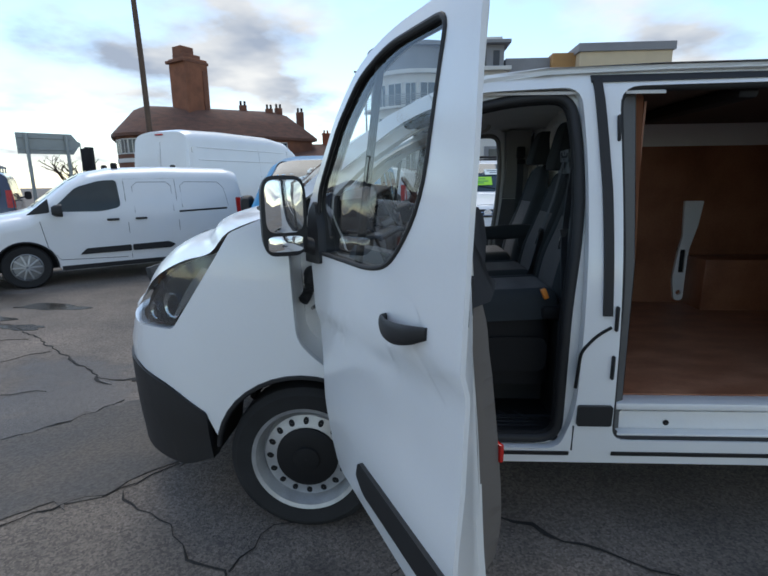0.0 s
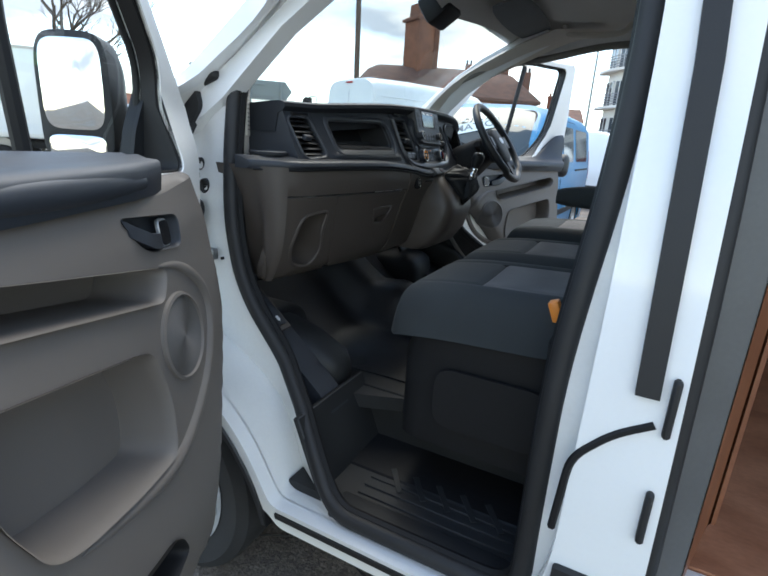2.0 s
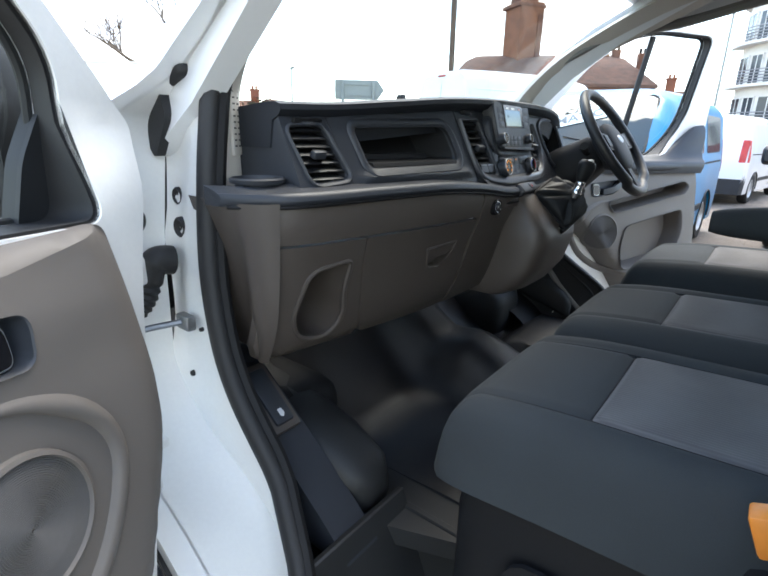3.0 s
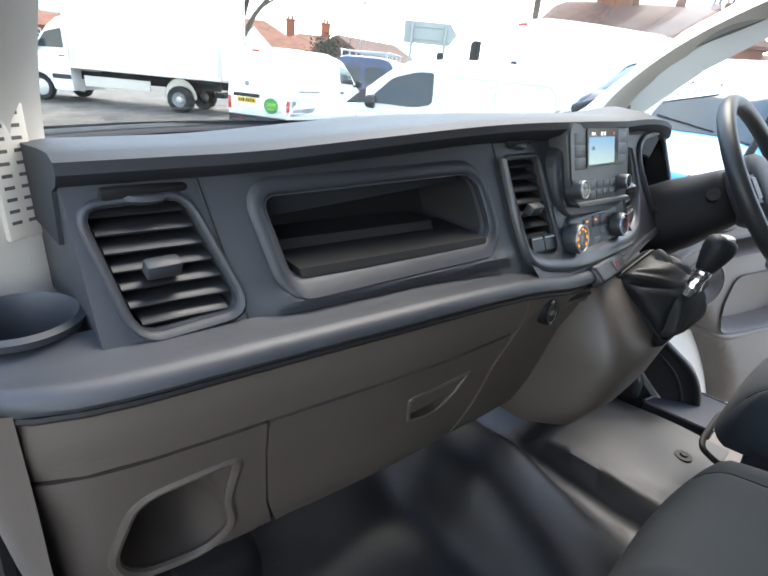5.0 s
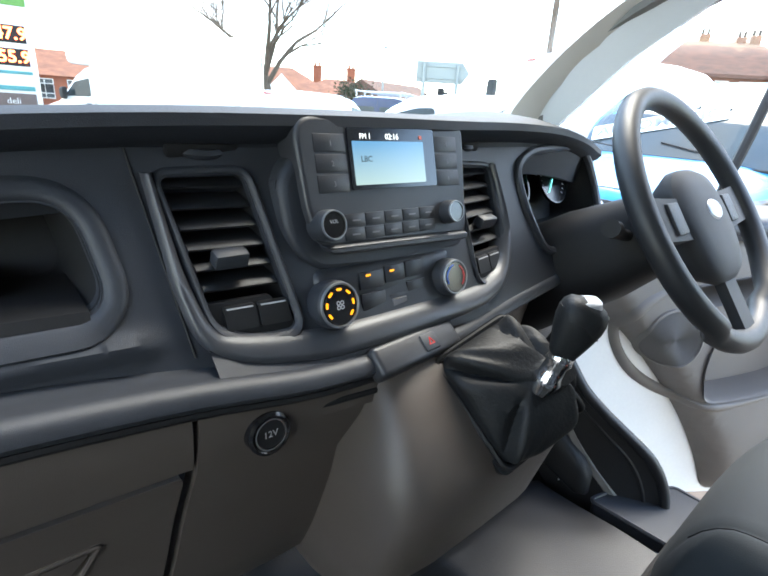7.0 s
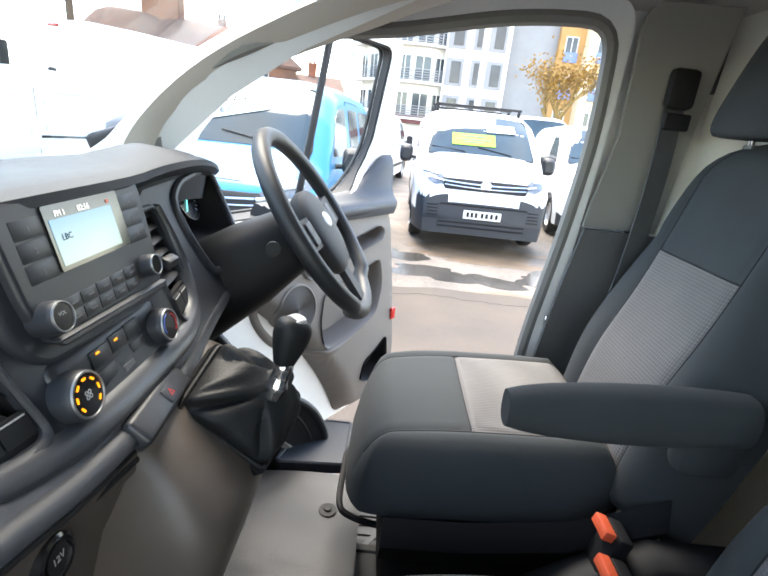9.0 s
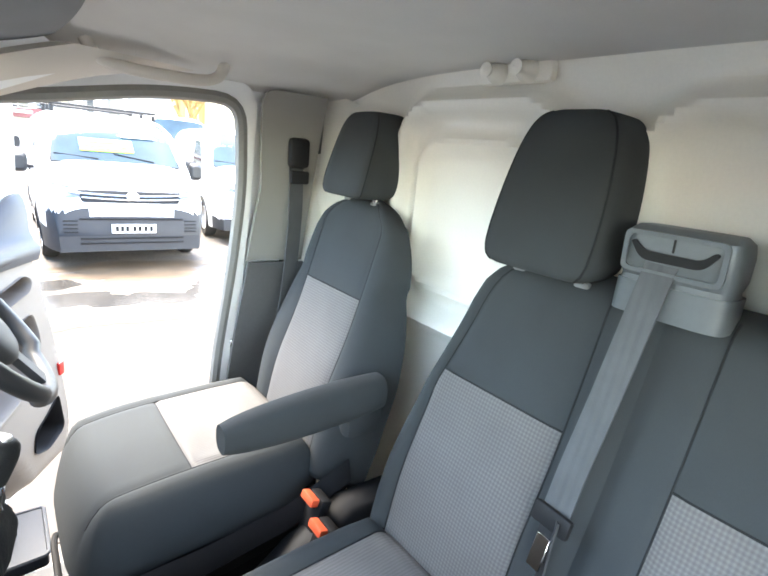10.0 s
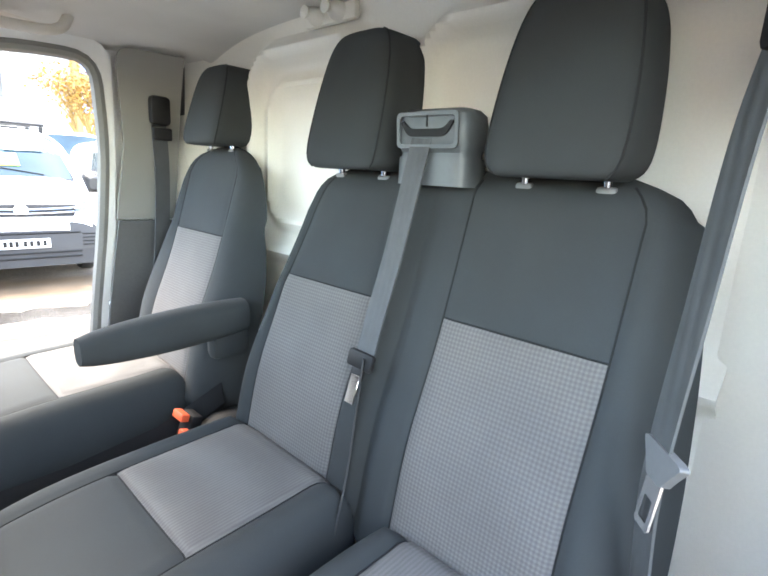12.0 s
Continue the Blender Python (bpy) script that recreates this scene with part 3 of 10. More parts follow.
part("bulkhead", sheet(rpoly([(0.295, 0.6), (1.85, 0.6), (1.85, 1.80, 0.1), (1.75, 1.94, 0.1), (0.26, 1.94, 0.02), (0.295, 1.88, 0.02)]), [], bulk, 0.008, 0.011, 0.011), BULK, van, "cream painted pressed metal bulkhead")


def lining(x, y, d):
    q = abs(y - VAN_W / 2) / 0.80
    return Vector((x, y, 1.925 - 0.07 * q ** 4 - 0.10 * max(0, (0.62 - x) / 0.2) ** 2 + d))


part("headliner", sheet(rpoly([(0.48, 0.20), (1.40, 0.17), (1.40, 1.80), (0.48, 1.77), (0.40, 0.985)]), [], lining, 0.01, 0.06, 0.06), HEADLINER, van, "pale grey felt headliner")
for s in (0, 1):
    f = right if s else left
    # pillar behind the door: pale above, dark below
    part("centre_pillar_trim", sheet(rpoly([(1.10, 1.40), (1.115, 1.62), (1.085, 1.87, 0.04), (1.262, 1.87), (1.27, 1.40)]), [], lambda u, z, d, f=f: f(u, z, 0.088 + 0.10 * (u - 1.1) + d), 0.012, 0.06, 0.1), TAUPE, van, "taupe plastic pillar trim")
    part("centre_pillar_lower_trim", sheet(rpoly([(1.06, 0.62), (1.06, 1.0), (1.10, 1.396), (1.27, 1.396), (1.27, 0.62)]), [], lambda u, z, d, f=f: f(u, z, 0.10 + 0.10 * (u - 1.06) + d), 0.012, 0.06, 0.1), PILLAR_DARK, van, "dark grey lower pillar trim")

# the load space, lined with ply
part("load_floor", slab([(1.30, 0.147), (3.9, 0.147), (3.9, 1.86), (1.385, 1.86), (1.385, 0.31)], [], 0.59, 0.624), PLY_FLOOR_LIT, van, "worn reddish brown ply floor, colour raised for sunlight")
part("load_lining", rbox(2.5, 0.012, 1.24, 0, 1, pose(2.65, 1.80, 1.24)), PLY, van, "reddish brown ply lining")
part("load_lining", sheet(rpoly([(0.30, 0.62), (1.80, 0.62), (1.80, 1.84), (0.30, 1.84)]), [], lambda y, z, d: Vector((1.381 + d, y, z)), 0.008, 0.1, 0.2), PLY, van)
part("load_lining", rbox(0.012, 1.64, 1.3, 0, 1, pose(3.88, 0.985, 1.25)), PLY, van)
part("load_lining", rbox(1.55, 0.012, 1.24, 0, 1, pose(3.10, 0.16, 1.24)), PLY, van)
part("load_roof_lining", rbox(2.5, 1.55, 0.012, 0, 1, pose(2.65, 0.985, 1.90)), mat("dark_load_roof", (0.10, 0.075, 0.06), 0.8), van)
part("wheel_box", rbox(1.10, 0.25, 0.36, 0.01, 2, pose(3.0, 1.67, 0.80)), PLY, van, "ply box over the rear wheel")
part("load_sill", rbox(1.03, 0.09, 0.03, 0.006, 2, pose(1.79, 0.10, 0.605)), WHITE_IN, van)
part("load_sill_step", rbox(1.03, 0.07, 0.10, 0.008, 2, pose(1.79, 0.115, 0.525)), WHITE_IN, van)

for y in (0.575, 1.395):
    part("rear_door", rbox(0.05, 0.79, 1.42, 0.03, 3, pose(3.925, y, 1.16)), WHITE, van, "white rear door")
part("rear_bumper", rbox(0.12, 1.80, 0.18, 0.04, 3, pose(3.95, 0.985, 0.40)), BLACK_TRIM, van, "black plastic bumper")
# wheels
def wheel(x, y, flip, parent, r=0.342, rim=0.236):
    g = rim / 0.205
    m = pose(x, y, r, 90 if not flip else -90, 0, 0)
    tyre = part("tyre", spin([(rim, -0.09), (r * 0.9, -0.095), (r * 0.985, -0.075), (r, -0.05), (r, 0.05), (r * 0.985, 0.075), (r * 0.9, 0.095), (rim, 0.085), (rim - 0.01, 0.0)], 48, m), TYRE, parent, "worn black tyre")
    bmr = spin([(rim, 0.080), (rim + 0.007, 0.090), (rim - 0.010, 0.084), (rim - 0.020, 0.045), (rim - 0.030, 0.020), (rim - 0.036, 0.028), (rim - 0.042, 0.046), (0.128 * g, 0.056), (0.118 * g, 0.060), (0.05, 0.045), (0.001, 0.045), (0.001, 0.0), (0.12, 0.01), (rim - 0.03, 0.0)], 64, m)
    part("rim", bmr, STEEL, tyre, "silver steel rim")
    for k in range(16):
        a = 2 * math.pi * k / 16
        part("vent_slot", spin([(0.0145, -0.006), (0.0145, 0.0035), (0.001, 0.0036)], 16, m @ pose(0.147 * g * math.cos(a), 0.147 * g * math.sin(a), 0.0515) @ pose(0, 0, 0, 0, 0, math.degrees(a)) @ pose(0, 0, 0, 0, 18, 0) @ Matrix.Diagonal((1.15, 0.85, 1, 1))), MATT_BLACK, tyre)
    part("hub_cap", spin([(0.122 * g, 0.055), (0.119 * g, 0.068), (0.10 * g, 0.078), (0.060, 0.080), (0.056, 0.090), (0.040, 0.093), (0.001, 0.094)], 32, m), MATT_BLACK, tyre, "black plastic hub cap")
    return tyre


wheel(-0.035, 0.13, False, van)
wheel(-0.035, VAN_W - 0.13, True, van)
wheel(2.90, 0.13, False, van)
wheel(2.90, VAN_W - 0.13, True, van)
for s in (0, 1):
    y0, y1 = (0.03, 0.42) if not s else (VAN_W - 0.03, VAN_W - 0.42)
    arc = [(math.cos(radians(a)), math.sin(radians(a))) for a in range(180, -9, -9)]
    rings = [[Vector((-0.03 + 0.415 * c, y, 0.345 + 0.415 * s_)) for c, s_ in arc] for y in (y0, y1)]
    part("wheel_arch_liner", loft(rings, False, False), MATT_BLACK, van)
    part("arch_lip", tube([(flank(-0.03 + 0.40 * c, 0.345 + 0.40 * s_, 0.004, bool(s))) for c, s_ in arc[1:]], 0.012, 6, up=(0, 1, 0)), BLACK_TRIM, van)
part("underbody", rbox(4.1, 1.5, 0.12, 0.03, 1, pose(1.75, VAN_W / 2, 0.40)), MATT_BLACK, van)

# kerb-side pillar: black strips, rub blocks, striker, sills
part("pillar_strip", sheet(rpoly([(1.168, 1.012), (1.152, 1.50), (1.125, 1.905), (1.158, 1.91), (1.188, 1.50), (1.203, 1.012)]), [], lambda u, z, d: left(u, z, d - 0.012), 0.02, 0.1, 0.08), RUBBER, van, "black rubber pillar strip")
part("pillar_strip", sheet(rpoly([(1.168, 1.012), (1.152, 1.50), (1.125, 1.905), (1.158, 1.91), (1.188, 1.50), (1.203, 1.012)]), [], lambda u, z, d: right(u, z, d - 0.012), 0.02, 0.1, 0.08), RUBBER, van, "black rubber pillar strip")
for fn in (left, right):
    part("pillar_groove", tube([fn(u, z, 0.0) for u, z in rpoly([(1.205, 0.965), (1.15, 0.93, 0.03), (1.095, 0.865, 0.03), (1.085, 0.71), (1.0849, 0.712), (1.0949, 0.865, 0.03), (1.1499, 0.931, 0.03)])[:-8]], 0.007, 6, up=(0, 1, 0)), MATT_BLACK, van)
    part("rub_block", sheet(rpoly([(1.10, 0.545, 0.01), (1.10, 0.635, 0.01), (1.238, 0.635, 0.01), (1.238, 0.545, 0.01)]), [], lambda u, z, d, f=fn: f(u, z, d - 0.016), 0.03, 0.1, 0.05), BLACK_TRIM, van, "black textured rub block")
    part("sill_strip", sheet(rpoly([(0.42, 0.396), (0.42, 0.414), (1.085, 0.414), (1.085, 0.396)]), [], lambda u, z, d, f=fn: f(u, z, d - 0.006), 0.02, 0.1, 0), RUBBER, van)
    part("sill_strip", sheet(rpoly([(1.26, 0.398), (1.26, 0.416), (2.5, 0.416), (2.5, 0.398)]), [], lambda u, z, d, f=fn: f(u, z, d - 0.006), 0.02, 0.1, 0), RUBBER, van)
    part("filler_flap_line", tube([fn(u, z, 0.0) for u, z in ((1.095, 0.42), (1.092, 0.54))], 0.004, 4, up=(0, 1, 0)), MATT_BLACK, van)
for s in (0, 1):
    k = (lambda y: VAN_W - y) if s else (lambda y: y)
    part("sill_plate", rbox(0.50, 0.09, 0.022, 0.008, 2, pose(0.81, k(0.105), 0.452)), BLACK_TRIM, van, "black ribbed sill plate")
    st_ = part("striker", tube([(1.078, k(0.075), 1.115), (1.05, k(0.078), 1.115), (1.05, k(0.078), 1.085), (1.078, k(0.075), 1.085)], 0.006, 8), CHROME, van, "chrome striker loop")
    part("striker_plate", rbox(0.008, 0.035, 0.07, 0.003, 1, pose(1.08, k(0.078), 1.10)), CHROME, st_)
    # raised bars of the step mat
    for i in range(6):
        part("tread", rbox(0.42, 0.012, 0.006, 0.002, 1, pose(0.80, k(0.17 + 0.036 * i), 0.457)), FLOOR_MAT, van)
    for i in range(5):
        part("tread", rbox(0.016, 0.10, 0.002, 0.0008, 1, pose(0.66 + 0.07 * i, k(0.26), 0.4602, 0, 0, -35 if s else 35)), FLOOR_MAT, van)
    # hinge pillar: grommets, wiring boot, check link, corner piece
    f = right if s else left
    for u, z, r in ((0.007, 1.216, 0.019), (-0.032, 1.274, 0.017), (0.03, 0.90, 0.006), (0.09, 1.02, 0.004)):
        c = f(u, z, 0.047 + recess(u) + dimple(u, z))
        part("grommet", spin([(r * 1.15, -0.004), (r * 1.12, 0.004), (r * 0.95, 0.007), (r * 0.7, 0.004), (r * 0.45, 0.001), (0.001, 0.002)], 24, Matrix.Translation(c) @ pose(0, 0, 0, 90 if not s else -90, 0, 0)), RUBBER, van, "black rubber grommet")
    part("corner_trim", rbox(0.12, 0.06, 0.045, 0.014, 3, pose(0.0, k(0.248), 1.505, 0, -20, 0)), RUBBER, van, "black rubber corner piece")
    part("hinge_corner_cover", slab(rpoly([(-0.11, 1.415, 0.01), (-0.012, 1.482, 0.012), (0.008, 1.43, 0.02), (-0.05, 1.35, 0.012)]), [], 0, 0.02, Matrix(((1, 0, 0, 0), (0, 0, 1, k(0.215)), (0, 1, 0, 0), (0, 0, 0, 1)))), BLACK_TRIM, van, "black plastic corner cover")
    # stepped wiring boot and the bracket of the door check
    boot = smooth_path([(0.0, k(0.20), 1.15), (-0.004, k(0.17), 1.152), (-0.006, k(0.155), 1.13), (-0.01, k(0.145), 1.09), (-0.02, k(0.13), 1.06), (-0.03, k(0.11), 1.045)], 6)
    part("wiring_boot", tube(boot, [0.030 if i < 10 else 0.026 if i < 16 else 0.020 + 0.004 * (i % 2) for i in range(len(boot))], 14), RUBBER, van, "black rubber wiring boot")
    ck = part("check_bracket", rbox(0.045, 0.02, 0.032, 0.004, 2, pose(0.055, k(0.185), 1.032)), GREYMETAL, van, "metal door check bracket")
    part("check_arm", tube([(0.05, k(0.18), 1.032), (0.03, k(0.12), 1.03), (0.02, k(0.05), 1.028)], 0.007, 8), GREYMETAL, ck)
    part("door_pillar_inner", mesh([Vector((1.247, k(0.045), 0.47)), Vector((1.418, k(0.31), 0.60)), Vector((1.418, k(0.31), 1.86)), Vector((1.222, k(0.19), 1.88)), Vector((1.232, k(0.055), 1.2)), Vector((1.418, k(0.31), 1.2)), Vector((1.312, k(0.095), 1.2)), Vector((1.312, k(0.085), 0.5)), Vector((1.305, k(0.215), 1.87))], [(0, 7, 6, 4), (4, 6, 8, 3)]), PILLAR_DARK, van, "dark grey inner pillar")
    part("load_lining", mesh([Vector((1.313, k(0.083), 0.5)), Vector((1.379, k(0.31), 0.5)), Vector((1.379, k(0.31), 1.86)), Vector((1.306, k(0.213), 1.87)), Vector((1.313, k(0.093), 1.2)), Vector((1.379, k(0.31), 1.2))], [(0, 1, 5, 4), (4, 5, 2, 3)]), BULK if s else PLY, van)
    part("bulkhead_wing", mesh([Vector((1.310, k(0.115), 0.5)), Vector((1.364, k(0.31), 0.5)), Vector((1.364, k(0.31), 1.86)), Vector((1.292, k(0.225), 1.90)), Vector((1.310, k(0.13), 1.2)), Vector((1.364, k(0.31), 1.2))], [(0, 1, 5, 4), (4, 5, 2, 3)]), BULK, van, "cream painted metal")
# sliding door sill: pressed steps, hole and worn edge
part("slide_track", rbox(1.03, 0.05, 0.012, 0.004, 1, pose(1.79, 0.055, 0.492)), WHITE_IN, van)
part("slide_track_lip", rbox(1.03, 0.012, 0.035, 0.004, 1, pose(1.79, 0.155, 0.555)), BULK, van)
part("slide_hole", spin([(0.012, 0), (0.012, 0.004), (0.001, 0.004)], 16, pose(1.496, 0.079, 0.525, 90, 0, 0)), MATT_BLACK, van)
for z in (0.80, 1.0, 1.72):
    part("slide_stop", rbox(0.012, 0.02, 0.10, 0.004, 1, pose(1.222 - 0.012 * max(0, z - 1.2), ease(z, SIDE) - 0.004, z, -8 if z > 1.2 else 0)), RUBBER, van)
part("load_tie_bracket", slab(rpoly([(2.385, 0.64, 0.03), (2.36, 0.80, 0.02), (2.375, 0.98, 0.02), (2.40, 1.12, 0.02), (2.385, 1.37, 0.01), (2.52, 1.37, 0.01), (2.50, 1.20, 0.03), (2.455, 1.02, 0.03), (2.45, 0.64, 0.03)]), [rrect(2.395, 0.85, 2.435, 1.02, 0.01), [(2.415 + 0.02 * math.cos(a), 0.70 + 0.02 * math.sin(a)) for a in (2 * math.pi * j / 12 for j in range(12))]], 0, 0.02, Matrix(((1, 0, 0, 0), (0, 0, -1, 1.792), (0, 1, 0, 0), (0, 0, 0, 1)))), WHITE_IN, van, "white pressed metal bracket")
part("bracket_backing", rbox(0.07, 0.004, 0.20, 0, 1, pose(2.415, 1.79, 0.93)), MATT_BLACK, van)
part("load_roof_bow", rbox(0.08, 1.5, 0.05, 0.015, 2, pose(1.75, 0.985, 1.86)), MATT_BLACK, van)
part("load_roof_bow", rbox(0.08, 1.5, 0.05, 0.015, 2, pose(2.9, 0.985, 1.86)), MATT_BLACK, van)

# cab ceiling: visors, console, handle, hooks
for y0, y1 in ((0.32, 0.90), (1.10, 1.66)):
    rings = []
    for i in range(11):
        t = i / 10
        y = y0 + (y1 - y0) * t
        e = math.sin(math.pi * (0.03 + 0.94 * t)) ** 0.2
        c = Vector((0.575, y, 1.868))
        rings.append([c + Vector((-0.075 * e * math.cos(a) + 0.02 * math.sin(a), 0, 0.010 * math.sin(a) - 0.020 * e * math.cos(a))) for a in (2 * math.pi * j / 12 for j in range(12))])
    part("sun_visor", loft(rings), SLATE_FELT, van, "grey fabric sun visor", 60)
part("overhead_console", loft([[Vector((x, 0.985 + p.x, z + p.y)) for p in superring(0, 0, w, h, 3.5, 24)] for x, w, h, z in ((0.52, 0.14, 0.02, 1.885), (0.56, 0.20, 0.045, 1.892), (0.70, 0.22, 0.05, 1.905), (0.80, 0.16, 0.02, 1.918))]), PILLAR_GREY, van, "grey overhead lamp console")
part("console_lens", rbox(0.07, 0.13, 0.012, 0.005, 2, pose(0.67, 0.985, 1.880)), SCREEN_LENS, van)
part("grab_handle", tube(smooth_path([(0.69, 1.63, 1.895), (0.71, 1.625, 1.865), (0.76, 1.62, 1.852), (0.89, 1.62, 1.852), (0.94, 1.625, 1.865), (0.96, 1.63, 1.895)], 5), 0.012, 10), PILLAR_GREY, van, "grey ceiling grab handle")
part("coat_hook_plate", rbox(0.02, 0.17, 0.05, 0.008, 2, pose(1.335, 1.125, 1.915)), BULK, van)
for y in (1.09, 1.16):
    part("coat_hook", spin([(0.022, 0), (0.020, 0.012), (0.010, 0.03), (0.014, 0.04), (0.001, 0.045)], 18, pose(1.325, y, 1.91, 0, -90, 0)), BULK, van, "cream coat knob")
part("mirror_mount", rbox(0.10, 0.14, 0.10, 0.02, 2, pose(0.37, 0.985, 1.83, 0, -35, 0)), MATT_BLACK, van, "black sensor housing on the windscreen")
# bonnet release in the foot well side
part("footwell_trim", slab(rpoly([(-0.25, 0.96, 0.02), (0.06, 0.93, 0.02), (0.26, 0.775, 0.05), (0.40, 0.66, 0.05), (0.46, 0.60, 0.03), (-0.25, 0.60, 0.02)]), [], 0, 0.09, Matrix(((1, 0, 0, 0), (0, 0, 1, 0.245), (0, 1, 0, 0), (0, 0, 0, 1)))), DASH_DARK, van, "dark footwell side trim")
def kick(u, z, d, f):
    return f(u, z, 0.072 + recess(u) + 0.10 * max(0, 0.12 - u) + d)


KICK_L = rpoly([(-0.04, 1.272, 0.02), (0.118, 1.272, 0.02), (0.135, 1.12, 0.05), (0.175, 0.98, 0.05), (0.225, 0.895, 0.04), (0.305, 0.795, 0.06), (0.475, 0.59, 0.04), (0.50, 0.47, 0.03), (0.30, 0.47, 0.03), (-0.04, 0.60, 0.02)])
KICK_R = rpoly([(-0.04, 1.272, 0.02), (0.118, 1.272, 0.02), (0.175, 1.12, 0.05), (0.225, 1.01, 0.05), (0.284, 0.944, 0.05), (0.335, 0.900, 0.1), (0.395, 0.850, 0.1), (0.450, 0.795, 0.06), (0.485, 0.72, 0.06), (0.50, 0.60, 0.02), (0.30, 0.47, 0.03), (-0.04, 0.60, 0.02)])
for fn, tone, loop in ((left, DASH_GREY, KICK_L), (right, FLOOR_MAT, KICK_R)):
    part("kick_panel", sheet(loop, [], lambda u, z, d, f=fn: kick(u, z, d, f), 0.006, 0.04, 0.05), tone, van, "moulded lower side trim")
edge_ = smooth_path([(u, z, 0) for u, z in ((0.205, 1.04), (0.284, 0.944), (0.335, 0.900), (0.395, 0.850), (0.450, 0.795), (0.485, 0.72), (0.497, 0.64))], 5)
part("kick_rim", tube([kick(q.x, q.y, 0.0, right) for q in edge_], 0.013, 10, up=(0, 1, 0)), BLACK_TRIM, van, "rounded black scuff rim")
part("kick_bead", tube([kick(q.x - 0.034, q.y - 0.012, 0.004, right) for q in edge_], 0.005, 8, up=(0, 1, 0)), BLACK_TRIM, van)
# moulded cover beside the driver's feet, with a raised edge
COVER = rpoly([(0.375, 1.722, 0.015), (0.565, 1.735, 0.015), (0.565, 1.93, 0.01), (0.485, 1.93, 0.01), (0.395, 1.80, 0.03)])
part("floor_cover", slab(COVER, [], 0.655, 0.690), DASH_DARK, van, "dark moulded floor cover")
part("cover_edge", tube([Vector((x, y, 0.688)) for x, y in COVER], 0.006, 6, True), DASH_DARK, van)
part("foot_rest", loft([[Vector((x, 1.765 + p.x, z + p.y)) for p in superring(0, 0, w, h, 4, 24)] for x, z, w, h in ((0.14, 0.80, 0.11, 0.14), (0.26, 0.76, 0.11, 0.13), (0.335, 0.72, 0.10, 0.10), (0.355, 0.705, 0.07, 0.06))]), FLOOR_MAT, van, "black moulded foot rest", 60)
SLOPE = pose(0.175, 0.286, 0.855, 0, 39, 0)
part("release_panel", rbox(0.165, 0.072, 0.014, 0.006, 2, SLOPE), DASH_GREY, van, "grey release lever panel")
rl_ = part("release_lever", rbox(0.135, 0.048, 0.016, 0.006, 2, SLOPE @ pose(0, 0, 0.006)), DASH_DARK, van, "dark bonnet release lever")
part("print", slab(rpoly([(-0.010, -0.006, 0.002), (0.006, -0.006, 0.002), (0.010, 0.0, 0.002), (0.002, 0.006, 0.002), (-0.010, 0.004, 0.002)]), [], 0.0145, 0.0152, SLOPE @ pose(0.045, 0, 0)), PRINT_WHITE, rl_)
rings = [[Vector((x, 0.40 + p.x, 0.66 + p.y)) for p in superring(0, 0, w, h, 3.0, 24)] for x, w, h in ((-0.10, 0.20, 0.34), (0.10, 0.20, 0.30), (0.26, 0.18, 0.22), (0.36, 0.14, 0.14), (0.40, 0.06, 0.06))]
part("footwell_hump", loft(rings), FLOOR_MAT, van, "black moulded footwell hump", 60)
# ---- dashboard ----
dash = thing("dashboard", "dark and warm grey plastic van dashboard with radio", "dashboard", group="")
FACE = [(0.19, 0.185), (0.24, 0.196), (0.34, 0.212), (0.43, 0.222), (0.49, 0.238), (0.80, 0.277), (0.90, 0.288), (1.0, 0.298), (1.2, 0.300), (1.3, 0.285), (1.6, 0.25), (1.78, 0.20)]
LIP = [(0.19, 0.20), (0.215, 0.235), (0.235, 0.268), (0.27, 0.293), (0.32, 0.310), (0.41, 0.325), (0.52, 0.342), (0.67, 0.364), (0.75, 0.370), (0.84, 0.376), (0.91, 0.382), (0.97, 0.386), (1.15, 0.385), (1.3, 0.36), (1.6, 0.32), (1.78, 0.27)]
EDGE_Z = [(0.19, 1.302), (0.65, 1.303), (0.75, 1.298), (0.86, 1.288), (0.94, 1.276), (1.02, 1.270), (1.15, 1.266), (1.30, 1.270), (1.78, 1.290)]
TOP = [(0.19, 1.446), (0.3, 1.456), (0.45, 1.462), (0.6, 1.475), (0.8, 1.492), (0.95, 1.499), (1.15, 1.502), (1.5, 1.500), (1.78, 1.46)]


def face(y, z, d):
    """The dashboard's upper face; d goes forwards into it."""
    t = min(1, max(0, (y - 0.46) / 0.04)) * min(1, max(0, (0.85 - y) / 0.03))
    roll = 0.011 * math.exp(-((z - 1.319) / 0.0095) ** 2) * t * t * (3 - 2 * t)
    return Vector((ease(y, FACE) + (1.42 - z) * 0.45 + roll - d, y, z))


def low(y, z, d):
    """The lower panel below the ledge."""
    x = ease(y, LIP) + ease(z, [(0.94, -0.14), (0.965, -0.095), (1.02, -0.066), (1.10, -0.045), (1.143, -0.036), (1.205, -0.017), (1.25, -0.009), (1.29, -0.012)])
    return Vector((x - d, y, z))


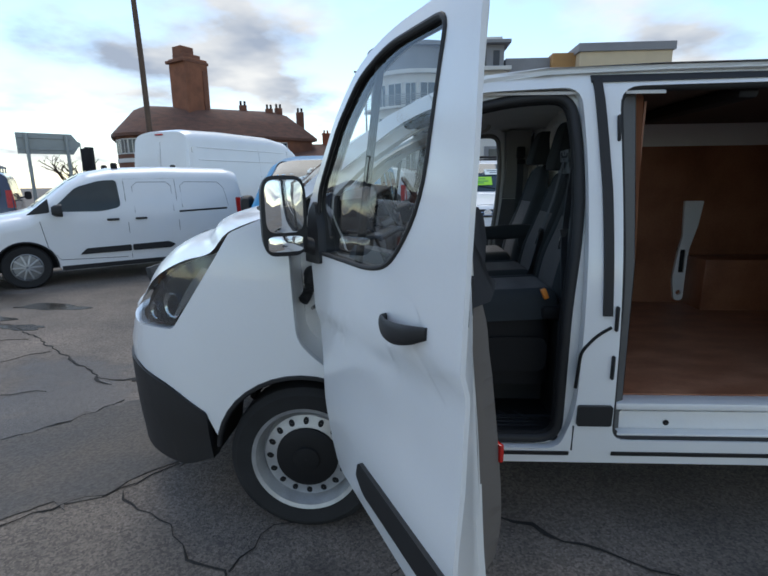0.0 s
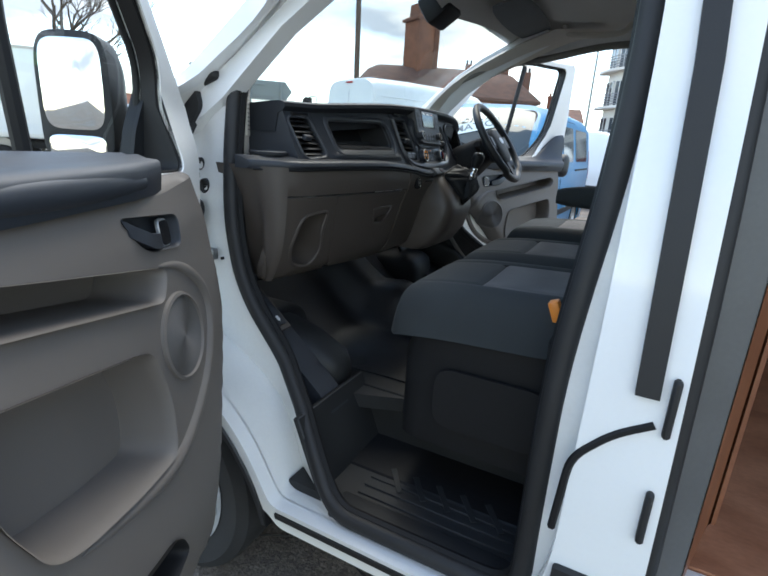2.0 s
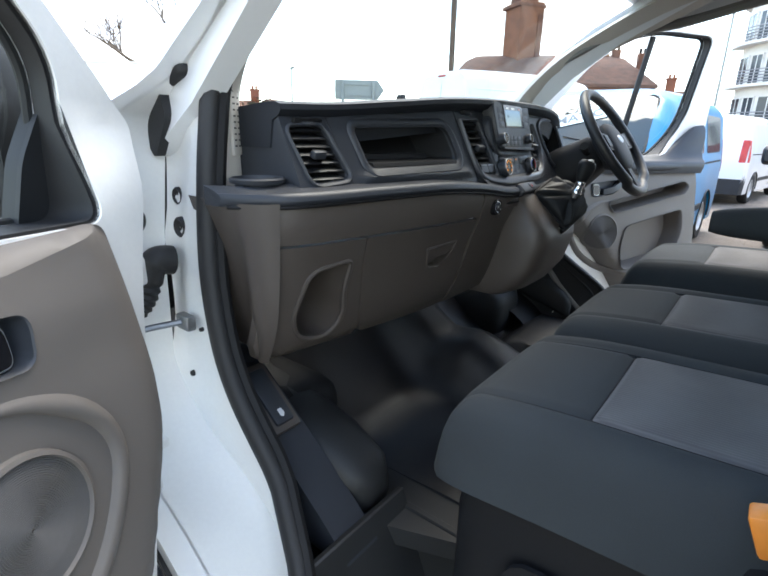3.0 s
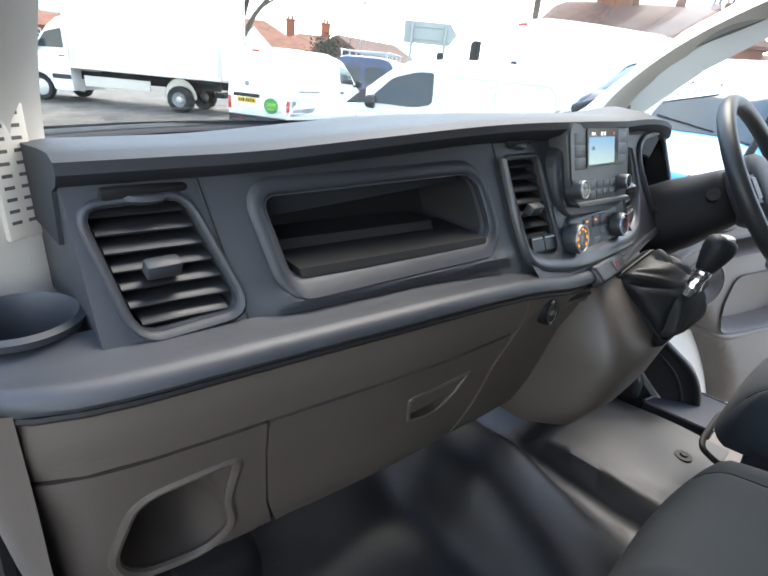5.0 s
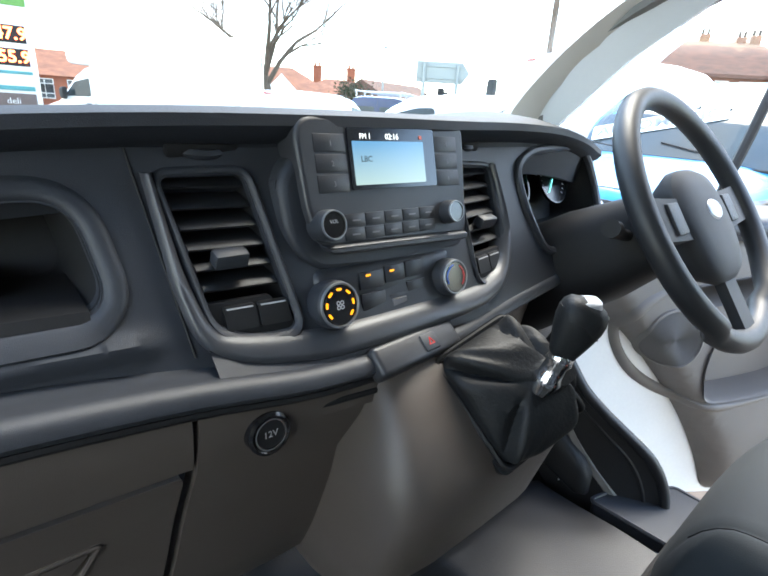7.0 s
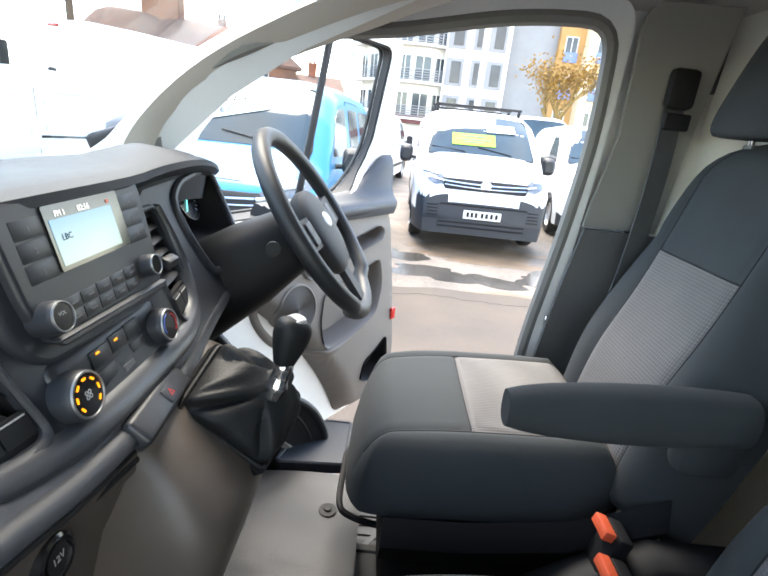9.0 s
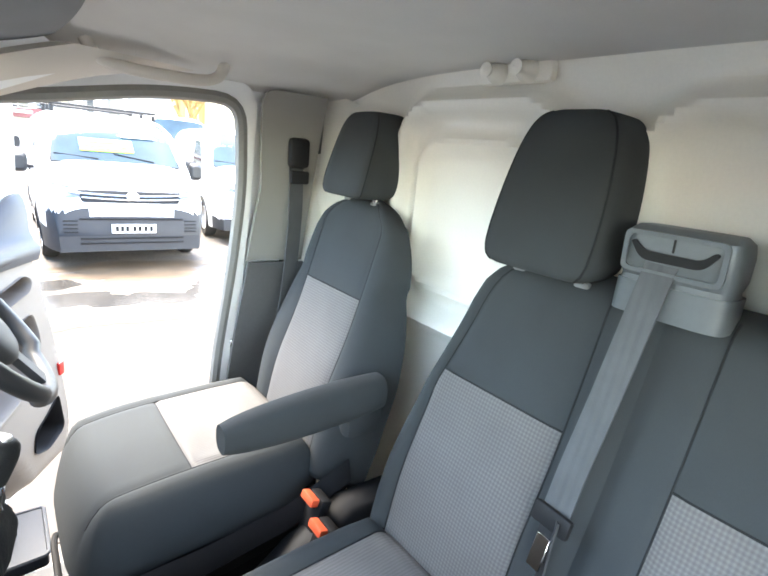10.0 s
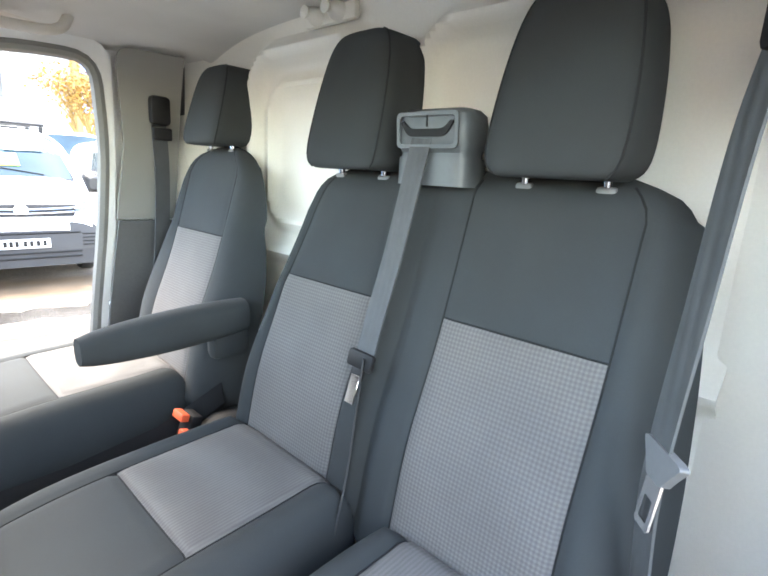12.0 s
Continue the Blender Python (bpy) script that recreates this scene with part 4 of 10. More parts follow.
CUBBY = rpoly([(0.490, 1.417, 0.014), (0.796, 1.427, 0.03), (0.810, 1.343, 0.03), (0.503, 1.339, 0.014)], 8)
VENT_A = rpoly([(0.336, 1.415, 0.015), (0.418, 1.419, 0.015), (0.449, 1.318, 0.02), (0.356, 1.312, 0.02)])
VENT_B = rpoly([(0.864, 1.441, 0.008), (0.936, 1.443, 0.008), (0.957, 1.307, 0.012), (0.912, 1.308, 0.03), (0.884, 1.320, 0.02)])
VENT_C = rpoly([(1.226, 1.444, 0.010), (1.306, 1.440, 0.010), (1.303, 1.345, 0.02), (1.290, 1.312, 0.02), (1.224, 1.306, 0.02)])
CLUSTER = rpoly([(1.418, 1.312, 0.03), (1.384, 1.385, 0.05), (1.380, 1.440, 0.03), (1.44, 1.462, 0.04), (1.62, 1.468, 0.06), (1.70, 1.458, 0.05), (1.728, 1.40, 0.05), (1.70, 1.312, 0.03)])


def top_edge(y):
    return ease(y, TOP) - 0.012


Y0, YW = 0.325, 1.435
OUT = [(Y0 + YW * k / 30, ease(Y0 + YW * k / 30, EDGE_Z) - 0.002) for k in range(31)] + [(Y0 + YW + 0.005, top_edge(Y0 + YW))] + [(Y0 + YW - YW * k / 30, top_edge(Y0 + YW - YW * k / 30)) for k in range(31)]
part("upper_panel", sheet(OUT, [CUBBY, VENT_A, VENT_B, VENT_C, CLUSTER], face, 0.012, 0.02, 0.0065), DASH_DARK, dash, "dark textured upper dash panel")


def well(name, loop, depth, shrink, fn, material, floor=True):
    """The recess behind an opening."""
    cu, cv = sum(p[0] for p in loop) / len(loop), sum(p[1] for p in loop) / len(loop)
    rings = []
    for k, s in ((0.0, 1.0), (0.3, 0.985), (1.0, shrink)):
        rings.append([fn(cu + (u - cu) * s, cv + (v - cv) * s, 0.004 + depth * k) for u, v in loop])
    bm = loft(rings, True, False)
    if floor:
        bm.faces.new([bm.verts.new(p) for p in rings[-1]])
    return part(name, bm, material, dash)


def lip_ring(name, loop, fn, r, material, parent, off=0.0, up=(1, 0, 0)):
    return part(name, tube([fn(u, v, off) for u, v in loop], r, 8, True, up=up), material, parent)


def frame_ring(name, loop, out, rise, depth, material, parent):
    """A moulded frame round an opening: it swells from the panel and turns into the hollow."""
    k = out if area(loop) < 0 else -out
    rings = [[face(u, v, d) for u, v in shrunk(loop, k * q)] for q, d in ((1.0, 0.003), (0.85, -rise * 0.6), (0.6, -rise), (0.3, -rise * 0.75), (0.08, -rise * 0.1), (0.0, depth * 0.4), (-0.05, depth))]
    return part(name, loft(rings, True, False), material, parent, "", 60)


# the recess's shade is put into this near-black colour
CUBBY_SHADE = mat("shaded_cubby_plastic", (0.007, 0.0075, 0.009), 0.7, vary=0.2)
well("cubby", CUBBY, 0.11, 0.93, face, CUBBY_SHADE)
frame_ring("cubby_frame", CUBBY, 0.020, 0.005, 0.014, DASH_DARK, dash)
# the flat front shelf of the cubby with its step, blackened as shade
part("cubby_shelf", loft([[face(y, 1.3395, -0.002), face(y, 1.3475, -0.001), face(y, 1.350, 0.02), face(y, 1.352, 0.09), face(y, 1.338, 0.09)] for y in (0.512, 0.60, 0.70, 0.794)]), MATT_BLACK, dash)
part("cubby_step", loft([[face(y, 1.352, 0.045), face(y, 1.362, 0.047), face(y, 1.362, 0.10), face(y, 1.35, 0.10)] for y in (0.52, 0.745)]), CUBBY_SHADE, dash)
for p, q in (((0.434, 1.438), (0.451, 1.303)), ((0.842, 1.470), (0.862, 1.30))):
    part("panel_seam", tube([face(p[0] + (q[0] - p[0]) * i / 12, p[1] + (q[1] - p[1]) * i / 12, 0.0002) for i in range(13)], 0.0014, 6), MATT_BLACK, dash)


PRINT = mat("pale_print", (0.45, 0.46, 0.48), 0.6)
SLAT = mat("black_vent_slat", (0.014, 0.015, 0.017), 0.4, vary=0.2)


def air_vent(loop, n, tilt, tab=True, foot=0.0):
    v = well("air_vent", loop, 0.05, 0.9, face, MATT_BLACK)
    v["label"] = "black slatted air vent"
    frame_ring("vent_rim", loop, 0.009, 0.005, 0.008, DASH_DARK, v)
    us = [p[0] for p in loop]
    vs = [p[1] for p in loop]
    lo, hi = min(vs), max(vs)
    for k in range(n):
        z = hi - (hi - lo) * (k + 0.6) / n
        # the opening's two sides at this height
        xs = []
        for (a, b), (c, d) in zip(loop, loop[1:] + loop[:1]):
            if (b - z) * (d - z) < 0:
                xs.append(a + (c - a) * (z - b) / (d - b))
        if len(xs) < 2 or z < foot:
            continue
        y0, y1 = min(xs) + 0.002, max(xs) - 0.002
        ring = lambda y: [face(y, z + dz, d) for d, dz in ((0.004, 0.0), (0.006, 0.003), (0.03, 0.010 + tilt), (0.03, 0.006 + tilt), (0.006, -0.002))]
        part("slat", loft([ring(y0), ring((y0 + y1) / 2), ring(y1)]), SLAT, v)
    if tab:
        cy, cz = sum(us) / len(us), lo + (hi - lo) * 0.50
        p = face(cy - 0.004, cz, -0.004)
        part("tab", rbox(0.016, 0.032, 0.016, 0.004, 2, Matrix.Translation(p) @ pose(0, 0, 0, 0, 20, 0)), DASH_DARK, v)
    return v


air_vent(VENT_A, 7, 0.0)
for loop, ys in ((VENT_B, (0.907, 0.938)), (VENT_C, (1.245, 1.276))):
    v = air_vent(loop, 8, 0.0, foot=1.338)
    foot = [(y, min(z, 1.338)) for y, z in loop]
    part("switch_panel", sheet([p for i, p in enumerate(foot) if p != foot[i - 1] and not (p[1] == 1.338 and foot[i - 1][1] == 1.338 and foot[(i + 1) % len(foot)][1] == 1.338)], [], lambda y, z, d: face(y, z, d + 0.003), 0.006, 0.02, 0.01), MATT_BLACK, v)
    for y in ys:
        part("window_switch", sheet(rrect(y - 0.0145, 1.3145, y + 0.0145, 1.3345, 0.003), [], lambda y, z, d: face(y, z, d - 0.0005), 0.004, 0.02, 0.02), SLAT, v, "black rocker switch")
        part("switch_line", sheet(rrect(y - 0.012, 1.3318, y + 0.012, 1.3330, 0.0003), [], lambda y, z, d: face(y, z, d - 0.0010), 0.001, 0.02, 0.02), PRINT, v)
for y, w in ((0.388, 0.060), (0.905, 0.052), (1.262, 0.040)):
    z = top_edge(y) - 0.022
    b = part("vent_wheel_slot", rbox(0.01, w * 1.25, 0.016, 0.004, 2, Matrix.Translation(face(y, z, 0.002)) @ pose(0, 0, 0, 0, 24, 0)), MATT_BLACK, dash)
    part("vent_wheel", spin([(0.001, -0.004), (w * 0.45, -0.004), (w * 0.5, 0), (w * 0.45, 0.004), (0.001, 0.004)], 24, Matrix.Translation(face(y, z, w * 0.30)) @ pose(0, 0, 0, 0, 10, 0)), DASH_DARK, b)

# padded top with its rolled front edge
rings = []
for k in range(33):
    y = 0.322 + 1.458 * k / 32
    t, x = ease(y, TOP), ease(y, FACE)
    w = 1 - abs(2 * k / 32 - 1) ** 2.2
    fx = -0.06 - 0.22 * w
    hump = 0.020 * math.exp(-((y - 1.5) / 0.22) ** 2)
    rings.append([Vector((x + a, y, t + h)) for a, h in ((-0.02, -0.03), (-0.002, -0.022), (0.006, -0.012), (0.004, -0.002), (-0.012, 0.003), (-0.05, 0.001 + hump * 0.5), (-0.10, -0.004 + hump))] + [Vector((fx + (x - 0.16 - fx) * q, y, t - 0.014 - 0.062 * (1 - q) ** 1.2 + (0.0 if 0.12 < q < 0.8 else 0.006))) for q in (1.0, 0.93, 0.8, 0.5, 0.1, 0.0)] + [Vector((fx, y, t - 0.08)), Vector((x - 0.03, y, t - 0.08))])
part("dash_top_pad", loft(rings), mat("dark_dash_top_plastic", (0.020, 0.023, 0.029), 0.62, vary=0.15, scale=5, fine=900, bump=0.0008, spec=0.3), dash, "dark soft-looking top pad")

# ledge with its bright-worn lip
rings = []
for k in range(49):
    y = 0.192 + 1.58 * k / 48
    x0, x1, e = ease(y, FACE) + 0.052, ease(y, LIP), ease(y, EDGE_Z)
    x0 = min(x0, x1 - 0.02)
    rings.append([Vector((x, y, z)) for x, z in ((x0 - 0.03, e + 0.012), (x0, e + 0.005), (x0 + (x1 - x0) * 0.5, e + 0.001), (x1 - 0.016, e + 0.002), (x1 - 0.006, e + 0.0005), (x1, e - 0.005), (x1 + 0.002, e - 0.012), (x1 - 0.002, e - 0.018), (x1 - 0.010, e - 0.022), (x0 - 0.03, e - 0.022))])
part("ledge", loft(rings), DASH_DARK, dash, "dark ledge with rounded lip")
part("ledge_groove", tube([Vector((ease(y, LIP) - 0.0045, y, ease(y, EDGE_Z) - 0.0225)) for y in [0.2 + 1.0 * k / 30 for k in range(31)]], 0.0035, 6), MATT_BLACK, dash)
m = pose(0.192, 0.280, 1.306)
cup = part("cup_holder", spin([(0.050, 0.010), (0.052, 0.017), (0.046, 0.020), (0.042, 0.012), (0.037, -0.05), (0.001, -0.05), (0.001, -0.055), (0.04, -0.055)], 36, m), DASH_DARK, dash, "dark round cup holder")
part("mat", spin([(0.001, -0.0495), (0.0345, -0.0495), (0.0345, -0.048), (0.001, -0.048)], 24, m), MATT_BLACK, cup)

# lower panels: a band, the glovebox lid with its latch, and an end pocket
BAND = [(0.235 + 0.61 * k / 20, ease(0.235 + 0.61 * k / 20, EDGE_Z) - 0.016) for k in range(21)] + [(0.845, 1.2075), (0.245, 1.2095)]
part("lower_band", sheet(BAND, [], low, 0.02, 0.06, 0.02), DASH_GREY, dash, "warm grey lower band")
GLOVE = rpoly([(0.452, 1.203, 0.01), (0.838, 1.201, 0.01), (0.822, 1.08, 0.02), (0.80, 0.955, 0.03), (0.50, 0.96, 0.03), (0.47, 1.05, 0.02)])
LATCH = rpoly([(0.655, 1.148, 0.006), (0.772, 1.152, 0.004), (0.752, 1.112, 0.02), (0.718, 1.092, 0.012), (0.668, 1.098, 0.012)])
lid = part("glovebox_lid", sheet(GLOVE, [LATCH], low, 0.02, 0.05, 0.03), DASH_GREY, dash, "warm grey glovebox lid")
well("latch_recess", LATCH, 0.02, 0.88, low, DASH_GREY)
part("latch", sheet(rpoly([(0.660, 1.145, 0.005), (0.764, 1.148, 0.005), (0.745, 1.124, 0.01), (0.664, 1.118, 0.005)]), [], lambda y, z, d: low(y, z, d - 0.002), 0.01, 0.05, 0), DASH_GREY, lid, "glovebox pull latch")
lip_ring("latch_rim", LATCH, low, 0.003, DASH_GREY, lid)
POCKET = rpoly([(0.328, 1.150, 0.03), (0.428, 1.160, 0.02), (0.418, 1.09, 0.02), (0.432, 1.03, 0.03), (0.40, 0.982, 0.04), (0.325, 0.998, 0.03), (0.300, 1.05, 0.03)])
END = rpoly([(0.245, 1.205), (0.449, 1.203), (0.467, 1.05), (0.495, 0.955), (0.255, 0.955, 0.05), (0.24, 1.0)])
part("end_panel", sheet(END, [POCKET], low, 0.02, 0.03, 0.03), DASH_GREY, dash)
well("door_side_pocket", POCKET, 0.13, 0.74, low, DASH_GREY)
lip_ring("pocket_rim", POCKET, low, 0.006, DASH_GREY, dash, 0.002)
rings = []
for i in range(13):
    z = 1.287 - 0.330 * i / 12
    row = [[ease(-z, [(-1.287, a), (-1.205, b), (-1.05, c), (-0.93, d)]) for a, b, c, d in col] for col in (((0.06, 0.06, 0.06, 0.06), (0.215, 0.238, 0.272, 0.305)), ((0.185, 0.185, 0.170, 0.140), (0.205, 0.228, 0.262, 0.292)), ((0.232, 0.228, 0.208, 0.162), (0.210, 0.220, 0.240, 0.276)), ((0.266, 0.261, 0.240, 0.180), (0.229, 0.233, 0.239, 0.264)), ((0.283, 0.278, 0.258, 0.195), (0.255, 0.255, 0.255, 0.270)))]
    rings.append([Vector((p.x, p.y, z)) for p in smooth_path([(x, y, 0) for x, y in row], 4)])
part("side_cheek", loft(rings, False, False), DASH_GREY, dash, "", 60)
part("end_wall", slab([(-0.08, 1.30), (face(0.33, 1.30, 0.004).x, 1.30), (face(0.33, 1.446, 0.004).x, 1.446), (-0.08, 1.43)], [], 0, 0.008, Matrix(((1, 0, 0, 0), (0, 0, 1, 0.326), (0, 1, 0, 0), (0, 0, 0, 1)))), DASH_DARK, dash)
part("under_panel", loft([[low(y, 0.955, 0.0), low(y, 0.955, 0.12), low(y, 1.02, 0.3)] for y in (0.25, 0.5, 0.86, 1.0)], False, False), MATT_BLACK, dash)
part("right_band", sheet([(0.851 + 0.26 * k / 10, ease(0.851 + 0.26 * k / 10, EDGE_Z) - 0.016) for k in range(11)] + [(1.11, 1.0), (0.812, 0.958), (0.832, 1.08), (0.848, 1.20)], [], low, 0.02, 0.04, 0.03), DASH_GREY, dash)
part("driver_knee_panel", sheet(rpoly([(1.30, 1.287), (1.77, 1.287), (1.77, 1.05), (1.34, 1.02)]), [], lambda y, z, d: low(y, z, d) + Vector((-0.03, 0, 0)), 0.02, 0.06, 0.04), DASH_GREY, dash)

# power socket and blank slot
c = low(0.909, 1.226, -0.004)
ms = Matrix.Translation(c) @ pose(0, 0, 0, 0, 84, 0)
sock = part("power_socket", spin([(0.021, -0.01), (0.021, 0.004), (0.018, 0.006), (0.0155, 0.004)], 28, ms), GLOSS_BLACK, dash, "round black 12V power socket")
part("socket_ring", spin([(0.0155, 0.003), (0.0155, 0.0055), (0.0140, 0.0055), (0.0140, 0.003)], 28, ms), CHROME, sock)
part("socket_cap", spin([(0.0138, 0.001), (0.0136, 0.004), (0.001, 0.0045)], 28, ms), MATT_BLACK, sock)
FACING = Matrix(((0, 0, 1, 0), (1, 0, 0, 0), (0, 1, 0, 0), (0, 0, 0, 1)))  # local x to the driver side, y up, z to the rear
words("12V", 0.009, ms @ pose(0, 0, 0.0047, 0, 0, 90), mat("grey_print", (0.35, 0.35, 0.36), 0.6), sock, "socket_print", 0.0002)
sl = part("card_slot", rbox(0.008, 0.135, 0.026, 0.003, 2, Matrix.Translation(low(1.003, 1.230, 0.002)) @ pose(0, 0, 0, 0, -4, -9)), DASH_GREY, dash)
part("slot", rbox(0.008, 0.105, 0.007, 0.002, 1, Matrix.Translation(low(1.003, 1.231, -0.0005)) @ pose(0, 0, 0, 0, -4, -9)), MATT_BLACK, sl)

# ---- centre stack ----
TILT = 15


def stack(y, z, d=0.0):
    """A point on the stack's leaning face."""
    return Vector((0.305 + (1.42 - z) * 0.27 + d, y, z))


STACK = rpoly([(0.955, 1.445, 0.02), (0.972, 1.36, 0.03), (0.985, 1.29, 0.03), (1.03, 1.268, 0.03), (1.14, 1.268, 0.03), (1.20, 1.295, 0.03), (1.222, 1.36, 0.02), (1.215, 1.445, 0.02)])
part("stack_panel", sheet(STACK, [], lambda y, z, d: stack(y, z, -d), 0.07, 0.05, 0.03), DASH_DARK, dash)
SWOOSH = [(0.853, 1.446), (0.856, 1.40), (0.860, 1.355), (0.872, 1.314), (0.898, 1.297), (0.948, 1.288), (1.010, 1.284), (1.125, 1.286), (1.225, 1.290), (1.285, 1.308), (1.315, 1.355), (1.318, 1.40), (1.312, 1.446)]
SATIN = mat("dark_satin_trim", (0.048, 0.051, 0.058), 0.34, vary=0.1, fine=900, bump=0.0003)
path = smooth_path([(0, y, z) for y, z in SWOOSH], 6)
rings = []
for i, p in enumerate(path):
    d = (path[min(i + 1, len(path) - 1)] - path[max(i - 1, 0)]).normalized()
    n = Vector((0, d.z, -d.y))     # outwards, away from the stack
    w = 0.006 + 0.012 * math.sin(math.pi * i / (len(path) - 1)) ** 2
    rings.append([face(p.y + n.y * w * a, p.z + n.z * w * a, -h) for a, h in ((0.55, -0.006), (0.5, 0.004), (0.25, 0.010), (-0.1, 0.012), (-0.6, 0.009), (-1.0, 0.002), (-1.05, -0.02))])
part("stack_surround", loft(rings, False, False), SATIN, dash, "satin dark trim sweeping under the vents", 60)
part("stack_skirt", loft([[face(y, z, -0.002), Vector((ease(y, LIP) - 0.012, y, ease(y, EDGE_Z) - 0.002)), Vector((ease(y, LIP) - 0.05, y, 1.25))] for y, z in SWOOSH[3:10]], False, False), DASH_DARK, dash)


RADIO_GREY = mat("slate_radio_plastic", (0.026, 0.028, 0.033), 0.42, vary=0.12, fine=900, bump=0.0003)


def plateau(loop, d0, d1, bev):
    """A flat-topped moulding standing on the stack's face, with rounded shoulders."""
    k = bev if area(loop) > 0 else -bev
    rings = [[stack(u, v, d) for u, v in shrunk(loop, k * q)] for q, d in ((0, d0), (0, d1 - bev), (0.25, d1 - bev * 0.4), (0.6, d1 - bev * 0.1), (1.0, d1))]
    bm = loft(rings, True, False)
    bm.faces.new([bm.verts.new(p) for p in rings[-1]])
    return bm


BACKING = rpoly([(0.957, 1.442, 0.03), (0.960, 1.385, 0.03), (0.985, 1.352, 0.025), (1.08, 1.346, 0.03), (1.200, 1.349, 0.025), (1.219, 1.375, 0.02), (1.219, 1.45, 0.02), (1.16, 1.47, 0.02), (0.99, 1.47, 0.02)], 6)
HOUSING = rpoly([(0.974, 1.499, 0.026), (1.212, 1.503, 0.026), (1.206, 1.415, 0.02), (1.201, 1.371, 0.014), (0.990, 1.377, 0.014), (0.979, 1.408, 0.015)], 7)
part("stack_moulding", plateau(BACKING, -0.03, 0.008, 0.008), DASH_DARK, dash, "", 60)
radio = part("radio", plateau(HOUSING, -0.05, 0.0185, 0.005), RADIO_GREY, dash, "dark slate radio with display and buttons", 50)
part("radio_chin", plateau(rpoly([(0.992, 1.3795, 0.004), (1.199, 1.374, 0.004), (1.196, 1.366, 0.004), (0.998, 1.372, 0.004)]), 0.0, 0.024, 0.002), RADIO_GREY, radio)


def on_stack(y, z, d=0.0):
    return Matrix.Translation(stack(y, z, d)) @ pose(0, 0, 0, 0, -TILT, 0) @ FACING


SCREEN_BLUE = bpy.data.materials.new("display_blue_glow")
SCREEN_BLUE.use_nodes = True
nt = SCREEN_BLUE.node_tree
b = nt.nodes["Principled BSDF"]
tc, sp, rp = nt.nodes.new("ShaderNodeTexCoord"), nt.nodes.new("ShaderNodeSeparateXYZ"), nt.nodes.new("ShaderNodeValToRGB")
nt.links.new(tc.outputs["Generated"], sp.inputs[0])
nt.links.new(sp.outputs[2], rp.inputs[0])
rp.color_ramp.elements[0].color, rp.color_ramp.elements[1].color = (0.42, 0.60, 0.62, 1), (0.10, 0.33, 0.62, 1)
nt.links.new(rp.outputs[0], b.inputs["Emission Color"])
b.inputs["Emission Strength"].default_value = 0.10
b.inputs["Base Color"].default_value = (0.02, 0.02, 0.02, 1)
b.inputs["Roughness"].default_value = 0.25
DIM_PRINT = mat("dim_print", (0.16, 0.16, 0.17), 0.6)
WHITE_GLOW = glow("lit_white_lettering", (0.8, 0.9, 0.95), 0.22)
AMBER = glow("lit_amber_marks", (1.0, 0.36, 0.01), 0.16)
part("display_surround", slab(rrect(-0.058, -0.031, 0.0635, 0.0305, 0.003), [], 0.018, 0.0200, on_stack(1.0915, 1.4545)), GLOSS_BLACK, radio)
part("display", slab(rrect(-0.0535, -0.0265, 0.0455, 0.0170, 0.001), [], 0.0195, 0.0205, on_stack(1.0915, 1.4545)), SCREEN_BLUE, radio, "lit blue radio display")
words("FM 1", 0.0075, on_stack(1.0915, 1.4545) @ pose(-0.036, 0.0215, 0.0206), WHITE_GLOW, radio, "display_text", 0.0001)
words("02:16", 0.0085, on_stack(1.0915, 1.4545) @ pose(0.0, 0.0215, 0.0206), WHITE_GLOW, radio, "display_text", 0.0001)
words("LBC", 0.0085, on_stack(1.0915, 1.4545) @ pose(-0.037, -0.001, 0.0209), MATT_BLACK, radio, "display_text", 0.0001)
part("display_icon", slab(rrect(-0.002, -0.002, 0.002, 0.002, 0.001), [], 0.0202, 0.0208, on_stack(1.0915, 1.4545) @ pose(0.042, 0.0215, 0)), ORANGE, radio)
for i in range(3):
    for y, num in ((1.013, i + 1), (1.176, i + 4)):
        part("preset_button", rbox(0.038, 0.0178, 0.004, 0.0012, 2, on_stack(y, 1.4735 - 0.0187 * i, 0.0171)), RADIO_GREY, radio)
        words(str(num), 0.0075, on_stack(y, 1.4735 - 0.0187 * i, 0.0200), DIM_PRINT, radio, "button_print", 0.0001)
for row, z in ((0, 1.4005), (1, 1.387)):
    for k in range(5):
        y = 1.033 + 0.0258 * k - 0.002 * row
        part("button", rbox(0.0248, 0.0128, 0.004, 0.0010, 2, on_stack(y, z, 0.0173)), RADIO_GREY, radio)
        part("button_mark", slab([(-0.005, -0.0008), (0.005, -0.0008), (0.005, 0.0008), (-0.005, 0.0008)], [], 0.0022, 0.0024, on_stack(y, z, 0.0185)), DIM_PRINT, radio)


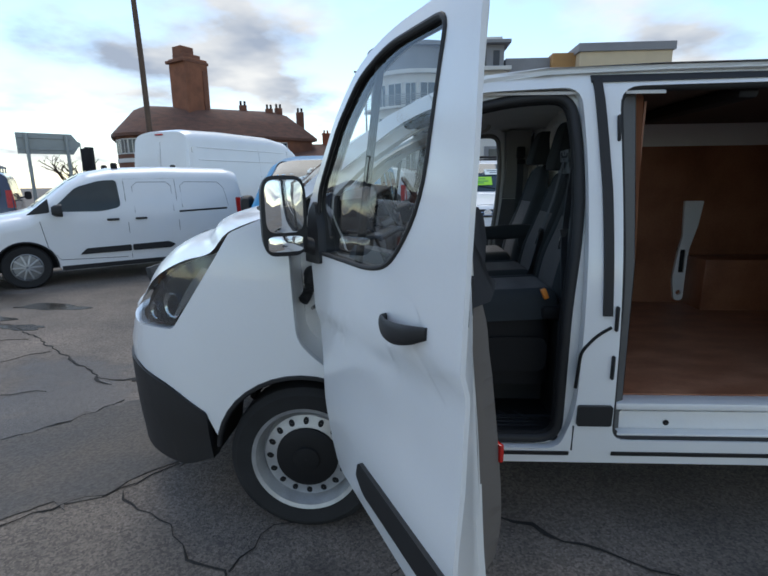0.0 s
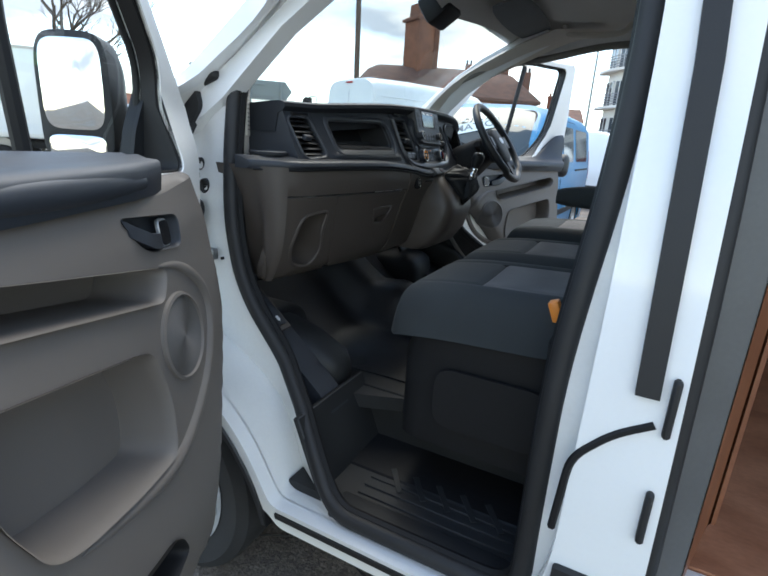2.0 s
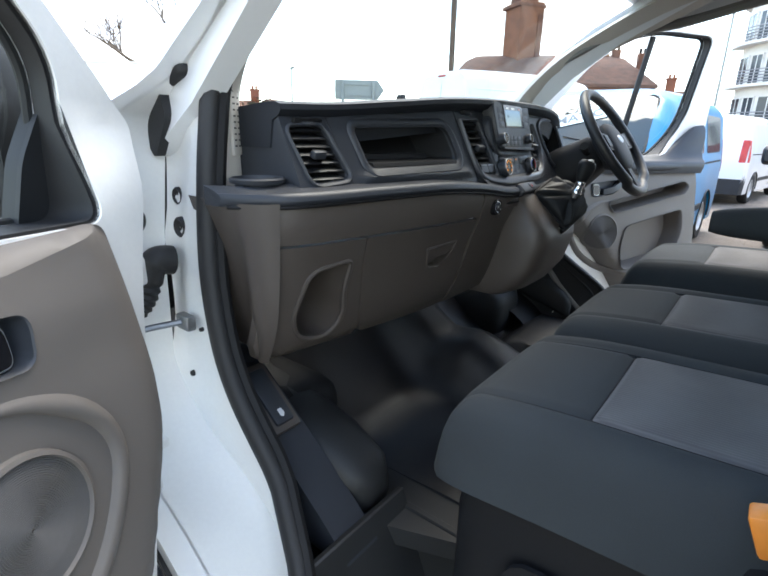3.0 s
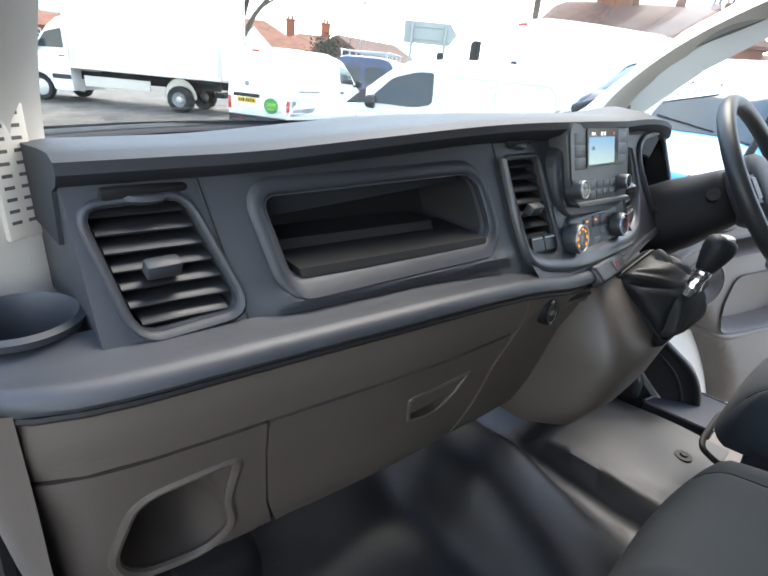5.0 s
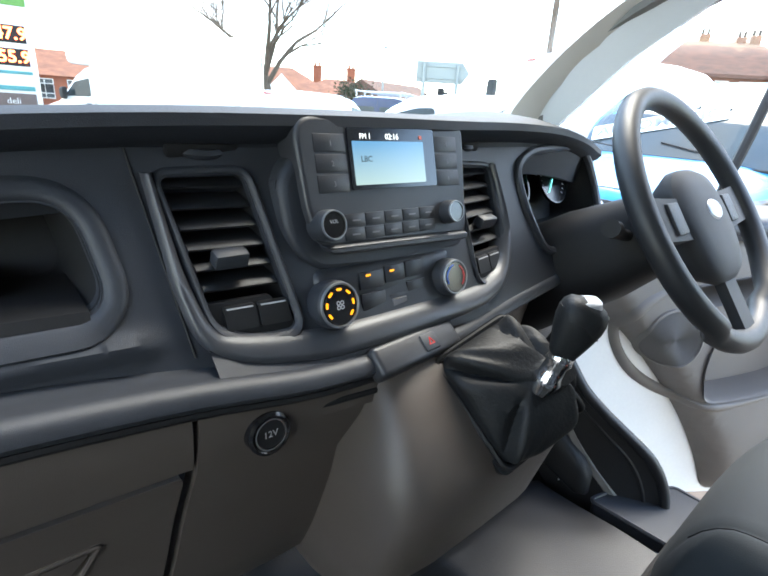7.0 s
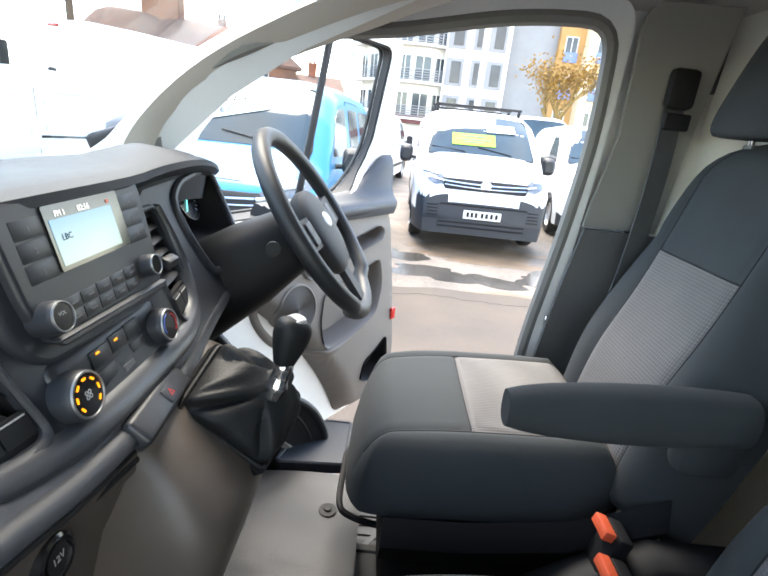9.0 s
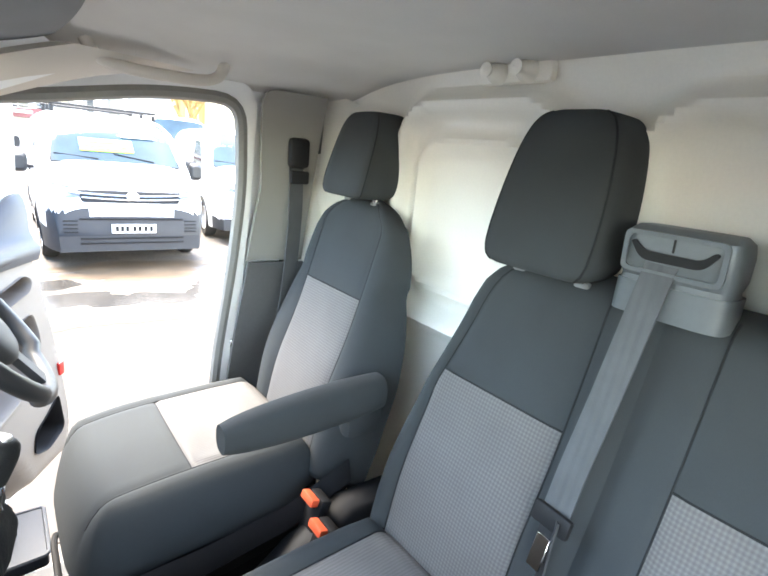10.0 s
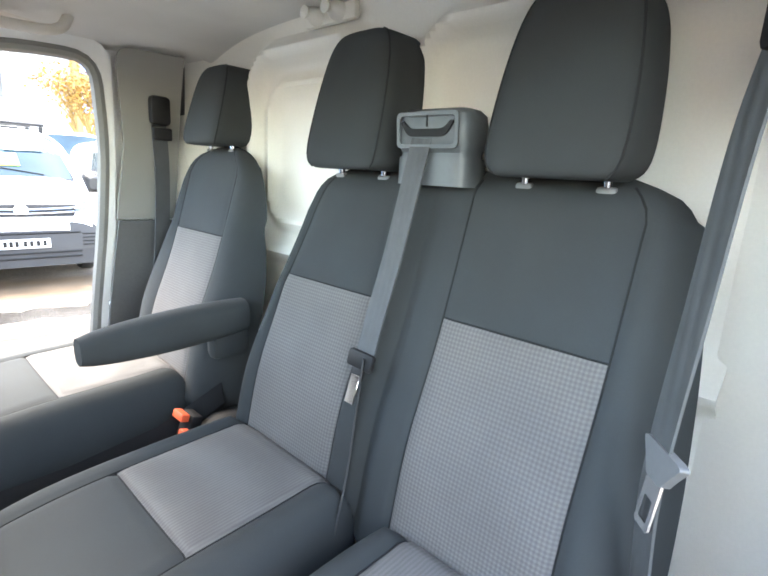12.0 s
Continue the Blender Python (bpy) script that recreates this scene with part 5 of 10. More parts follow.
def knob(y, z, r, parent, base=0.0165, ring=True):
    m = on_stack(y, z, base)
    k = part("knob", spin([(r * 1.05, -0.01), (r * 1.02, 0.010), (r * 0.97, 0.016), (r * 0.9, 0.0175), (r * 0.84, 0.0165)], 32, m), DASH_DARK, parent, "dark rotary knob with bright ring")
    part("knob_ring", spin([(r * 0.97, 0.0155), (r * 0.93, 0.0180), (r * 0.86, 0.0180), (r * 0.84, 0.0165)], 32, m), GREYMETAL, parent)
    part("knob_face", spin([(r * 0.83, 0.0160), (r * 0.8, 0.0168), (0.0005, 0.0168)], 32, m), GLOSS_BLACK, parent)
    return m


m = knob(0.997, 1.398, 0.0150, radio)
words("VOL", 0.0052, m @ pose(0, 0.003, 0.017), PRINT, radio, "knob_print", 0.0001)
knob(1.169, 1.398, 0.0130, radio)
heat = part("heater_panel", rbox(0.03, 0.20, 0.068, 0.014, 3, Matrix.Translation(stack(1.08, 1.322, -0.003)) @ pose(0, 0, 0, 0, -TILT, 0)), RADIO_GREY, dash, "dark heater control panel")
m = knob(0.995, 1.3226, 0.0238, heat, 0.0125)
for k in range(7):
    a = radians(215 - 42 * k)
    part("amber_mark", rbox(0.006, 0.0024, 0.0006, 0.0008, 1, m @ pose(0.0155 * math.cos(a), 0.0155 * math.sin(a), 0.0170, 0, 0, math.degrees(a) + 90)), AMBER, heat)
for k in range(4):
    a = radians(45 + 90 * k)
    part("fan_mark", spin([(0.0012, 0), (0.0023, 0), (0.0023, 0.0003), (0.0012, 0.0003)], 10, m @ pose(0.0031 * math.cos(a), 0.0031 * math.sin(a), 0.0169)), PRINT, heat)
m = knob(1.161, 1.3235, 0.0215, heat, 0.0135)
for a0, name, c in ((100, "blue_mark", (0.03, 0.12, 0.5)), (-45, "red_mark", (0.5, 0.03, 0.03))):
    pts = [(0.0145 * math.cos(radians(a0 + 13 * k)), 0.0145 * math.sin(radians(a0 + 13 * k)), 0.0171) for k in range(9)]
    bm = move(tube(pts, 0.0011, 6), m)
    part(name, bm, mat(name, c, 0.4), heat)
for k, (y, z, w) in enumerate(((1.055, 1.338, 0.030), (1.088, 1.340, 0.026), (1.118, 1.341, 0.026), (1.055, 1.316, 0.030), (1.090, 1.309, 0.024), (1.118, 1.319, 0.026))):
    part("heater_button", rbox(w + 0.003, 0.0185, 0.004, 0.0012, 2, on_stack(y - 0.006, z, 0.0125)), RADIO_GREY, heat)
part("heater_flap", rbox(0.022, 0.014, 0.003, 0.001, 1, on_stack(1.084, 1.307, 0.0145)), mat("grey_button", (0.13, 0.13, 0.14), 0.45), heat)
for y in (1.050, 1.083):
    part("amber_light", rbox(0.006, 0.0022, 0.001, 0, 1, on_stack(y - 0.006, 1.3435, 0.0148)), AMBER, heat)
part("seat_heater_strip", rbox(0.075, 0.010, 0.004, 0.002, 2, on_stack(1.075, 1.2945, 0.0120)), DASH_DARK, heat)
hz = part("hazard_panel", rbox(0.024, 0.130, 0.034, 0.006, 3, Matrix.Translation((0.378, 1.085, 1.262)) @ pose(0, 0, 0, 0, -48, 5)), RADIO_GREY, dash, "dark hazard switch panel")
hb = Matrix.Translation((0.3855, 1.100, 1.2705)) @ pose(0, 0, 0, 0, -48, 5) @ FACING
part("hazard_button", rbox(0.024, 0.020, 0.004, 0.002, 2, hb), DASH_DARK, hz)
part("hazard_triangle", slab([(-0.005, -0.004), (0.005, -0.004), (0, 0.005)], [[(-0.003, -0.003), (0.003, -0.003), (0, 0.0028)]], 0.002, 0.0024, hb), RED_LENS, hz)

# ---- gear console and lever ----
rings = []
for z, x0, x1, y0, y1 in ((1.258, 0.28, 0.372, 1.04, 1.28), (1.245, 0.28, 0.398, 1.03, 1.29), (1.20, 0.28, 0.444, 1.02, 1.30), (1.16, 0.28, 0.474, 1.00, 1.30), (1.12, 0.28, 0.480, 1.00, 1.30), (1.04, 0.25, 0.460, 0.99, 1.29), (0.98, 0.20, 0.42, 0.985, 1.27), (0.955, 0.18, 0.37, 0.99, 1.25)):
    rings.append([Vector((p.x, p.y, z)) for p in superring((x0 + x1) / 2, (y0 + y1) / 2, x1 - x0, y1 - y0, 5, 32)])
part("gear_console", loft(rings), DASH_GREY, dash, "warm grey gear lever console")
gear = thing("gear_lever", "gear lever with black leather boot and chrome collar", "gear lever")
LEATHER = mat("black_leather", (0.010, 0.011, 0.012), 0.56, vary=0.3, scale=18, fine=260, bump=0.0012, spec=0.3)
ux, uy = Vector((0.72, 0.16, -0.67)).normalized(), Vector((0.32, 0.91, 0.24)).normalized()
nrm = ux.cross(uy).normalized()
uy = nrm.cross(ux)
MB = Matrix(((ux.x, uy.x, nrm.x, 0.444), (ux.y, uy.y, nrm.y, 1.166), (ux.z, uy.z, nrm.z, 1.214), (0, 0, 0, 1)))
LOW = [(0.0, 0.004, 0.134, 0.104), (0.10, 0.016, 0.136, 0.106), (0.25, 0.026, 0.128, 0.104), (0.45, 0.036, 0.104, 0.090), (0.65, 0.044, 0.076, 0.072), (0.82, 0.048, 0.054, 0.054), (0.92, 0.052, 0.034, 0.034), (1.0, 0.066, 0.027, 0.027)]
CREASES = ((0.35, 0.5, 1.0), (1.25, -0.5, 0.7), (2.2, 0.6, 0.9), (3.05, -0.3, 0.8), (4.0, 0.5, 1.0), (5.2, -0.6, 0.8))
rings = []
for k in range(33):
    q = k / 32
    h, l, w = (ease(q, [(r[0], r[c]) for r in LOW]) for c in (1, 2, 3))
    amp = math.sin(math.pi * min(1, max(0, (q - 0.06) / 0.90))) ** 0.7 if q > 0.06 else 0.0
    e = 2 / (7 - 4.4 * min(1, q * 1.5))
    ring = []
    for j in range(120):
        a = 2 * math.pi * j / 120
        cc, ss = math.cos(a), math.sin(a)
        # sharp tucks running up the leather, flat panels between them
        f = 0.0
        for a0, turn, deep in CREASES:
            g = abs((a - a0 - turn * q + math.pi) % (2 * math.pi) - math.pi)
            f += deep * (max(0, 1 - g / 0.30) ** 1.5 - 0.45 * math.exp(-((g - 0.42) / 0.16) ** 2))
        f = -0.26 * amp * f
        sag = -0.012 * amp * max(0, ss) ** 2 * (1 - q) + 0.010 * amp * (0.5 - abs(f))
        ring.append(MB @ Vector((l / 2 * math.copysign(abs(cc) ** e, cc) * (1 + f) + 0.012 * q, w / 2 * math.copysign(abs(ss) ** e, ss) * (1 + f) + 0.040 * q ** 1.2, h + sag + 0.016 * f * amp)))
    rings.append(ring)
part("boot", loft(rings), LEATHER, gear, "creased black leather boot", 28)
part("boot_plate", slab(rrect(-0.074, -0.058, 0.074, 0.058, 0.010), [], -0.012, 0.003, MB), MATT_BLACK, gear, "black boot frame")
part("boot_seam", tube([MB @ Vector((u, v, 0.010)) for u, v in rrect(-0.069, -0.053, 0.069, 0.053, 0.010)], 0.0035, 6, True), MATT_BLACK, gear)
ax = Vector((0.022, 0.020, 0.09)).normalized()
base = Vector((0.496, 1.164, 1.256))
mk = Matrix.Translation(base) @ ax.to_track_quat("Z", "X").to_matrix().to_4x4() @ Matrix.Diagonal((1, 1, 0.93, 1))
part("collar", spin([(0.010, -0.02), (0.014, -0.006), (0.0155, 0.0), (0.013, 0.006), (0.012, 0.02), (0.014, 0.024), (0.013, 0.034), (0.0115, 0.036)], 24, mk), CHROME, gear, "chrome collar")
rings = []
for h, w, l in ((0.028, 0.020, 0.020), (0.034, 0.027, 0.025), (0.046, 0.034, 0.031), (0.060, 0.042, 0.037), (0.072, 0.047, 0.041), (0.082, 0.048, 0.042), (0.090, 0.045, 0.039), (0.096, 0.037, 0.031), (0.099, 0.024, 0.018)):
    rings.append([mk @ Vector((p.x, p.y, h)) for p in superring(0.004 * h / 0.1, 0, w, l, 2.6, 28)])
part("knob", loft(rings), LEATHER, gear, "black leather gear knob")
part("shift_plate", loft([[mk @ pose(0.009, 0, 0.094, 0, 28, 0) @ Vector((p.x, p.y, k)) for p in superring(0, 0, w, l, 3.5, 24)] for k, w, l in ((-0.006, 0.034, 0.028), (0.002, 0.034, 0.028), (0.004, 0.030, 0.024))]), STEEL, gear, "silver gear pattern plate")
part("knob_seam", tube([mk @ Vector((0.0237 * math.cos(a) + 0.003, 0.0207 * math.sin(a), 0.074 + 0.010 * math.cos(a))) for a in (2 * math.pi * k / 28 for k in range(28))], 0.0010, 6, True), MATT_BLACK, gear)

# ---- instrument binnacle, steering column and wheel ----
well("binnacle", CLUSTER, 0.10, 0.9, face, MATT_BLACK)
lip_ring("binnacle_rim", CLUSTER, face, 0.007, DASH_DARK, dash, -0.002)
for y in (1.465, 1.64):
    m = Matrix.Translation(face(y, 1.398, 0.07)) @ pose(0, 0, 0, 0, -24, 0) @ FACING
    gauge = part("gauge", spin([(0.048, 0.0), (0.048, 0.006), (0.045, 0.006), (0.044, 0.001), (0.001, 0.001)], 36, m), GLOSS_BLACK, dash, "round black dial with pale marks")
    for k in range(19):
        a = radians(225 - 15 * k)
        part("tick", rbox(0.006, 0.0014, 0.0004, 0, 1, m @ pose(0.038 * math.cos(a), 0.038 * math.sin(a), 0.0014, 0, 0, math.degrees(a))), PRINT, gauge)
    part("needle", rbox(0.034, 0.002, 0.0012, 0.0005, 1, m @ pose(-0.010, -0.012, 0.003, 0, 0, 50)), glow("teal_needle", (0.1, 0.6, 0.6), 0.5), gauge)
wheel_thing = thing("steering_wheel", "dark plastic three-spoke steering wheel with round badge", "steering wheel", (0.482, 1.548, 1.393))
MW = pose(0, 0, 0, 0, 55, 0)  # local z along the column, towards the driver
WR = 0.19
RIMMAT = mat("soft_black_rim", (0.022, 0.024, 0.027), 0.48, vary=0.2, scale=14, fine=800, bump=0.0004)
pts = [MW @ Vector((WR * 0.985 * math.cos(a), WR * math.sin(a), 0.004 - 0.01 * (math.cos(a) > 0.8))) for a in (2 * math.pi * k / 64 for k in range(64))]
part("rim", tube(pts, 0.0165, 12, True, up=MW.to_3x3() @ Vector((0, 0, 1))), RIMMAT, wheel_thing, "thick black wheel rim")
rings = []
for h, w, l in ((-0.06, 0.11, 0.11), (-0.03, 0.145, 0.15), (-0.008, 0.168, 0.176), (0.004, 0.166, 0.172), (0.012, 0.150, 0.154), (0.018, 0.11, 0.11), (0.020, 0.04, 0.04)):
    rings.append([MW @ Vector((p.x + 0.016, p.y * (1 - 1.6 * max(0, p.x)), h)) for p in superring(0, 0, l, w, 3.0, 40)])
HUBMAT = mat("satin_dark_hub", (0.040, 0.042, 0.047), 0.68, vary=0.12, fine=900, bump=0.0003)
part("hub", loft(rings), HUBMAT, wheel_thing, "dark airbag hub")
for sgn in (-1, 1):
    bm = loft([[MW @ Vector((x, sgn * y, z)) for x, z in ((-0.026 + q, 0.006), (0.034 + q, 0.006), (0.034 + q, -0.014), (-0.026 + q, -0.014))] for y, q in ((0.05, 0.0), (0.11, -0.004), (0.185, -0.010))])
    part("spoke", bm, HUBMAT, wheel_thing)
    part("spoke_buttons", rbox(0.045, 0.035, 0.008, 0.003, 2, MW @ pose(0.0, sgn * 0.108, 0.007)), DASH_DARK, wheel_thing)
bm = loft([[MW @ Vector((x, y, z)) for y, z in ((-0.022, 0.002), (0.022, 0.002), (0.022, -0.012), (-0.022, -0.012))] for x in (0.05, 0.11, 0.185)])
part("lower_spoke", bm, HUBMAT, wheel_thing, "dark lower spoke")
part("badge", spin([(0.001, 0.0225), (0.018, 0.0225), (0.021, 0.020), (0.021, 0.016)], 28, MW @ pose(0.0, 0, 0) @ Matrix.Diagonal((0.75, 1.15, 1, 1))), STEEL, wheel_thing, "oval silver badge")
part("column_shroud", move(loft([[Vector((p.x, p.y, z)) for p in superring(0, 0, w, w * 1.25, 3.2, 28)] for z, w in ((-0.30, 0.19), (-0.16, 0.165), (-0.06, 0.125), (-0.05, 0.11))]), MW), MATT_BLACK, wheel_thing)
part("stalk", tube([MW @ Vector(p) for p in ((0.0, -0.05, -0.075), (-0.01, -0.10, -0.070), (-0.015, -0.145, -0.055), (-0.015, -0.175, -0.045))], [0.008, 0.009, 0.011, 0.008], 10), MATT_BLACK, wheel_thing, "black indicator stalk")
part("stalk_tip", tube([MW @ Vector(p) for p in ((-0.015, -0.150, -0.053), (-0.016, -0.178, -0.044))], 0.0125, 12), MATT_BLACK, wheel_thing)
# ---- seats ----
SEAM = mat("dark_seam_thread", (0.010, 0.011, 0.012), 0.9)
def rib_cloth(m):
    """Adds fine upright ribs to the cloth's relief."""
    nt = m.node_tree
    tc = nt.nodes["Texture Coordinate"]
    bumps = nt.nodes["Bump"]
    bsdf = nt.nodes["Principled BSDF"]
    tint = bsdf.inputs["Base Color"].links[0].from_socket
    for axis, strength in (("Y", 0.40), ("Z", 0.32)):
        wv = nt.nodes.new("ShaderNodeTexWave")
        wv.bands_direction = axis
        wv.inputs["Scale"].default_value, wv.inputs["Distortion"].default_value = 50, 0.6
        nt.links.new(tc.outputs["Object"], wv.inputs["Vector"])
        bp = nt.nodes.new("ShaderNodeBump")
        bp.inputs["Strength"].default_value, bp.inputs["Distance"].default_value = strength, 0.0011
        nt.links.new(wv.outputs["Fac"], bp.inputs["Height"])
        nt.links.new(bumps.outputs[0], bp.inputs["Normal"])
        bumps = bp
        # furrow shade put into the colour so that the ribs show
        mx = nt.nodes.new("ShaderNodeMix")
        mx.data_type, mx.blend_type = "RGBA", "MULTIPLY"
        mx.inputs[0].default_value = 0.20
        nt.links.new(tint, mx.inputs[6])
        nt.links.new(wv.outputs["Color"], mx.inputs[7])
        tint = mx.outputs[2]
    nt.links.new(tint, bsdf.inputs["Base Color"])
    nt.links.new(bumps.outputs[0], bsdf.inputs["Normal"])


rib_cloth(SEAT_GREY)


def pad(P, panel, parent, name, cloth, insert, label="", n=44):
    """A stuffed pad from P(s, t), s and t in -1..1, its facing panel (s0, s1, t0, t1) cut out as a part of its own."""
    g = sorted(set([-1 + 2 * i / n for i in range(n + 1)]))
    ss = sorted(set(g + [panel[0], panel[1]]))
    ts = sorted(set(g + [panel[2], panel[3]]))
    def grid(test):
        verts, idx, faces = [], {}, []
        for i in range(len(ss) - 1):
            for j in range(len(ts) - 1):
                sm, tm = (ss[i] + ss[i + 1]) / 2, (ts[j] + ts[j + 1]) / 2
                inside = panel[0] < sm < panel[1] and panel[2] < tm < panel[3]
                if inside != test:
                    continue
                f = []
                for a, b in ((i, j), (i + 1, j), (i + 1, j + 1), (i, j + 1)):
                    if (a, b) not in idx:
                        idx[(a, b)] = len(verts)
                        verts.append(P(ss[a], ts[b]))
                    f.append(idx[(a, b)])
                faces.append(f)
        return mesh(verts, faces)
    main = part(name, grid(False), cloth, parent, label, 60)
    part(name + "_panel", grid(True), insert, parent, "grey ribbed cloth panel", 60)
    run = [t for t in ts if abs(t) <= 0.9]
    across = [q for q in ss if panel[0] <= q <= panel[1]]
    cut = panel[2] if name == "seat_cushion" else panel[3]
    for line in ([P(panel[0], t) for t in run], [P(panel[1], t) for t in run], [P(q, cut) for q in across]):
        part("seam", tube(line, 0.0019, 5), SEAM, main)
    return main


def groove(x, c, w, d):
    return -d * math.exp(-((x - c) / w) ** 2)


def square(s, t, e=5.0):
    """Bends the unit square into a rounded one."""
    r = (abs(s) ** e + abs(t) ** e) ** (1 / e)
    m = max(abs(s), abs(t))
    k = 1 + (m / r - 1) * m ** 5 if r > 1e-6 else 1
    return s * k, t * k


def make_cushion(parent, y0, y1, x0, x1, z, seam_x, panel=0.62, thick=0.17, bolster=0.012):
    yc, w = (y0 + y1) / 2, (y1 - y0) / 2
    xc, l = (x0 + x1) / 2, (x1 - x0) / 2
    ts = (seam_x - xc) / l
    def P(s, t):
        a, b = square(s, t, 4.6)
        m = max(abs(s), abs(t))
        edge = max(0, (m - 0.70) / 0.30)
        h = thick * (1 - edge ** 2.1) - thick * 0.20 * (abs(t) ** 2.5 if t < 0 else 0)
        h += bolster * (abs(a) ** 3) * (1 - edge) + 0.012 * b
        h += groove(abs(s), panel, 0.030, 0.006) * (m < 0.93) + groove(t, ts, 0.025, 0.006) * (abs(s) < panel)
        bulge = 1 + 0.03 * math.sin(min(1, edge) * math.pi)
        return Vector((xc + l * b * bulge, yc + w * a * bulge, z - thick + h))
    return pad(P, (-panel, panel, ts, 0.96), parent, "seat_cushion", SEAT_DARK, SEAT_GREY, "charcoal cloth seat cushion")


def make_back(parent, rows, lean, x0, z0, panels, zsplit, name="backrest", thick=0.11):
    """rows: (z, y0, y1) outline from bottom to top; panels: facing panels as (y0, y1)."""
    zb, zt = rows[0][0], rows[-1][0]
    lo = [(r[0], r[1]) for r in rows]
    hi = [(r[0], r[2]) for r in rows]
    out = None

    def slim(z):
        """The backrest grows thinner towards its top."""
        return 1 - 0.62 * min(1, max(0, (z - 1.2) / 0.36))

    for k, (pa, pb) in enumerate(panels):
        cut0 = 0 if k == 0 else (panels[k - 1][1] + pa) / 2
        cut1 = 0 if k == len(panels) - 1 else (pb + panels[k + 1][0]) / 2
        def P(s, t, k=k, cut0=cut0, cut1=cut1, pa=pa, pb=pb):
            if t > 0.5:
                t = 0.5 + 0.5 * math.sin(math.pi * (t - 0.5))
            z = zb + (zt - zb) * (t + 1) / 2
            a0 = cut0 or ease(z, lo)
            a1 = cut1 or ease(z, hi)
            # panel edges at fixed s, kept clear of the rounded shoulders
            pa, pb = max(pa, a0 + 0.05), min(pb, a1 - 0.05)
            if s < -0.5:
                y = a0 + (pa - a0) * (s + 1) / 0.5
            elif s > 0.5:
                y = pb + (a1 - pb) * (s - 0.5) / 0.5
            else:
                y = pa + (pb - pa) * (s + 0.5)
            e0 = 0 if cut0 else max(0, (-0.55 - s) / 0.45)
            e1 = 0 if cut1 else max(0, (s - 0.55) / 0.45)
            et = max(0, (abs(t) - 0.86) / 0.14)
            edge = min(1, (max(e0, e1) ** 3 + et ** 3) ** (1 / 3))
            h = thick * (1 - edge ** 2.4)
            bol = 0.028 if z < zsplit + 0.15 else 0.014
            h += bol * (max(0, -s - 0.5) if not cut0 else 0) * 2 * (1 - edge) + bol * (max(0, s - 0.5) if not cut1 else 0) * 2 * (1 - edge)
            h += groove(abs(s), 0.5, 0.035, 0.007) * (1 - edge)
            if cut0:
                h += groove(s, -1, 0.10, 0.012)
            if cut1:
                h += groove(s, 1, 0.10, 0.012)
            h += groove(z, zsplit, 0.006, 0.005) * (abs(s) < 0.5) + 0.016 * math.exp(-((z - 1.16) / 0.13) ** 2)
            zz = z
            if et > 0 and t > 0:
                zz = z - 0.012 * (max(e0, e1)) ** 2
            return Vector((x0 + (z - z0) * lean + (thick - h) * slim(z), y, zz))
        tz = 2 * (zsplit - zb) / (zt - zb) - 1
        ob = pad(P, (-0.5, 0.5, -0.86, tz), parent, name, SEAT_DARK, SEAT_GREY, "charcoal cloth backrest")
        out = out or ob
    # shell behind
    rings = []
    for i in range(25):
        z = zb + (zt - zb) * math.sin(math.pi / 2 * i / 24)
        k_in = 0.010 + 0.10 * max(0, (z - zt + 0.22) / 0.22) ** 2
        a, b = lerp(z + 0.015, lo) + k_in, lerp(z + 0.015, hi) - k_in
        z = min(z, zt - 0.02)
        x = x0 + (z - z0) * lean + thick * slim(z) - 0.008 * max(0, (i - 18) / 6) ** 3
        rings.append([Vector((x - 0.012, a + 0.012, z - 0.012)), Vector((x + 0.004, a + 0.05, z - 0.012)), Vector((x + 0.010, (a + b) / 2, z - 0.012)), Vector((x + 0.004, b - 0.05, z - 0.012)), Vector((x - 0.012, b - 0.012, z - 0.012))])
    part("back_shell", loft(rings), SEAT_DARK, parent)
    return out


SLEEVE = mat("grey_sleeve", (0.17, 0.175, 0.18), 0.4)


def headrest(parent, y, x, z0, z1, w=0.205, posts=(-0.06, 0.06)):
    rings = []
    for k in range(29):
        q = -math.cos(math.pi * k / 28)
        t = (q + 1) / 2
        e = max(0, 1 - abs(q) ** 6.0) ** (1 / 4.5)
        ww = w * ease(t, [(0.0, 0.80), (0.05, 0.94), (0.14, 1.0), (0.32, 1.0), (0.55, 0.955), (0.75, 0.875), (0.86, 0.795), (0.93, 0.70), (0.975, 0.57), (1.0, 0.36)])
        dd = 0.135 * (1 - 0.16 * t) * (0.50 + 0.50 * e)
        # a flat front, its edges turning sharply to the sides
        rings.append([Vector((p.x, p.y, z0 + (z1 - z0) * t)) for p in superring(x + 0.075 + 0.050 * t, y, dd, ww, 5.5, 48)])
    h = part("headrest", loft(rings), SEAT_DARK, parent, "charcoal cloth headrest", 60)
    for sg in (-1, 1):
        js = max(range(48), key=lambda j: sg * rings[12][j].y - 1.2 * rings[12][j].x)
        part("seam", tube([r[js] for r in rings[2:27]], 0.0020, 6), SEAM, h)
    for dy in posts:
        part("post", tube([(x + 0.100, y + dy, z0 - 0.07), (x + 0.085, y + dy, z0 + 0.04)], 0.0065, 10), CHROME, h)
        part("post_sleeve", rbox(0.024, 0.028, 0.014, 0.005, 2, pose(x + 0.096, y + dy, z0 - 0.014)), SLEEVE, h)
    return h


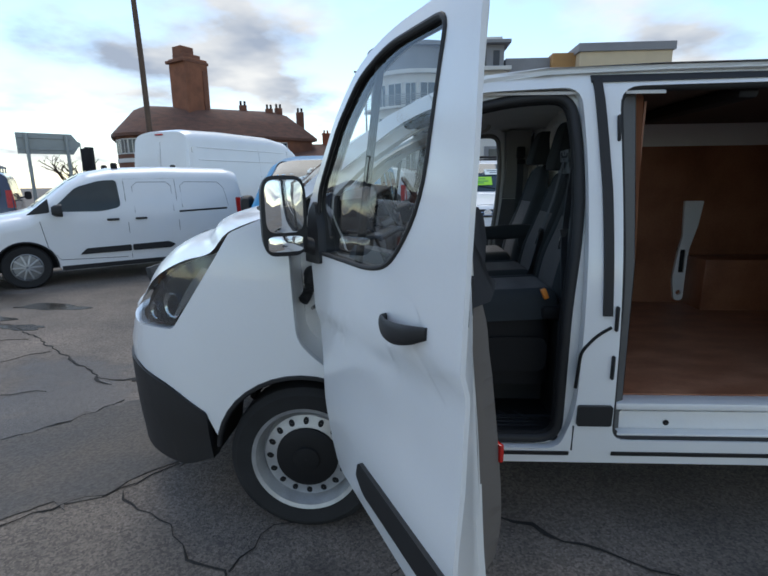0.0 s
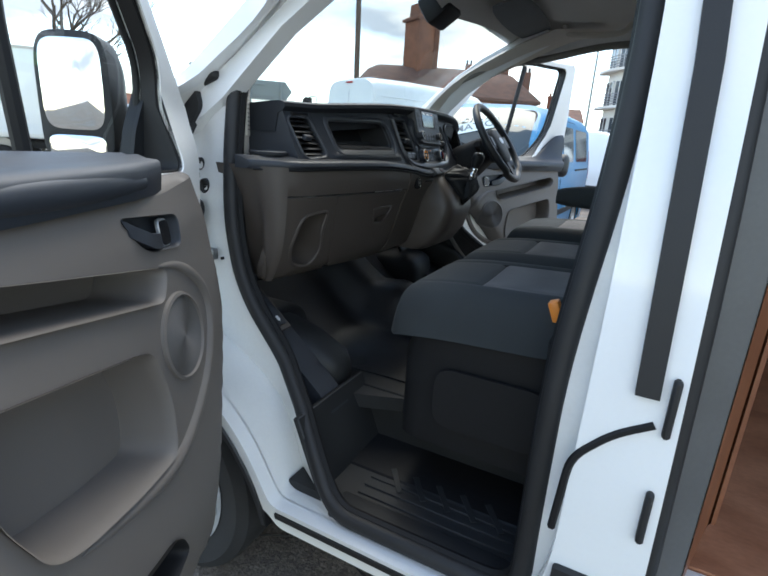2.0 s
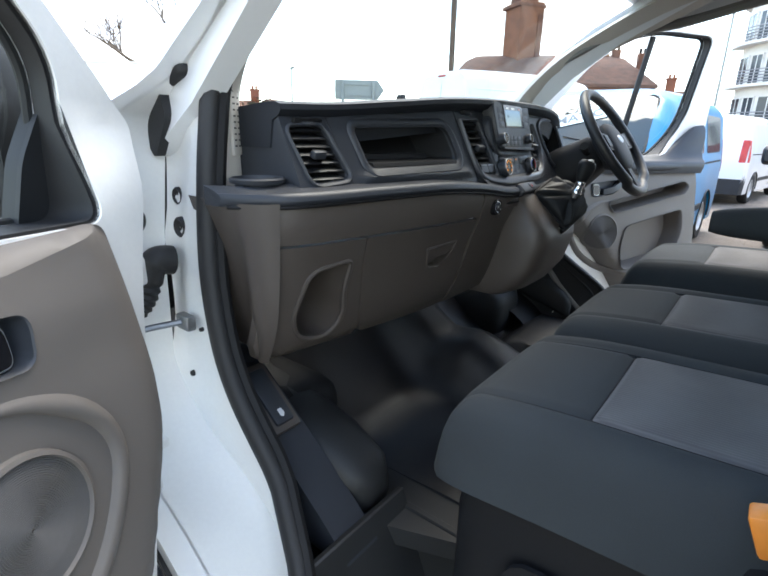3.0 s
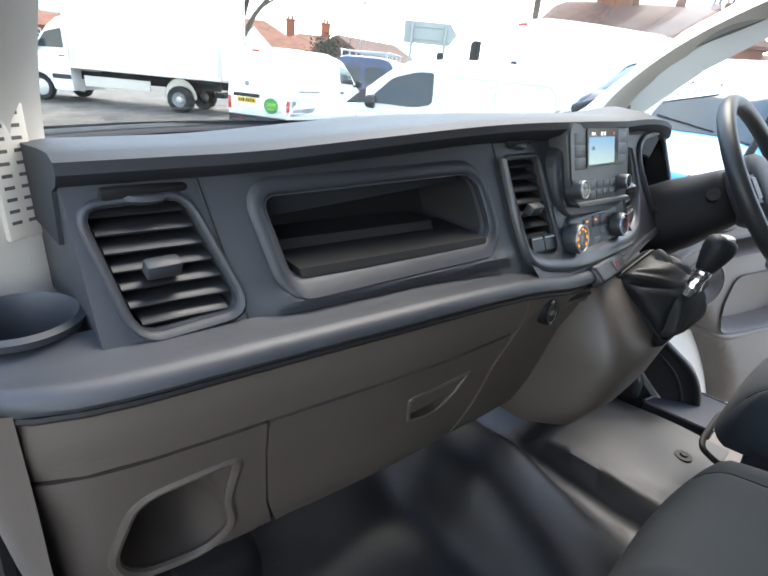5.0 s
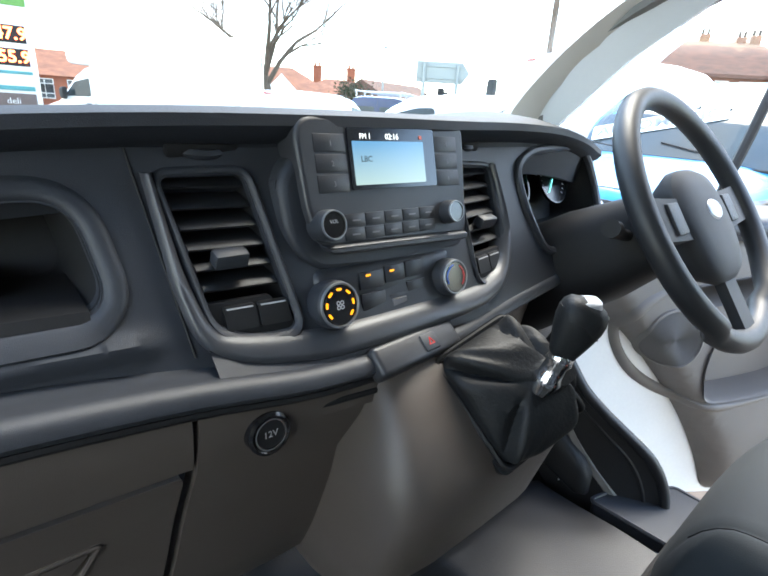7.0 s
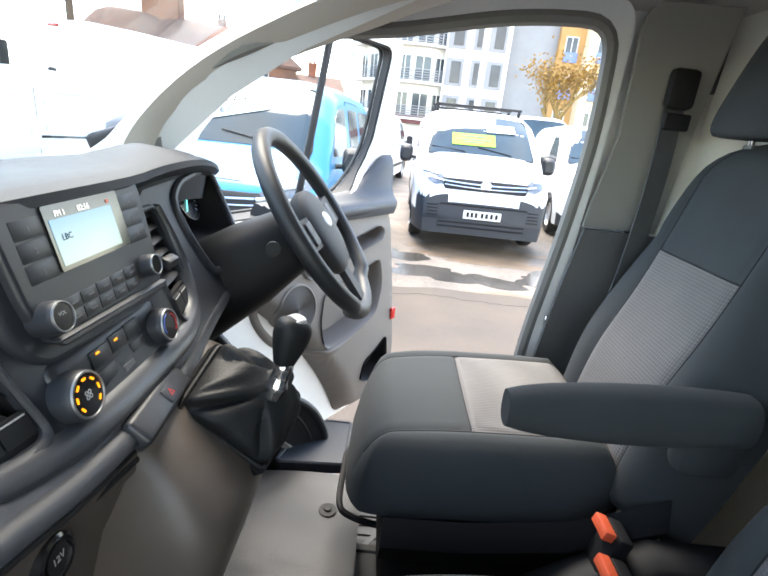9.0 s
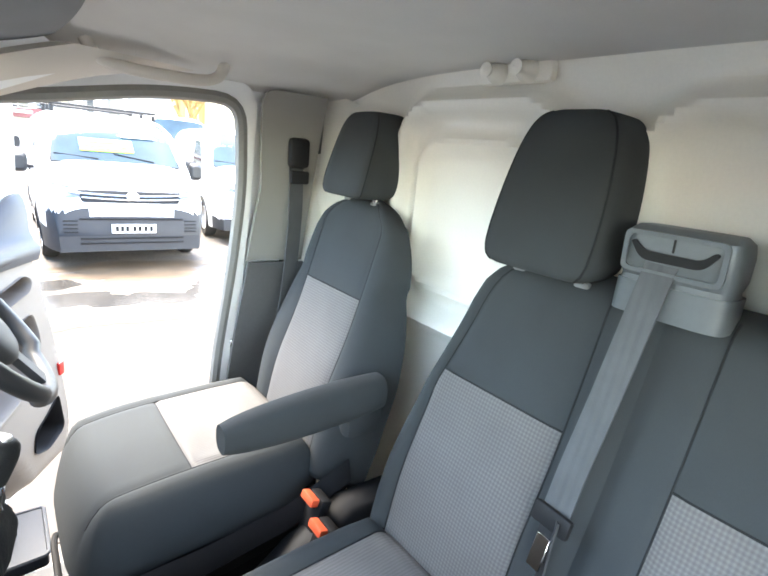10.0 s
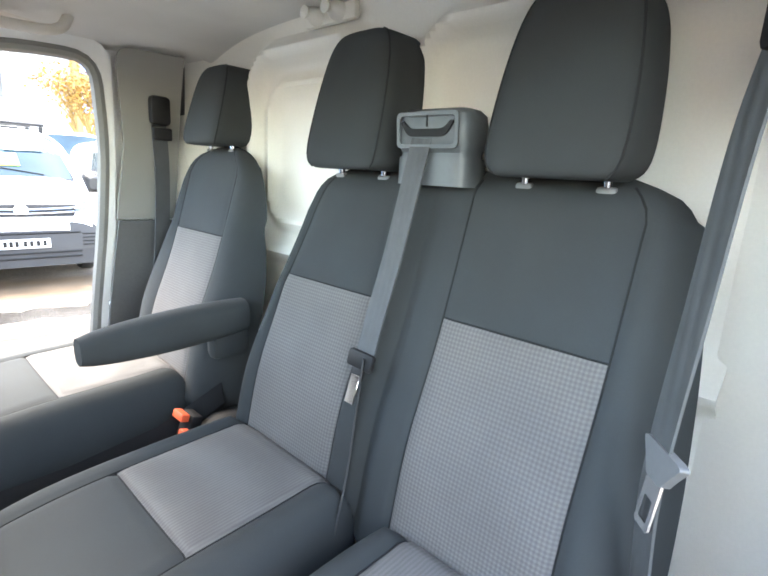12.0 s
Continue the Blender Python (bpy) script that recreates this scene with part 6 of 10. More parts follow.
bench = thing("passenger_bench", "charcoal and grey cloth double passenger seat", "seat")
make_cushion(bench, 0.245, 0.69, 0.575, 1.12, 1.045, 0.812, 0.60, 0.125)
make_cushion(bench, 0.695, 1.145, 0.580, 1.12, 1.048, 0.815, 0.60, 0.125)
make_back(bench, [(0.93, 0.30, 1.165), (1.10, 0.292, 1.165), (1.30, 0.305, 1.128), (1.45, 0.322, 1.088), (1.51, 0.334, 1.074), (1.55, 0.35, 1.056), (1.575, 0.374, 1.03), (1.588, 0.41, 0.99)], 0.295, 1.075, 1.0, [(0.395, 0.652), (0.808, 1.072)], 1.357)
headrest(bench, 0.515, 1.165, 1.580, 1.836)
headrest(bench, 0.925, 1.165, 1.580, 1.832)
rings = [[Vector((p.x, p.y, z)) for p in superring(0.85, 0.692, 0.44 - 0.05 * max(0, z - 0.85) / 0.08, 0.87, 8, 32)] for z in (0.615, 0.64, 0.85, 0.93)]
base = part("seat_base", loft(rings), MATT_BLACK, bench, "black plastic seat base box")
part("base_panel", slab(rrect(-0.13, -0.085, 0.15, 0.075, 0.05), [], 0, 0.008, pose(0.88, 0.246, 0.77) @ pose(0, 0, 0, 90, 0, 0)), MATT_BLACK, base)
part("seat_side_hinge", rbox(0.12, 0.05, 0.06, 0.015, 2, pose(1.06, 0.265, 0.955, 0, 0, 0)), MATT_BLACK, bench)
part("release_tab", rbox(0.022, 0.030, 0.045, 0.004, 2, pose(1.006, 0.238, 1.046, 0, -22, 0)), ORANGE_TAB, bench, "orange release tab")

driver = thing("armrest_seat", "charcoal and grey cloth driver seat with armrest", "seat")
make_cushion(driver, 1.325, 1.815, 0.580, 1.13, 1.055, 0.818, 0.66, 0.135)
make_back(driver, [(0.94, 1.275, 1.775), (1.08, 1.258, 1.798), (1.18, 1.254, 1.812), (1.28, 1.264, 1.802), (1.36, 1.280, 1.768), (1.42, 1.300, 1.728)] + [(1.42 + 0.212 * math.sin(a), 1.514 - 0.214 * math.cos(a) ** 0.75 - 0.008, 1.514 + 0.214 * math.cos(a) ** 0.75 + 0.008) for a in (radians(87) * k / 16 for k in range(1, 17))], 0.295, 1.085, 1.0, [(1.385, 1.645)], 1.395)
headrest(driver, 1.528, 1.195, 1.628, 1.838, 0.198)
rings = []
for t in range(17):
    q = t / 16
    x = 0.825 + 0.365 * q
    e = math.sin(math.pi * (0.02 + 0.80 * q)) ** 0.4
    rings.append([Vector((x, p.x, p.y)) for p in superring(1.262, 1.20 + 0.018 * q, 0.074 * (0.45 + 0.55 * e), 0.092 * (0.40 + 0.60 * e), 2.6, 24)])
part("armrest", loft(rings), SEAT_DARK, driver, "padded charcoal armrest", 60)
part("armrest_pivot", rbox(0.10, 0.05, 0.10, 0.02, 2, pose(1.155, 1.275, 1.16)), SEAT_DARK, driver)
rings = [[Vector((p.x, p.y, z)) for p in superring(0.88, 1.56, w, 0.44, 8, 32)] for z, w in ((0.615, 0.40), (0.64, 0.42), (0.86, 0.46), (0.95, 0.48))]
part("seat_base", loft(rings), MATT_BLACK, driver, "black plastic seat base")
part("side_shield", loft([[Vector((x, 1.268, z)), Vector((x, 1.285, z + 0.05)), Vector((x, 1.30, z - 0.06))] for x, z in ((0.66, 0.895), (0.80, 0.90), (0.98, 0.925), (1.14, 0.99))]), MATT_BLACK, driver)
part("slide_bar", tube(smooth_path([(0.74, 1.43, 0.775), (0.66, 1.43, 0.785), (0.60, 1.432, 0.80), (0.575, 1.45, 0.812), (0.572, 1.54, 0.815), (0.575, 1.63, 0.812), (0.60, 1.65, 0.80), (0.74, 1.65, 0.775)], 5), 0.007, 8), MATT_BLACK, driver, "black bent slide bar")
# added block: black trim and the gap's darkness in one solid
part("seat_gap_block", loft([[Vector((x, p.x, z + p.y)) for p in superring(1.232, 0, 0.10, h, 5, 24)] for x, z, h in ((0.90, 0.74, 0.24), (0.98, 0.77, 0.30), (1.10, 0.80, 0.36), (1.32, 0.80, 0.36))]), MATT_BLACK, driver, "black plastic trim and shade filling the gap between the seats")
for y in (1.38, 1.66):
    part("slide_rail", rbox(0.44, 0.035, 0.035, 0.004, 1, pose(0.82, y, 0.64)), GREYMETAL, driver)

# buckles between the seats
for y, x, z in ((1.248, 1.02, 1.005), (1.178, 1.00, 0.99)):
    bk = thing("belt_buckle", "black belt buckle with orange-red push button", "buckle", (x, y, z), "belt buckles")
    part("body", rbox(0.028, 0.055, 0.10, 0.006, 2, pose(0.012, 0, -0.05, 0, 18, 0)), MATT_BLACK, bk)
    part("button", rbox(0.020, 0.046, 0.018, 0.003, 2, pose(-0.002, 0, 0.0, 0, 18, 0)), ORANGE, bk, "orange-red push button")
    part("stem", tube([(0.03, 0, -0.09), (0.05, 0, -0.2), (0.06, 0, -0.28)], 0.012, 8), MATT_BLACK, bk)


def strap(pts, w, across, t=0.0016):
    """A flat belt along points."""
    pts = smooth_path(pts, 6)
    a = Vector(across).normalized()
    rings = []
    for i, p in enumerate(pts):
        d = (pts[min(i + 1, len(pts) - 1)] - pts[max(i - 1, 0)]).normalized()
        n = d.cross(a).normalized()
        s = n.cross(d)
        rings.append([p - s * w / 2 - n * t, p + s * w / 2 - n * t, p + s * w / 2 + n * t, p - s * w / 2 + n * t])
    return loft(rings)


def belt_cloth(m):
    nt = m.node_tree
    tc = nt.nodes["Texture Coordinate"]
    wv = nt.nodes.new("ShaderNodeTexWave")
    wv.bands_direction = "Y"
    wv.inputs["Scale"].default_value = 25
    nt.links.new(tc.outputs["Object"], wv.inputs["Vector"])
    bp = nt.nodes.new("ShaderNodeBump")
    bp.inputs["Strength"].default_value, bp.inputs["Distance"].default_value = 0.5, 0.0015
    nt.links.new(wv.outputs["Fac"], bp.inputs["Height"])
    nt.links.new(bp.outputs[0], nt.nodes["Principled BSDF"].inputs["Normal"])


belt_cloth(BELT)
# lower run of the same belt: shade put into a darker webbing colour
BELT_SHADED = mat("shaded_belt_webbing", (0.028, 0.029, 0.031), 0.75, vary=0.2, scale=20, fine=900, bump=0.0004)
TONGUE_GREY = mat("grey_tongue_plastic", (0.16, 0.16, 0.165), 0.4, vary=0.1)
mb = thing("middle_seat_belt", "grey seat belt hanging from a dark guide", "seat belt")
rings = [[Vector((p.x, p.y, z)) for p in superring(1.245, 0.728, d, w, 5, 28)] for z, d, w in ((1.560, 0.06, 0.140), (1.60, 0.070, 0.140), (1.612, 0.066, 0.136), (1.625, 0.082, 0.142), (1.655, 0.085, 0.142), (1.672, 0.08, 0.136), (1.68, 0.06, 0.12))]
GUIDE = mat("slate_grey_plastic", (0.10, 0.112, 0.118), 0.42, vary=0.12)
gd = part("belt_guide", loft(rings), GUIDE, mb, "slate grey plastic belt guide")
GF = pose(1.2005, 0.728, 1.640, 0, -4, 0) @ FACING
part("guide_frame", slab(rrect(-0.062, -0.022, 0.062, 0.034, 0.010), [rrect(-0.056, -0.016, 0.056, 0.028, 0.008)], 0.0, 0.004, GF), GUIDE, gd)
part("guide_slot", slab(rpoly([(-0.053, 0.018, 0.003), (-0.038, -0.004, 0.012), (0.038, -0.004, 0.012), (0.053, 0.018, 0.003), (0.048, 0.021, 0.003), (0.034, 0.008, 0.012), (-0.034, 0.008, 0.012), (-0.048, 0.021, 0.003)]), [], 0.0, 0.003, GF), MATT_BLACK, gd)
part("guide_line", rbox(0.002, 0.018, 0.002, 0, 1, GF @ pose(0, 0.020, 0.002)), MATT_BLACK, gd)
part("guide_foot", loft([[Vector((p.x, p.y, z)) for p in superring(1.248, 0.728, 0.080, 0.144, 5, 28)] for z in (1.56, 1.605)]), GUIDE, gd)
part("webbing", strap([(1.207, 0.735, 1.650), (1.200, 0.742, 1.60), (1.168, 0.754, 1.44), (1.140, 0.760, 1.34), (1.121, 0.762, 1.27)], 0.041, (0, 1, 0)), BELT, mb, "ribbed grey belt webbing")
part("lower_webbing", strap([(1.118, 0.760, 1.275), (1.108, 0.760, 1.20), (1.078, 0.748, 1.08), (1.040, 0.732, 0.99), (1.030, 0.725, 0.92)], 0.046, (0.75, 0.66, 0)), BELT_SHADED, mb, "webbing turned edge-on, darkened as shade")
tg = pose(1.112, 0.761, 1.268, 0, 16, -4)
part("tongue", join(rbox(0.012, 0.06, 0.03, 0.005, 2, tg), rbox(0.006, 0.026, 0.05, 0.002, 2, tg @ pose(0, 0, -0.035))), MATT_BLACK, mb)
part("tongue_plate", rbox(0.003, 0.022, 0.05, 0.001, 1, tg @ pose(-0.003, 0.0, -0.05)), CHROME, mb)

pb = thing("passenger_seat_belt", "dark grey seat belt on the pillar with chrome tongue", "seat belt")
part("webbing", strap([(1.135, 0.286, 1.715), (1.118, 0.296, 1.62), (1.104, 0.303, 1.455), (1.098, 0.310, 1.306), (1.100, 0.308, 1.20), (1.11, 0.29, 1.0), (1.12, 0.27, 0.84)], 0.043, (0.80, 0.60, 0)), BELT, pb, "ribbed dark grey webbing")
part("loop_bracket", tube([(1.15, 0.272, 1.74), (1.19, 0.24, 1.775), (1.215, 0.215, 1.79)], [0.016, 0.02, 0.026], 12), MATT_BLACK, pb)
part("pillar_loop", rbox(0.03, 0.06, 0.075, 0.01, 2, pose(1.150, 0.275, 1.735, 0, 0, 35)), MATT_BLACK, pb)
tg = pose(1.088, 0.303, 1.303, 0, 6, -50)
part("tongue", slab(rpoly([(-0.036, 0.016, 0.006), (-0.022, -0.004, 0.01), (-0.014, -0.018, 0.004), (0.014, -0.018, 0.004), (0.022, -0.004, 0.01), (0.036, 0.016, 0.006), (0.026, 0.018, 0.004), (-0.026, 0.018, 0.004)]), [], -0.005, 0.005, tg @ FACING), TONGUE_GREY, pb)
TONGUE = [rrect(-0.014, -0.03, 0.014, 0.03, 0.004), rrect(-0.008, -0.022, 0.008, 0.004, 0.003)]
part("tongue_plate", slab(TONGUE[0], [TONGUE[1]], -0.0012, 0.0012, tg @ pose(-0.002, 0, -0.042) @ FACING), CHROME, pb, "chrome belt tongue")
db = thing("driver_seat_belt", "dark grey seat belt on the driver side pillar", "seat belt")
part("webbing", strap([(1.20, 1.735, 1.70), (1.205, 1.735, 1.55), (1.20, 1.745, 1.35), (1.185, 1.765, 1.15), (1.16, 1.79, 0.95)], 0.048, (1, 0.2, 0)), BELT, db, "dark grey webbing")
part("pillar_loop", rbox(0.06, 0.03, 0.08, 0.012, 2, pose(1.20, 1.722, 1.72)), MATT_BLACK, db, "black belt loop")
part("tongue", rbox(0.055, 0.014, 0.035, 0.005, 2, pose(1.203, 1.716, 1.655)), MATT_BLACK, db)
# ---- cab doors, both wide open ----
DOOR = rpoly([(-0.075, 1.415, 0.03), (0.024, 1.15, 0.1), (0.075, 0.9, 0.1), (0.145, 0.62, 0.1), (0.225, 0.43, 0.05), (1.035, 0.43, 0.06), (1.09, 0.6, 0.1), (1.105, 1.2, 0.2), (1.09, 1.6, 0.1), (1.06, 1.912, 0.06), (0.65, 1.912, 0.1), (0.44, 1.87, 0.08), (0.25, 1.752, 0.1), (0.0, 1.50, 0.05)])
WINDOW = rpoly([(0.085, 1.272, 0.03), (0.60, 1.288, 0.08), (0.745, 1.318, 0.10), (0.895, 1.47, 0.12), (0.945, 1.868, 0.05), (0.64, 1.872, 0.08), (0.45, 1.825, 0.06), (0.27, 1.705, 0.06), (0.085, 1.50, 0.05)])
DOOR_GREY = mat("warm_grey_door_plastic", (0.150, 0.132, 0.117), 0.6, vary=0.1, scale=5, fine=1400, bump=0.0005, rvary=0.06)
DOOR_DARK = mat("dark_door_top_plastic", (0.032, 0.037, 0.046), 0.5, vary=0.15, scale=5, fine=1200, bump=0.0005, rvary=0.06)


P1 = rpoly([(0.39, 1.125, 0.03), (0.60, 1.165, 0.1), (0.845, 1.212, 0.02), (0.872, 1.19, 0.015), (0.852, 1.155, 0.02), (0.60, 1.105, 0.1), (0.43, 1.072, 0.02)])
P2 = rpoly([(0.50, 1.008, 0.03), (0.64, 1.038, 0.1), (0.835, 1.078, 0.02), (0.848, 0.98, 0.1), (0.80, 0.872, 0.04), (0.745, 0.846, 0.04), (0.60, 0.815, 0.1), (0.49, 0.805, 0.03), (0.47, 0.90, 0.1)])
P3 = rpoly([(0.50, 0.600, 0.02), (0.53, 0.660, 0.03), (0.68, 0.690, 0.1), (0.84, 0.745, 0.02), (0.85, 0.60, 0.03), (0.66, 0.56, 0.03)])
P3D = rpoly([(0.70, 0.600, 0.02), (0.72, 0.675, 0.03), (0.80, 0.705, 0.05), (0.875, 0.745, 0.02), (0.885, 0.60, 0.03), (0.78, 0.57, 0.03)])
PH = rpoly([(0.485, 1.226, 0.02), (0.29, 1.208, 0.02), (0.30, 1.147, 0.02), (0.435, 1.160, 0.04)])


def door_skin(u, z, d, right):
    """The door's skin stands more upright than the body's side."""
    return flank(u, z, d - 0.65 * (ease(z, SIDE) if z > 0.85 else 0), right)


def door_depth(z):
    """Deep below the window line, thin in the window frame."""
    return ease(z, [(0.40, 0.175), (0.86, 0.158), (1.11, 0.130), (1.28, 0.105), (1.32, 0.094), (1.40, 0.056), (1.44, 0.050)])


def make_door(name, side, angle, full):
    hx, hy = (0.03, VAN_W - 0.06) if side else (0.04, 0.0)
    H = pose(hx, hy, 0) @ pose(0, 0, 0, 0, 0, angle if side else -angle) @ pose(-hx, -hy, 0)
    sg = 1 if area(DOOR) > 0 else -1
    DIV = 0.05 if side else -0.015
    BIN = P3D if side else P3

    def skin(u, z, d):
        zc = 1.04 + 0.10 * u
        q = min(1, max(0, (zc - z) / 0.06)) * min(1, max(0, (z - 0.66) / 0.25))
        q = q * q * (3 - 2 * q)
        return H @ door_skin(u, z, d + 0.016 * q, bool(side))

    def inner(u, z, d):
        # the trailing shut face slants forwards
        return H @ door_skin(u - 0.115 * min(1, max(0, (u - 0.95) / 0.13)) * min(1.1, door_depth(z) / 0.105), z, door_depth(z) + d, bool(side))

    door = part(name, sheet(DOOR, [WINDOW], skin, 0.012, 0.07, 0.045), WHITE, van, "open white cab door")
    # shut faces all round and the inner pressing
    rings = [[skin(u, z, 0.004) for u, z in DOOR], [H @ door_skin(u - 0.045 * min(1, max(0, (u - 0.95) / 0.13)), z, 0.5 * door_depth(z), bool(side)) for u, z in shrunk(DOOR, sg * 0.004)], [inner(u, z, -0.012) for u, z in shrunk(DOOR, sg * 0.012)], [inner(u, z, 0) for u, z in shrunk(DOOR, sg * 0.024)]]
    part("shut_face", loft(rings, True, False), WHITE_IN, door)
    part("inner_panel", sheet(shrunk(DOOR, sg * 0.022), [WINDOW] + [[(u, z) for u, z in q] for q in (P1, P2, BIN, PH)], inner, 0.008, 0.05, 0.03), WHITE_IN, door)
    wsg = 1 if area(WINDOW) > 0 else -1
    g = part("window_glass", sheet(shrunk(WINDOW, -wsg * 0.01), [], lambda u, z, d: H @ door_skin(u, z, 0.010 + d, bool(side)), 0, 0.1, 0.07), GLASS, door, "clear door glass")
    g.visible_shadow = False
    part("window_reveal", loft([[skin(u, z, 0.010) for u, z in WINDOW], [inner(u, z, 0.004) for u, z in WINDOW]], True, False), RUBBER, door)
    part("window_seal", tube([skin(u, z, 0.002) for u, z in WINDOW], 0.008, 8, True, up=H.to_3x3() @ Vector((0, 1, 0))), RUBBER, door, "black window seal")
    part("inner_window_frame", sheet(shrunk(WINDOW, -wsg * 0.018), [shrunk(WINDOW, wsg * 0.004)], lambda u, z, d: inner(u, z, -0.004 - d), 0.012, 0.1, 0.08), RUBBER, door, "black inner window frame")
    part("divider_bar", tube([H @ door_skin(u, z, 0.022, bool(side)) for u, z in ((DIV + 0.475, 1.25), (DIV + 0.52, 1.5), (DIV + 0.565, 1.85))], 0.013, 8, up=H.to_3x3() @ Vector((0, 1, 0))), RUBBER, door)
    # lower rub strip
    part("rub_strip", sheet(rpoly([(0.485, 0.565, 0.01), (0.52, 0.635, 0.02), (1.085, 0.645, 0.01), (1.085, 0.545, 0.01), (0.54, 0.525, 0.03)]), [], lambda u, z, d: skin(u, z, d - 0.014), 0.03, 0.1, 0.03), BLACK_TRIM, door, "black textured rub strip")
    # outer handle in its scoop
    rot = H.to_3x3().to_4x4()
    sd = -1 if side else 1
    rings = []
    for t in range(11):
        q = t / 10
        u = 0.735 + 0.225 * q
        out_ = 0.038 * math.sin(math.pi * min(1, max(0, q))) ** 0.4
        c = skin(u, 1.178 + 0.02 * q - 0.012 * math.sin(math.pi * q), -out_)
        r = 0.012 + 0.010 * math.sin(math.pi * q) ** 0.5
        rings.append([c + rot.to_3x3() @ Vector((0, sd * 0.008 * math.cos(a), r * math.sin(a) * 1.25)) for a in (2 * math.pi * j / 12 for j in range(12))])
    part("handle", loft(rings), BLACK_TRIM, door, "black pull handle")
    part("handle_scoop", loft([[skin(0.845 + 0.085 * math.cos(a) * k, 1.205 + 0.055 * math.sin(a) * k, -0.0015 - 0.002 * (1 - k)) for a in (2 * math.pi * j / 28 for j in range(28))] for k in (1.0, 0.85, 0.5, 0.1)], True, True), WHITE, door)

    # mirror: arm, deep housing, two glasses
    def loc(x, y, z):
        return H @ Vector((x, VAN_W - y if side else y, z))
    part("mirror_sail", sheet(rpoly([(-0.05, 1.22, 0.02), (0.15, 1.235, 0.02), (0.12, 1.36, 0.02), (0.06, 1.47, 0.03), (-0.02, 1.42, 0.02)]), [], lambda u, z, d: skin(u, z, d - 0.012), 0.03, 0.06, 0.06), BLACK_TRIM, door, "black mirror base")
    part("mirror_arm", tube([loc(0.07, 0.03, 1.29), loc(0.06, 0.0, 1.29), loc(0.05, -0.05, 1.31)], [0.035, 0.032, 0.03], 10), BLACK_TRIM, door)
    mc = (0.050, -0.112, 1.412)
    rings = []
    for dx, w, h in ((-0.085, 0.07, 0.17), (-0.07, 0.115, 0.23), (-0.02, 0.155, 0.28), (0.03, 0.165, 0.292), (0.045, 0.165, 0.292), (0.048, 0.155, 0.28)):
        rings.append([loc(mc[0] + dx, mc[1] + p.x, mc[2] + p.y) for p in superring(0, 0, w, h, 4.5, 32)])
    part("mirror_housing", loft(rings), BLACK_TRIM, door, "black plastic mirror housing")
    for dz, w, h in ((0.036, 0.138, 0.19), (-0.100, 0.130, 0.058)):
        rings = [[loc(mc[0] + 0.0475 + k, mc[1] + p.x, mc[2] + dz + p.y) for p in superring(0, 0, w * s_, h * s_, 5, 28)] for k, s_ in ((0, 1), (0.003, 1), (0.0034, 0.97))]
        part("mirror_glass", loft(rings), MIRROR, door, "mirror glass")

    # trim inside
    lead = [(0.11, 1.12, 0.08), (0.235, 1.0, 0.1), (0.31, 0.93, 0.1), (0.42, 0.81, 0.1), (0.51, 0.69, 0.1), (0.58, 0.57, 0.08), (0.62, 0.465, 0.03)] if side else [(0.075, 1.12, 0.08), (0.07, 0.98, 0.1), (0.13, 0.85, 0.1), (0.20, 0.72, 0.1), (0.30, 0.465, 0.05)]
    TRIM = rpoly([(0.10, 1.275, 0.02)] + lead + [(0.94, 0.465, 0.02), (0.952, 0.60, 0.05), (0.955, 1.0, 0.1), (0.955, 1.262, 0.0)])

    def front(z):
        """Where the trim starts and ends at this height."""
        us = [a + (c - a) * (z - b) / (d - b) for (a, b), (c, d) in zip(TRIM, TRIM[1:] + TRIM[:1]) if (b - z) * (d - z) <= 0 and b != d]
        return (min(us), max(us)) if us else (0.1, 0.955)

    def cloth(u, z, d):
        """The moulded inner face, bulging into the cab."""
        deep = ease(z, [(0.40, 0.215), (0.50, 0.238), (0.66, 0.252), (0.86, 0.236), (1.05, 0.208), (1.12, 0.194), (1.19, 0.182), (1.25, 0.162), (1.30, 0.150)])
        f0, f1 = front(z)
        e = min(1, max(0, (u - f0 + 0.003) / 0.085)) * min(1, max(0, (f1 + 0.001 - u) / 0.026)) * min(1, max(0, (z - 0.46) / 0.05))
        k = door_depth(z) + 0.011
        return H @ door_skin(u, z, k + (deep - k) * math.sin(math.pi / 2 * e) - d, bool(side))

    trim = part("door_trim", sheet(TRIM, [P1, P2, BIN, PH], cloth, 0.012, 0.025, 0.025), DOOR_GREY, door, "warm grey plastic door trim", 60)

    def hollow(nm, loop, depth, material, shrink=0.94):
        cu, cv = sum(p[0] for p in loop) / len(loop), sum(p[1] for p in loop) / len(loop)
        rings = [[cloth(cu + (u - cu) * s_, cv + (v - cv) * s_, depth * k) for u, v in loop] for k, s_ in ((-0.10, 1.02), (-0.04, 0.995), (0.2, 0.985), (1, shrink))]
        bm = loft(rings, True, False)
        bm.faces.new([bm.verts.new(p) for p in rings[-1]])
        return part(nm, bm, material, door)

    hollow("upper_pocket", P1, 0.11, DOOR_GREY, 0.94)
    hollow("lower_pocket", P2, 0.085, DOOR_GREY, 0.92)
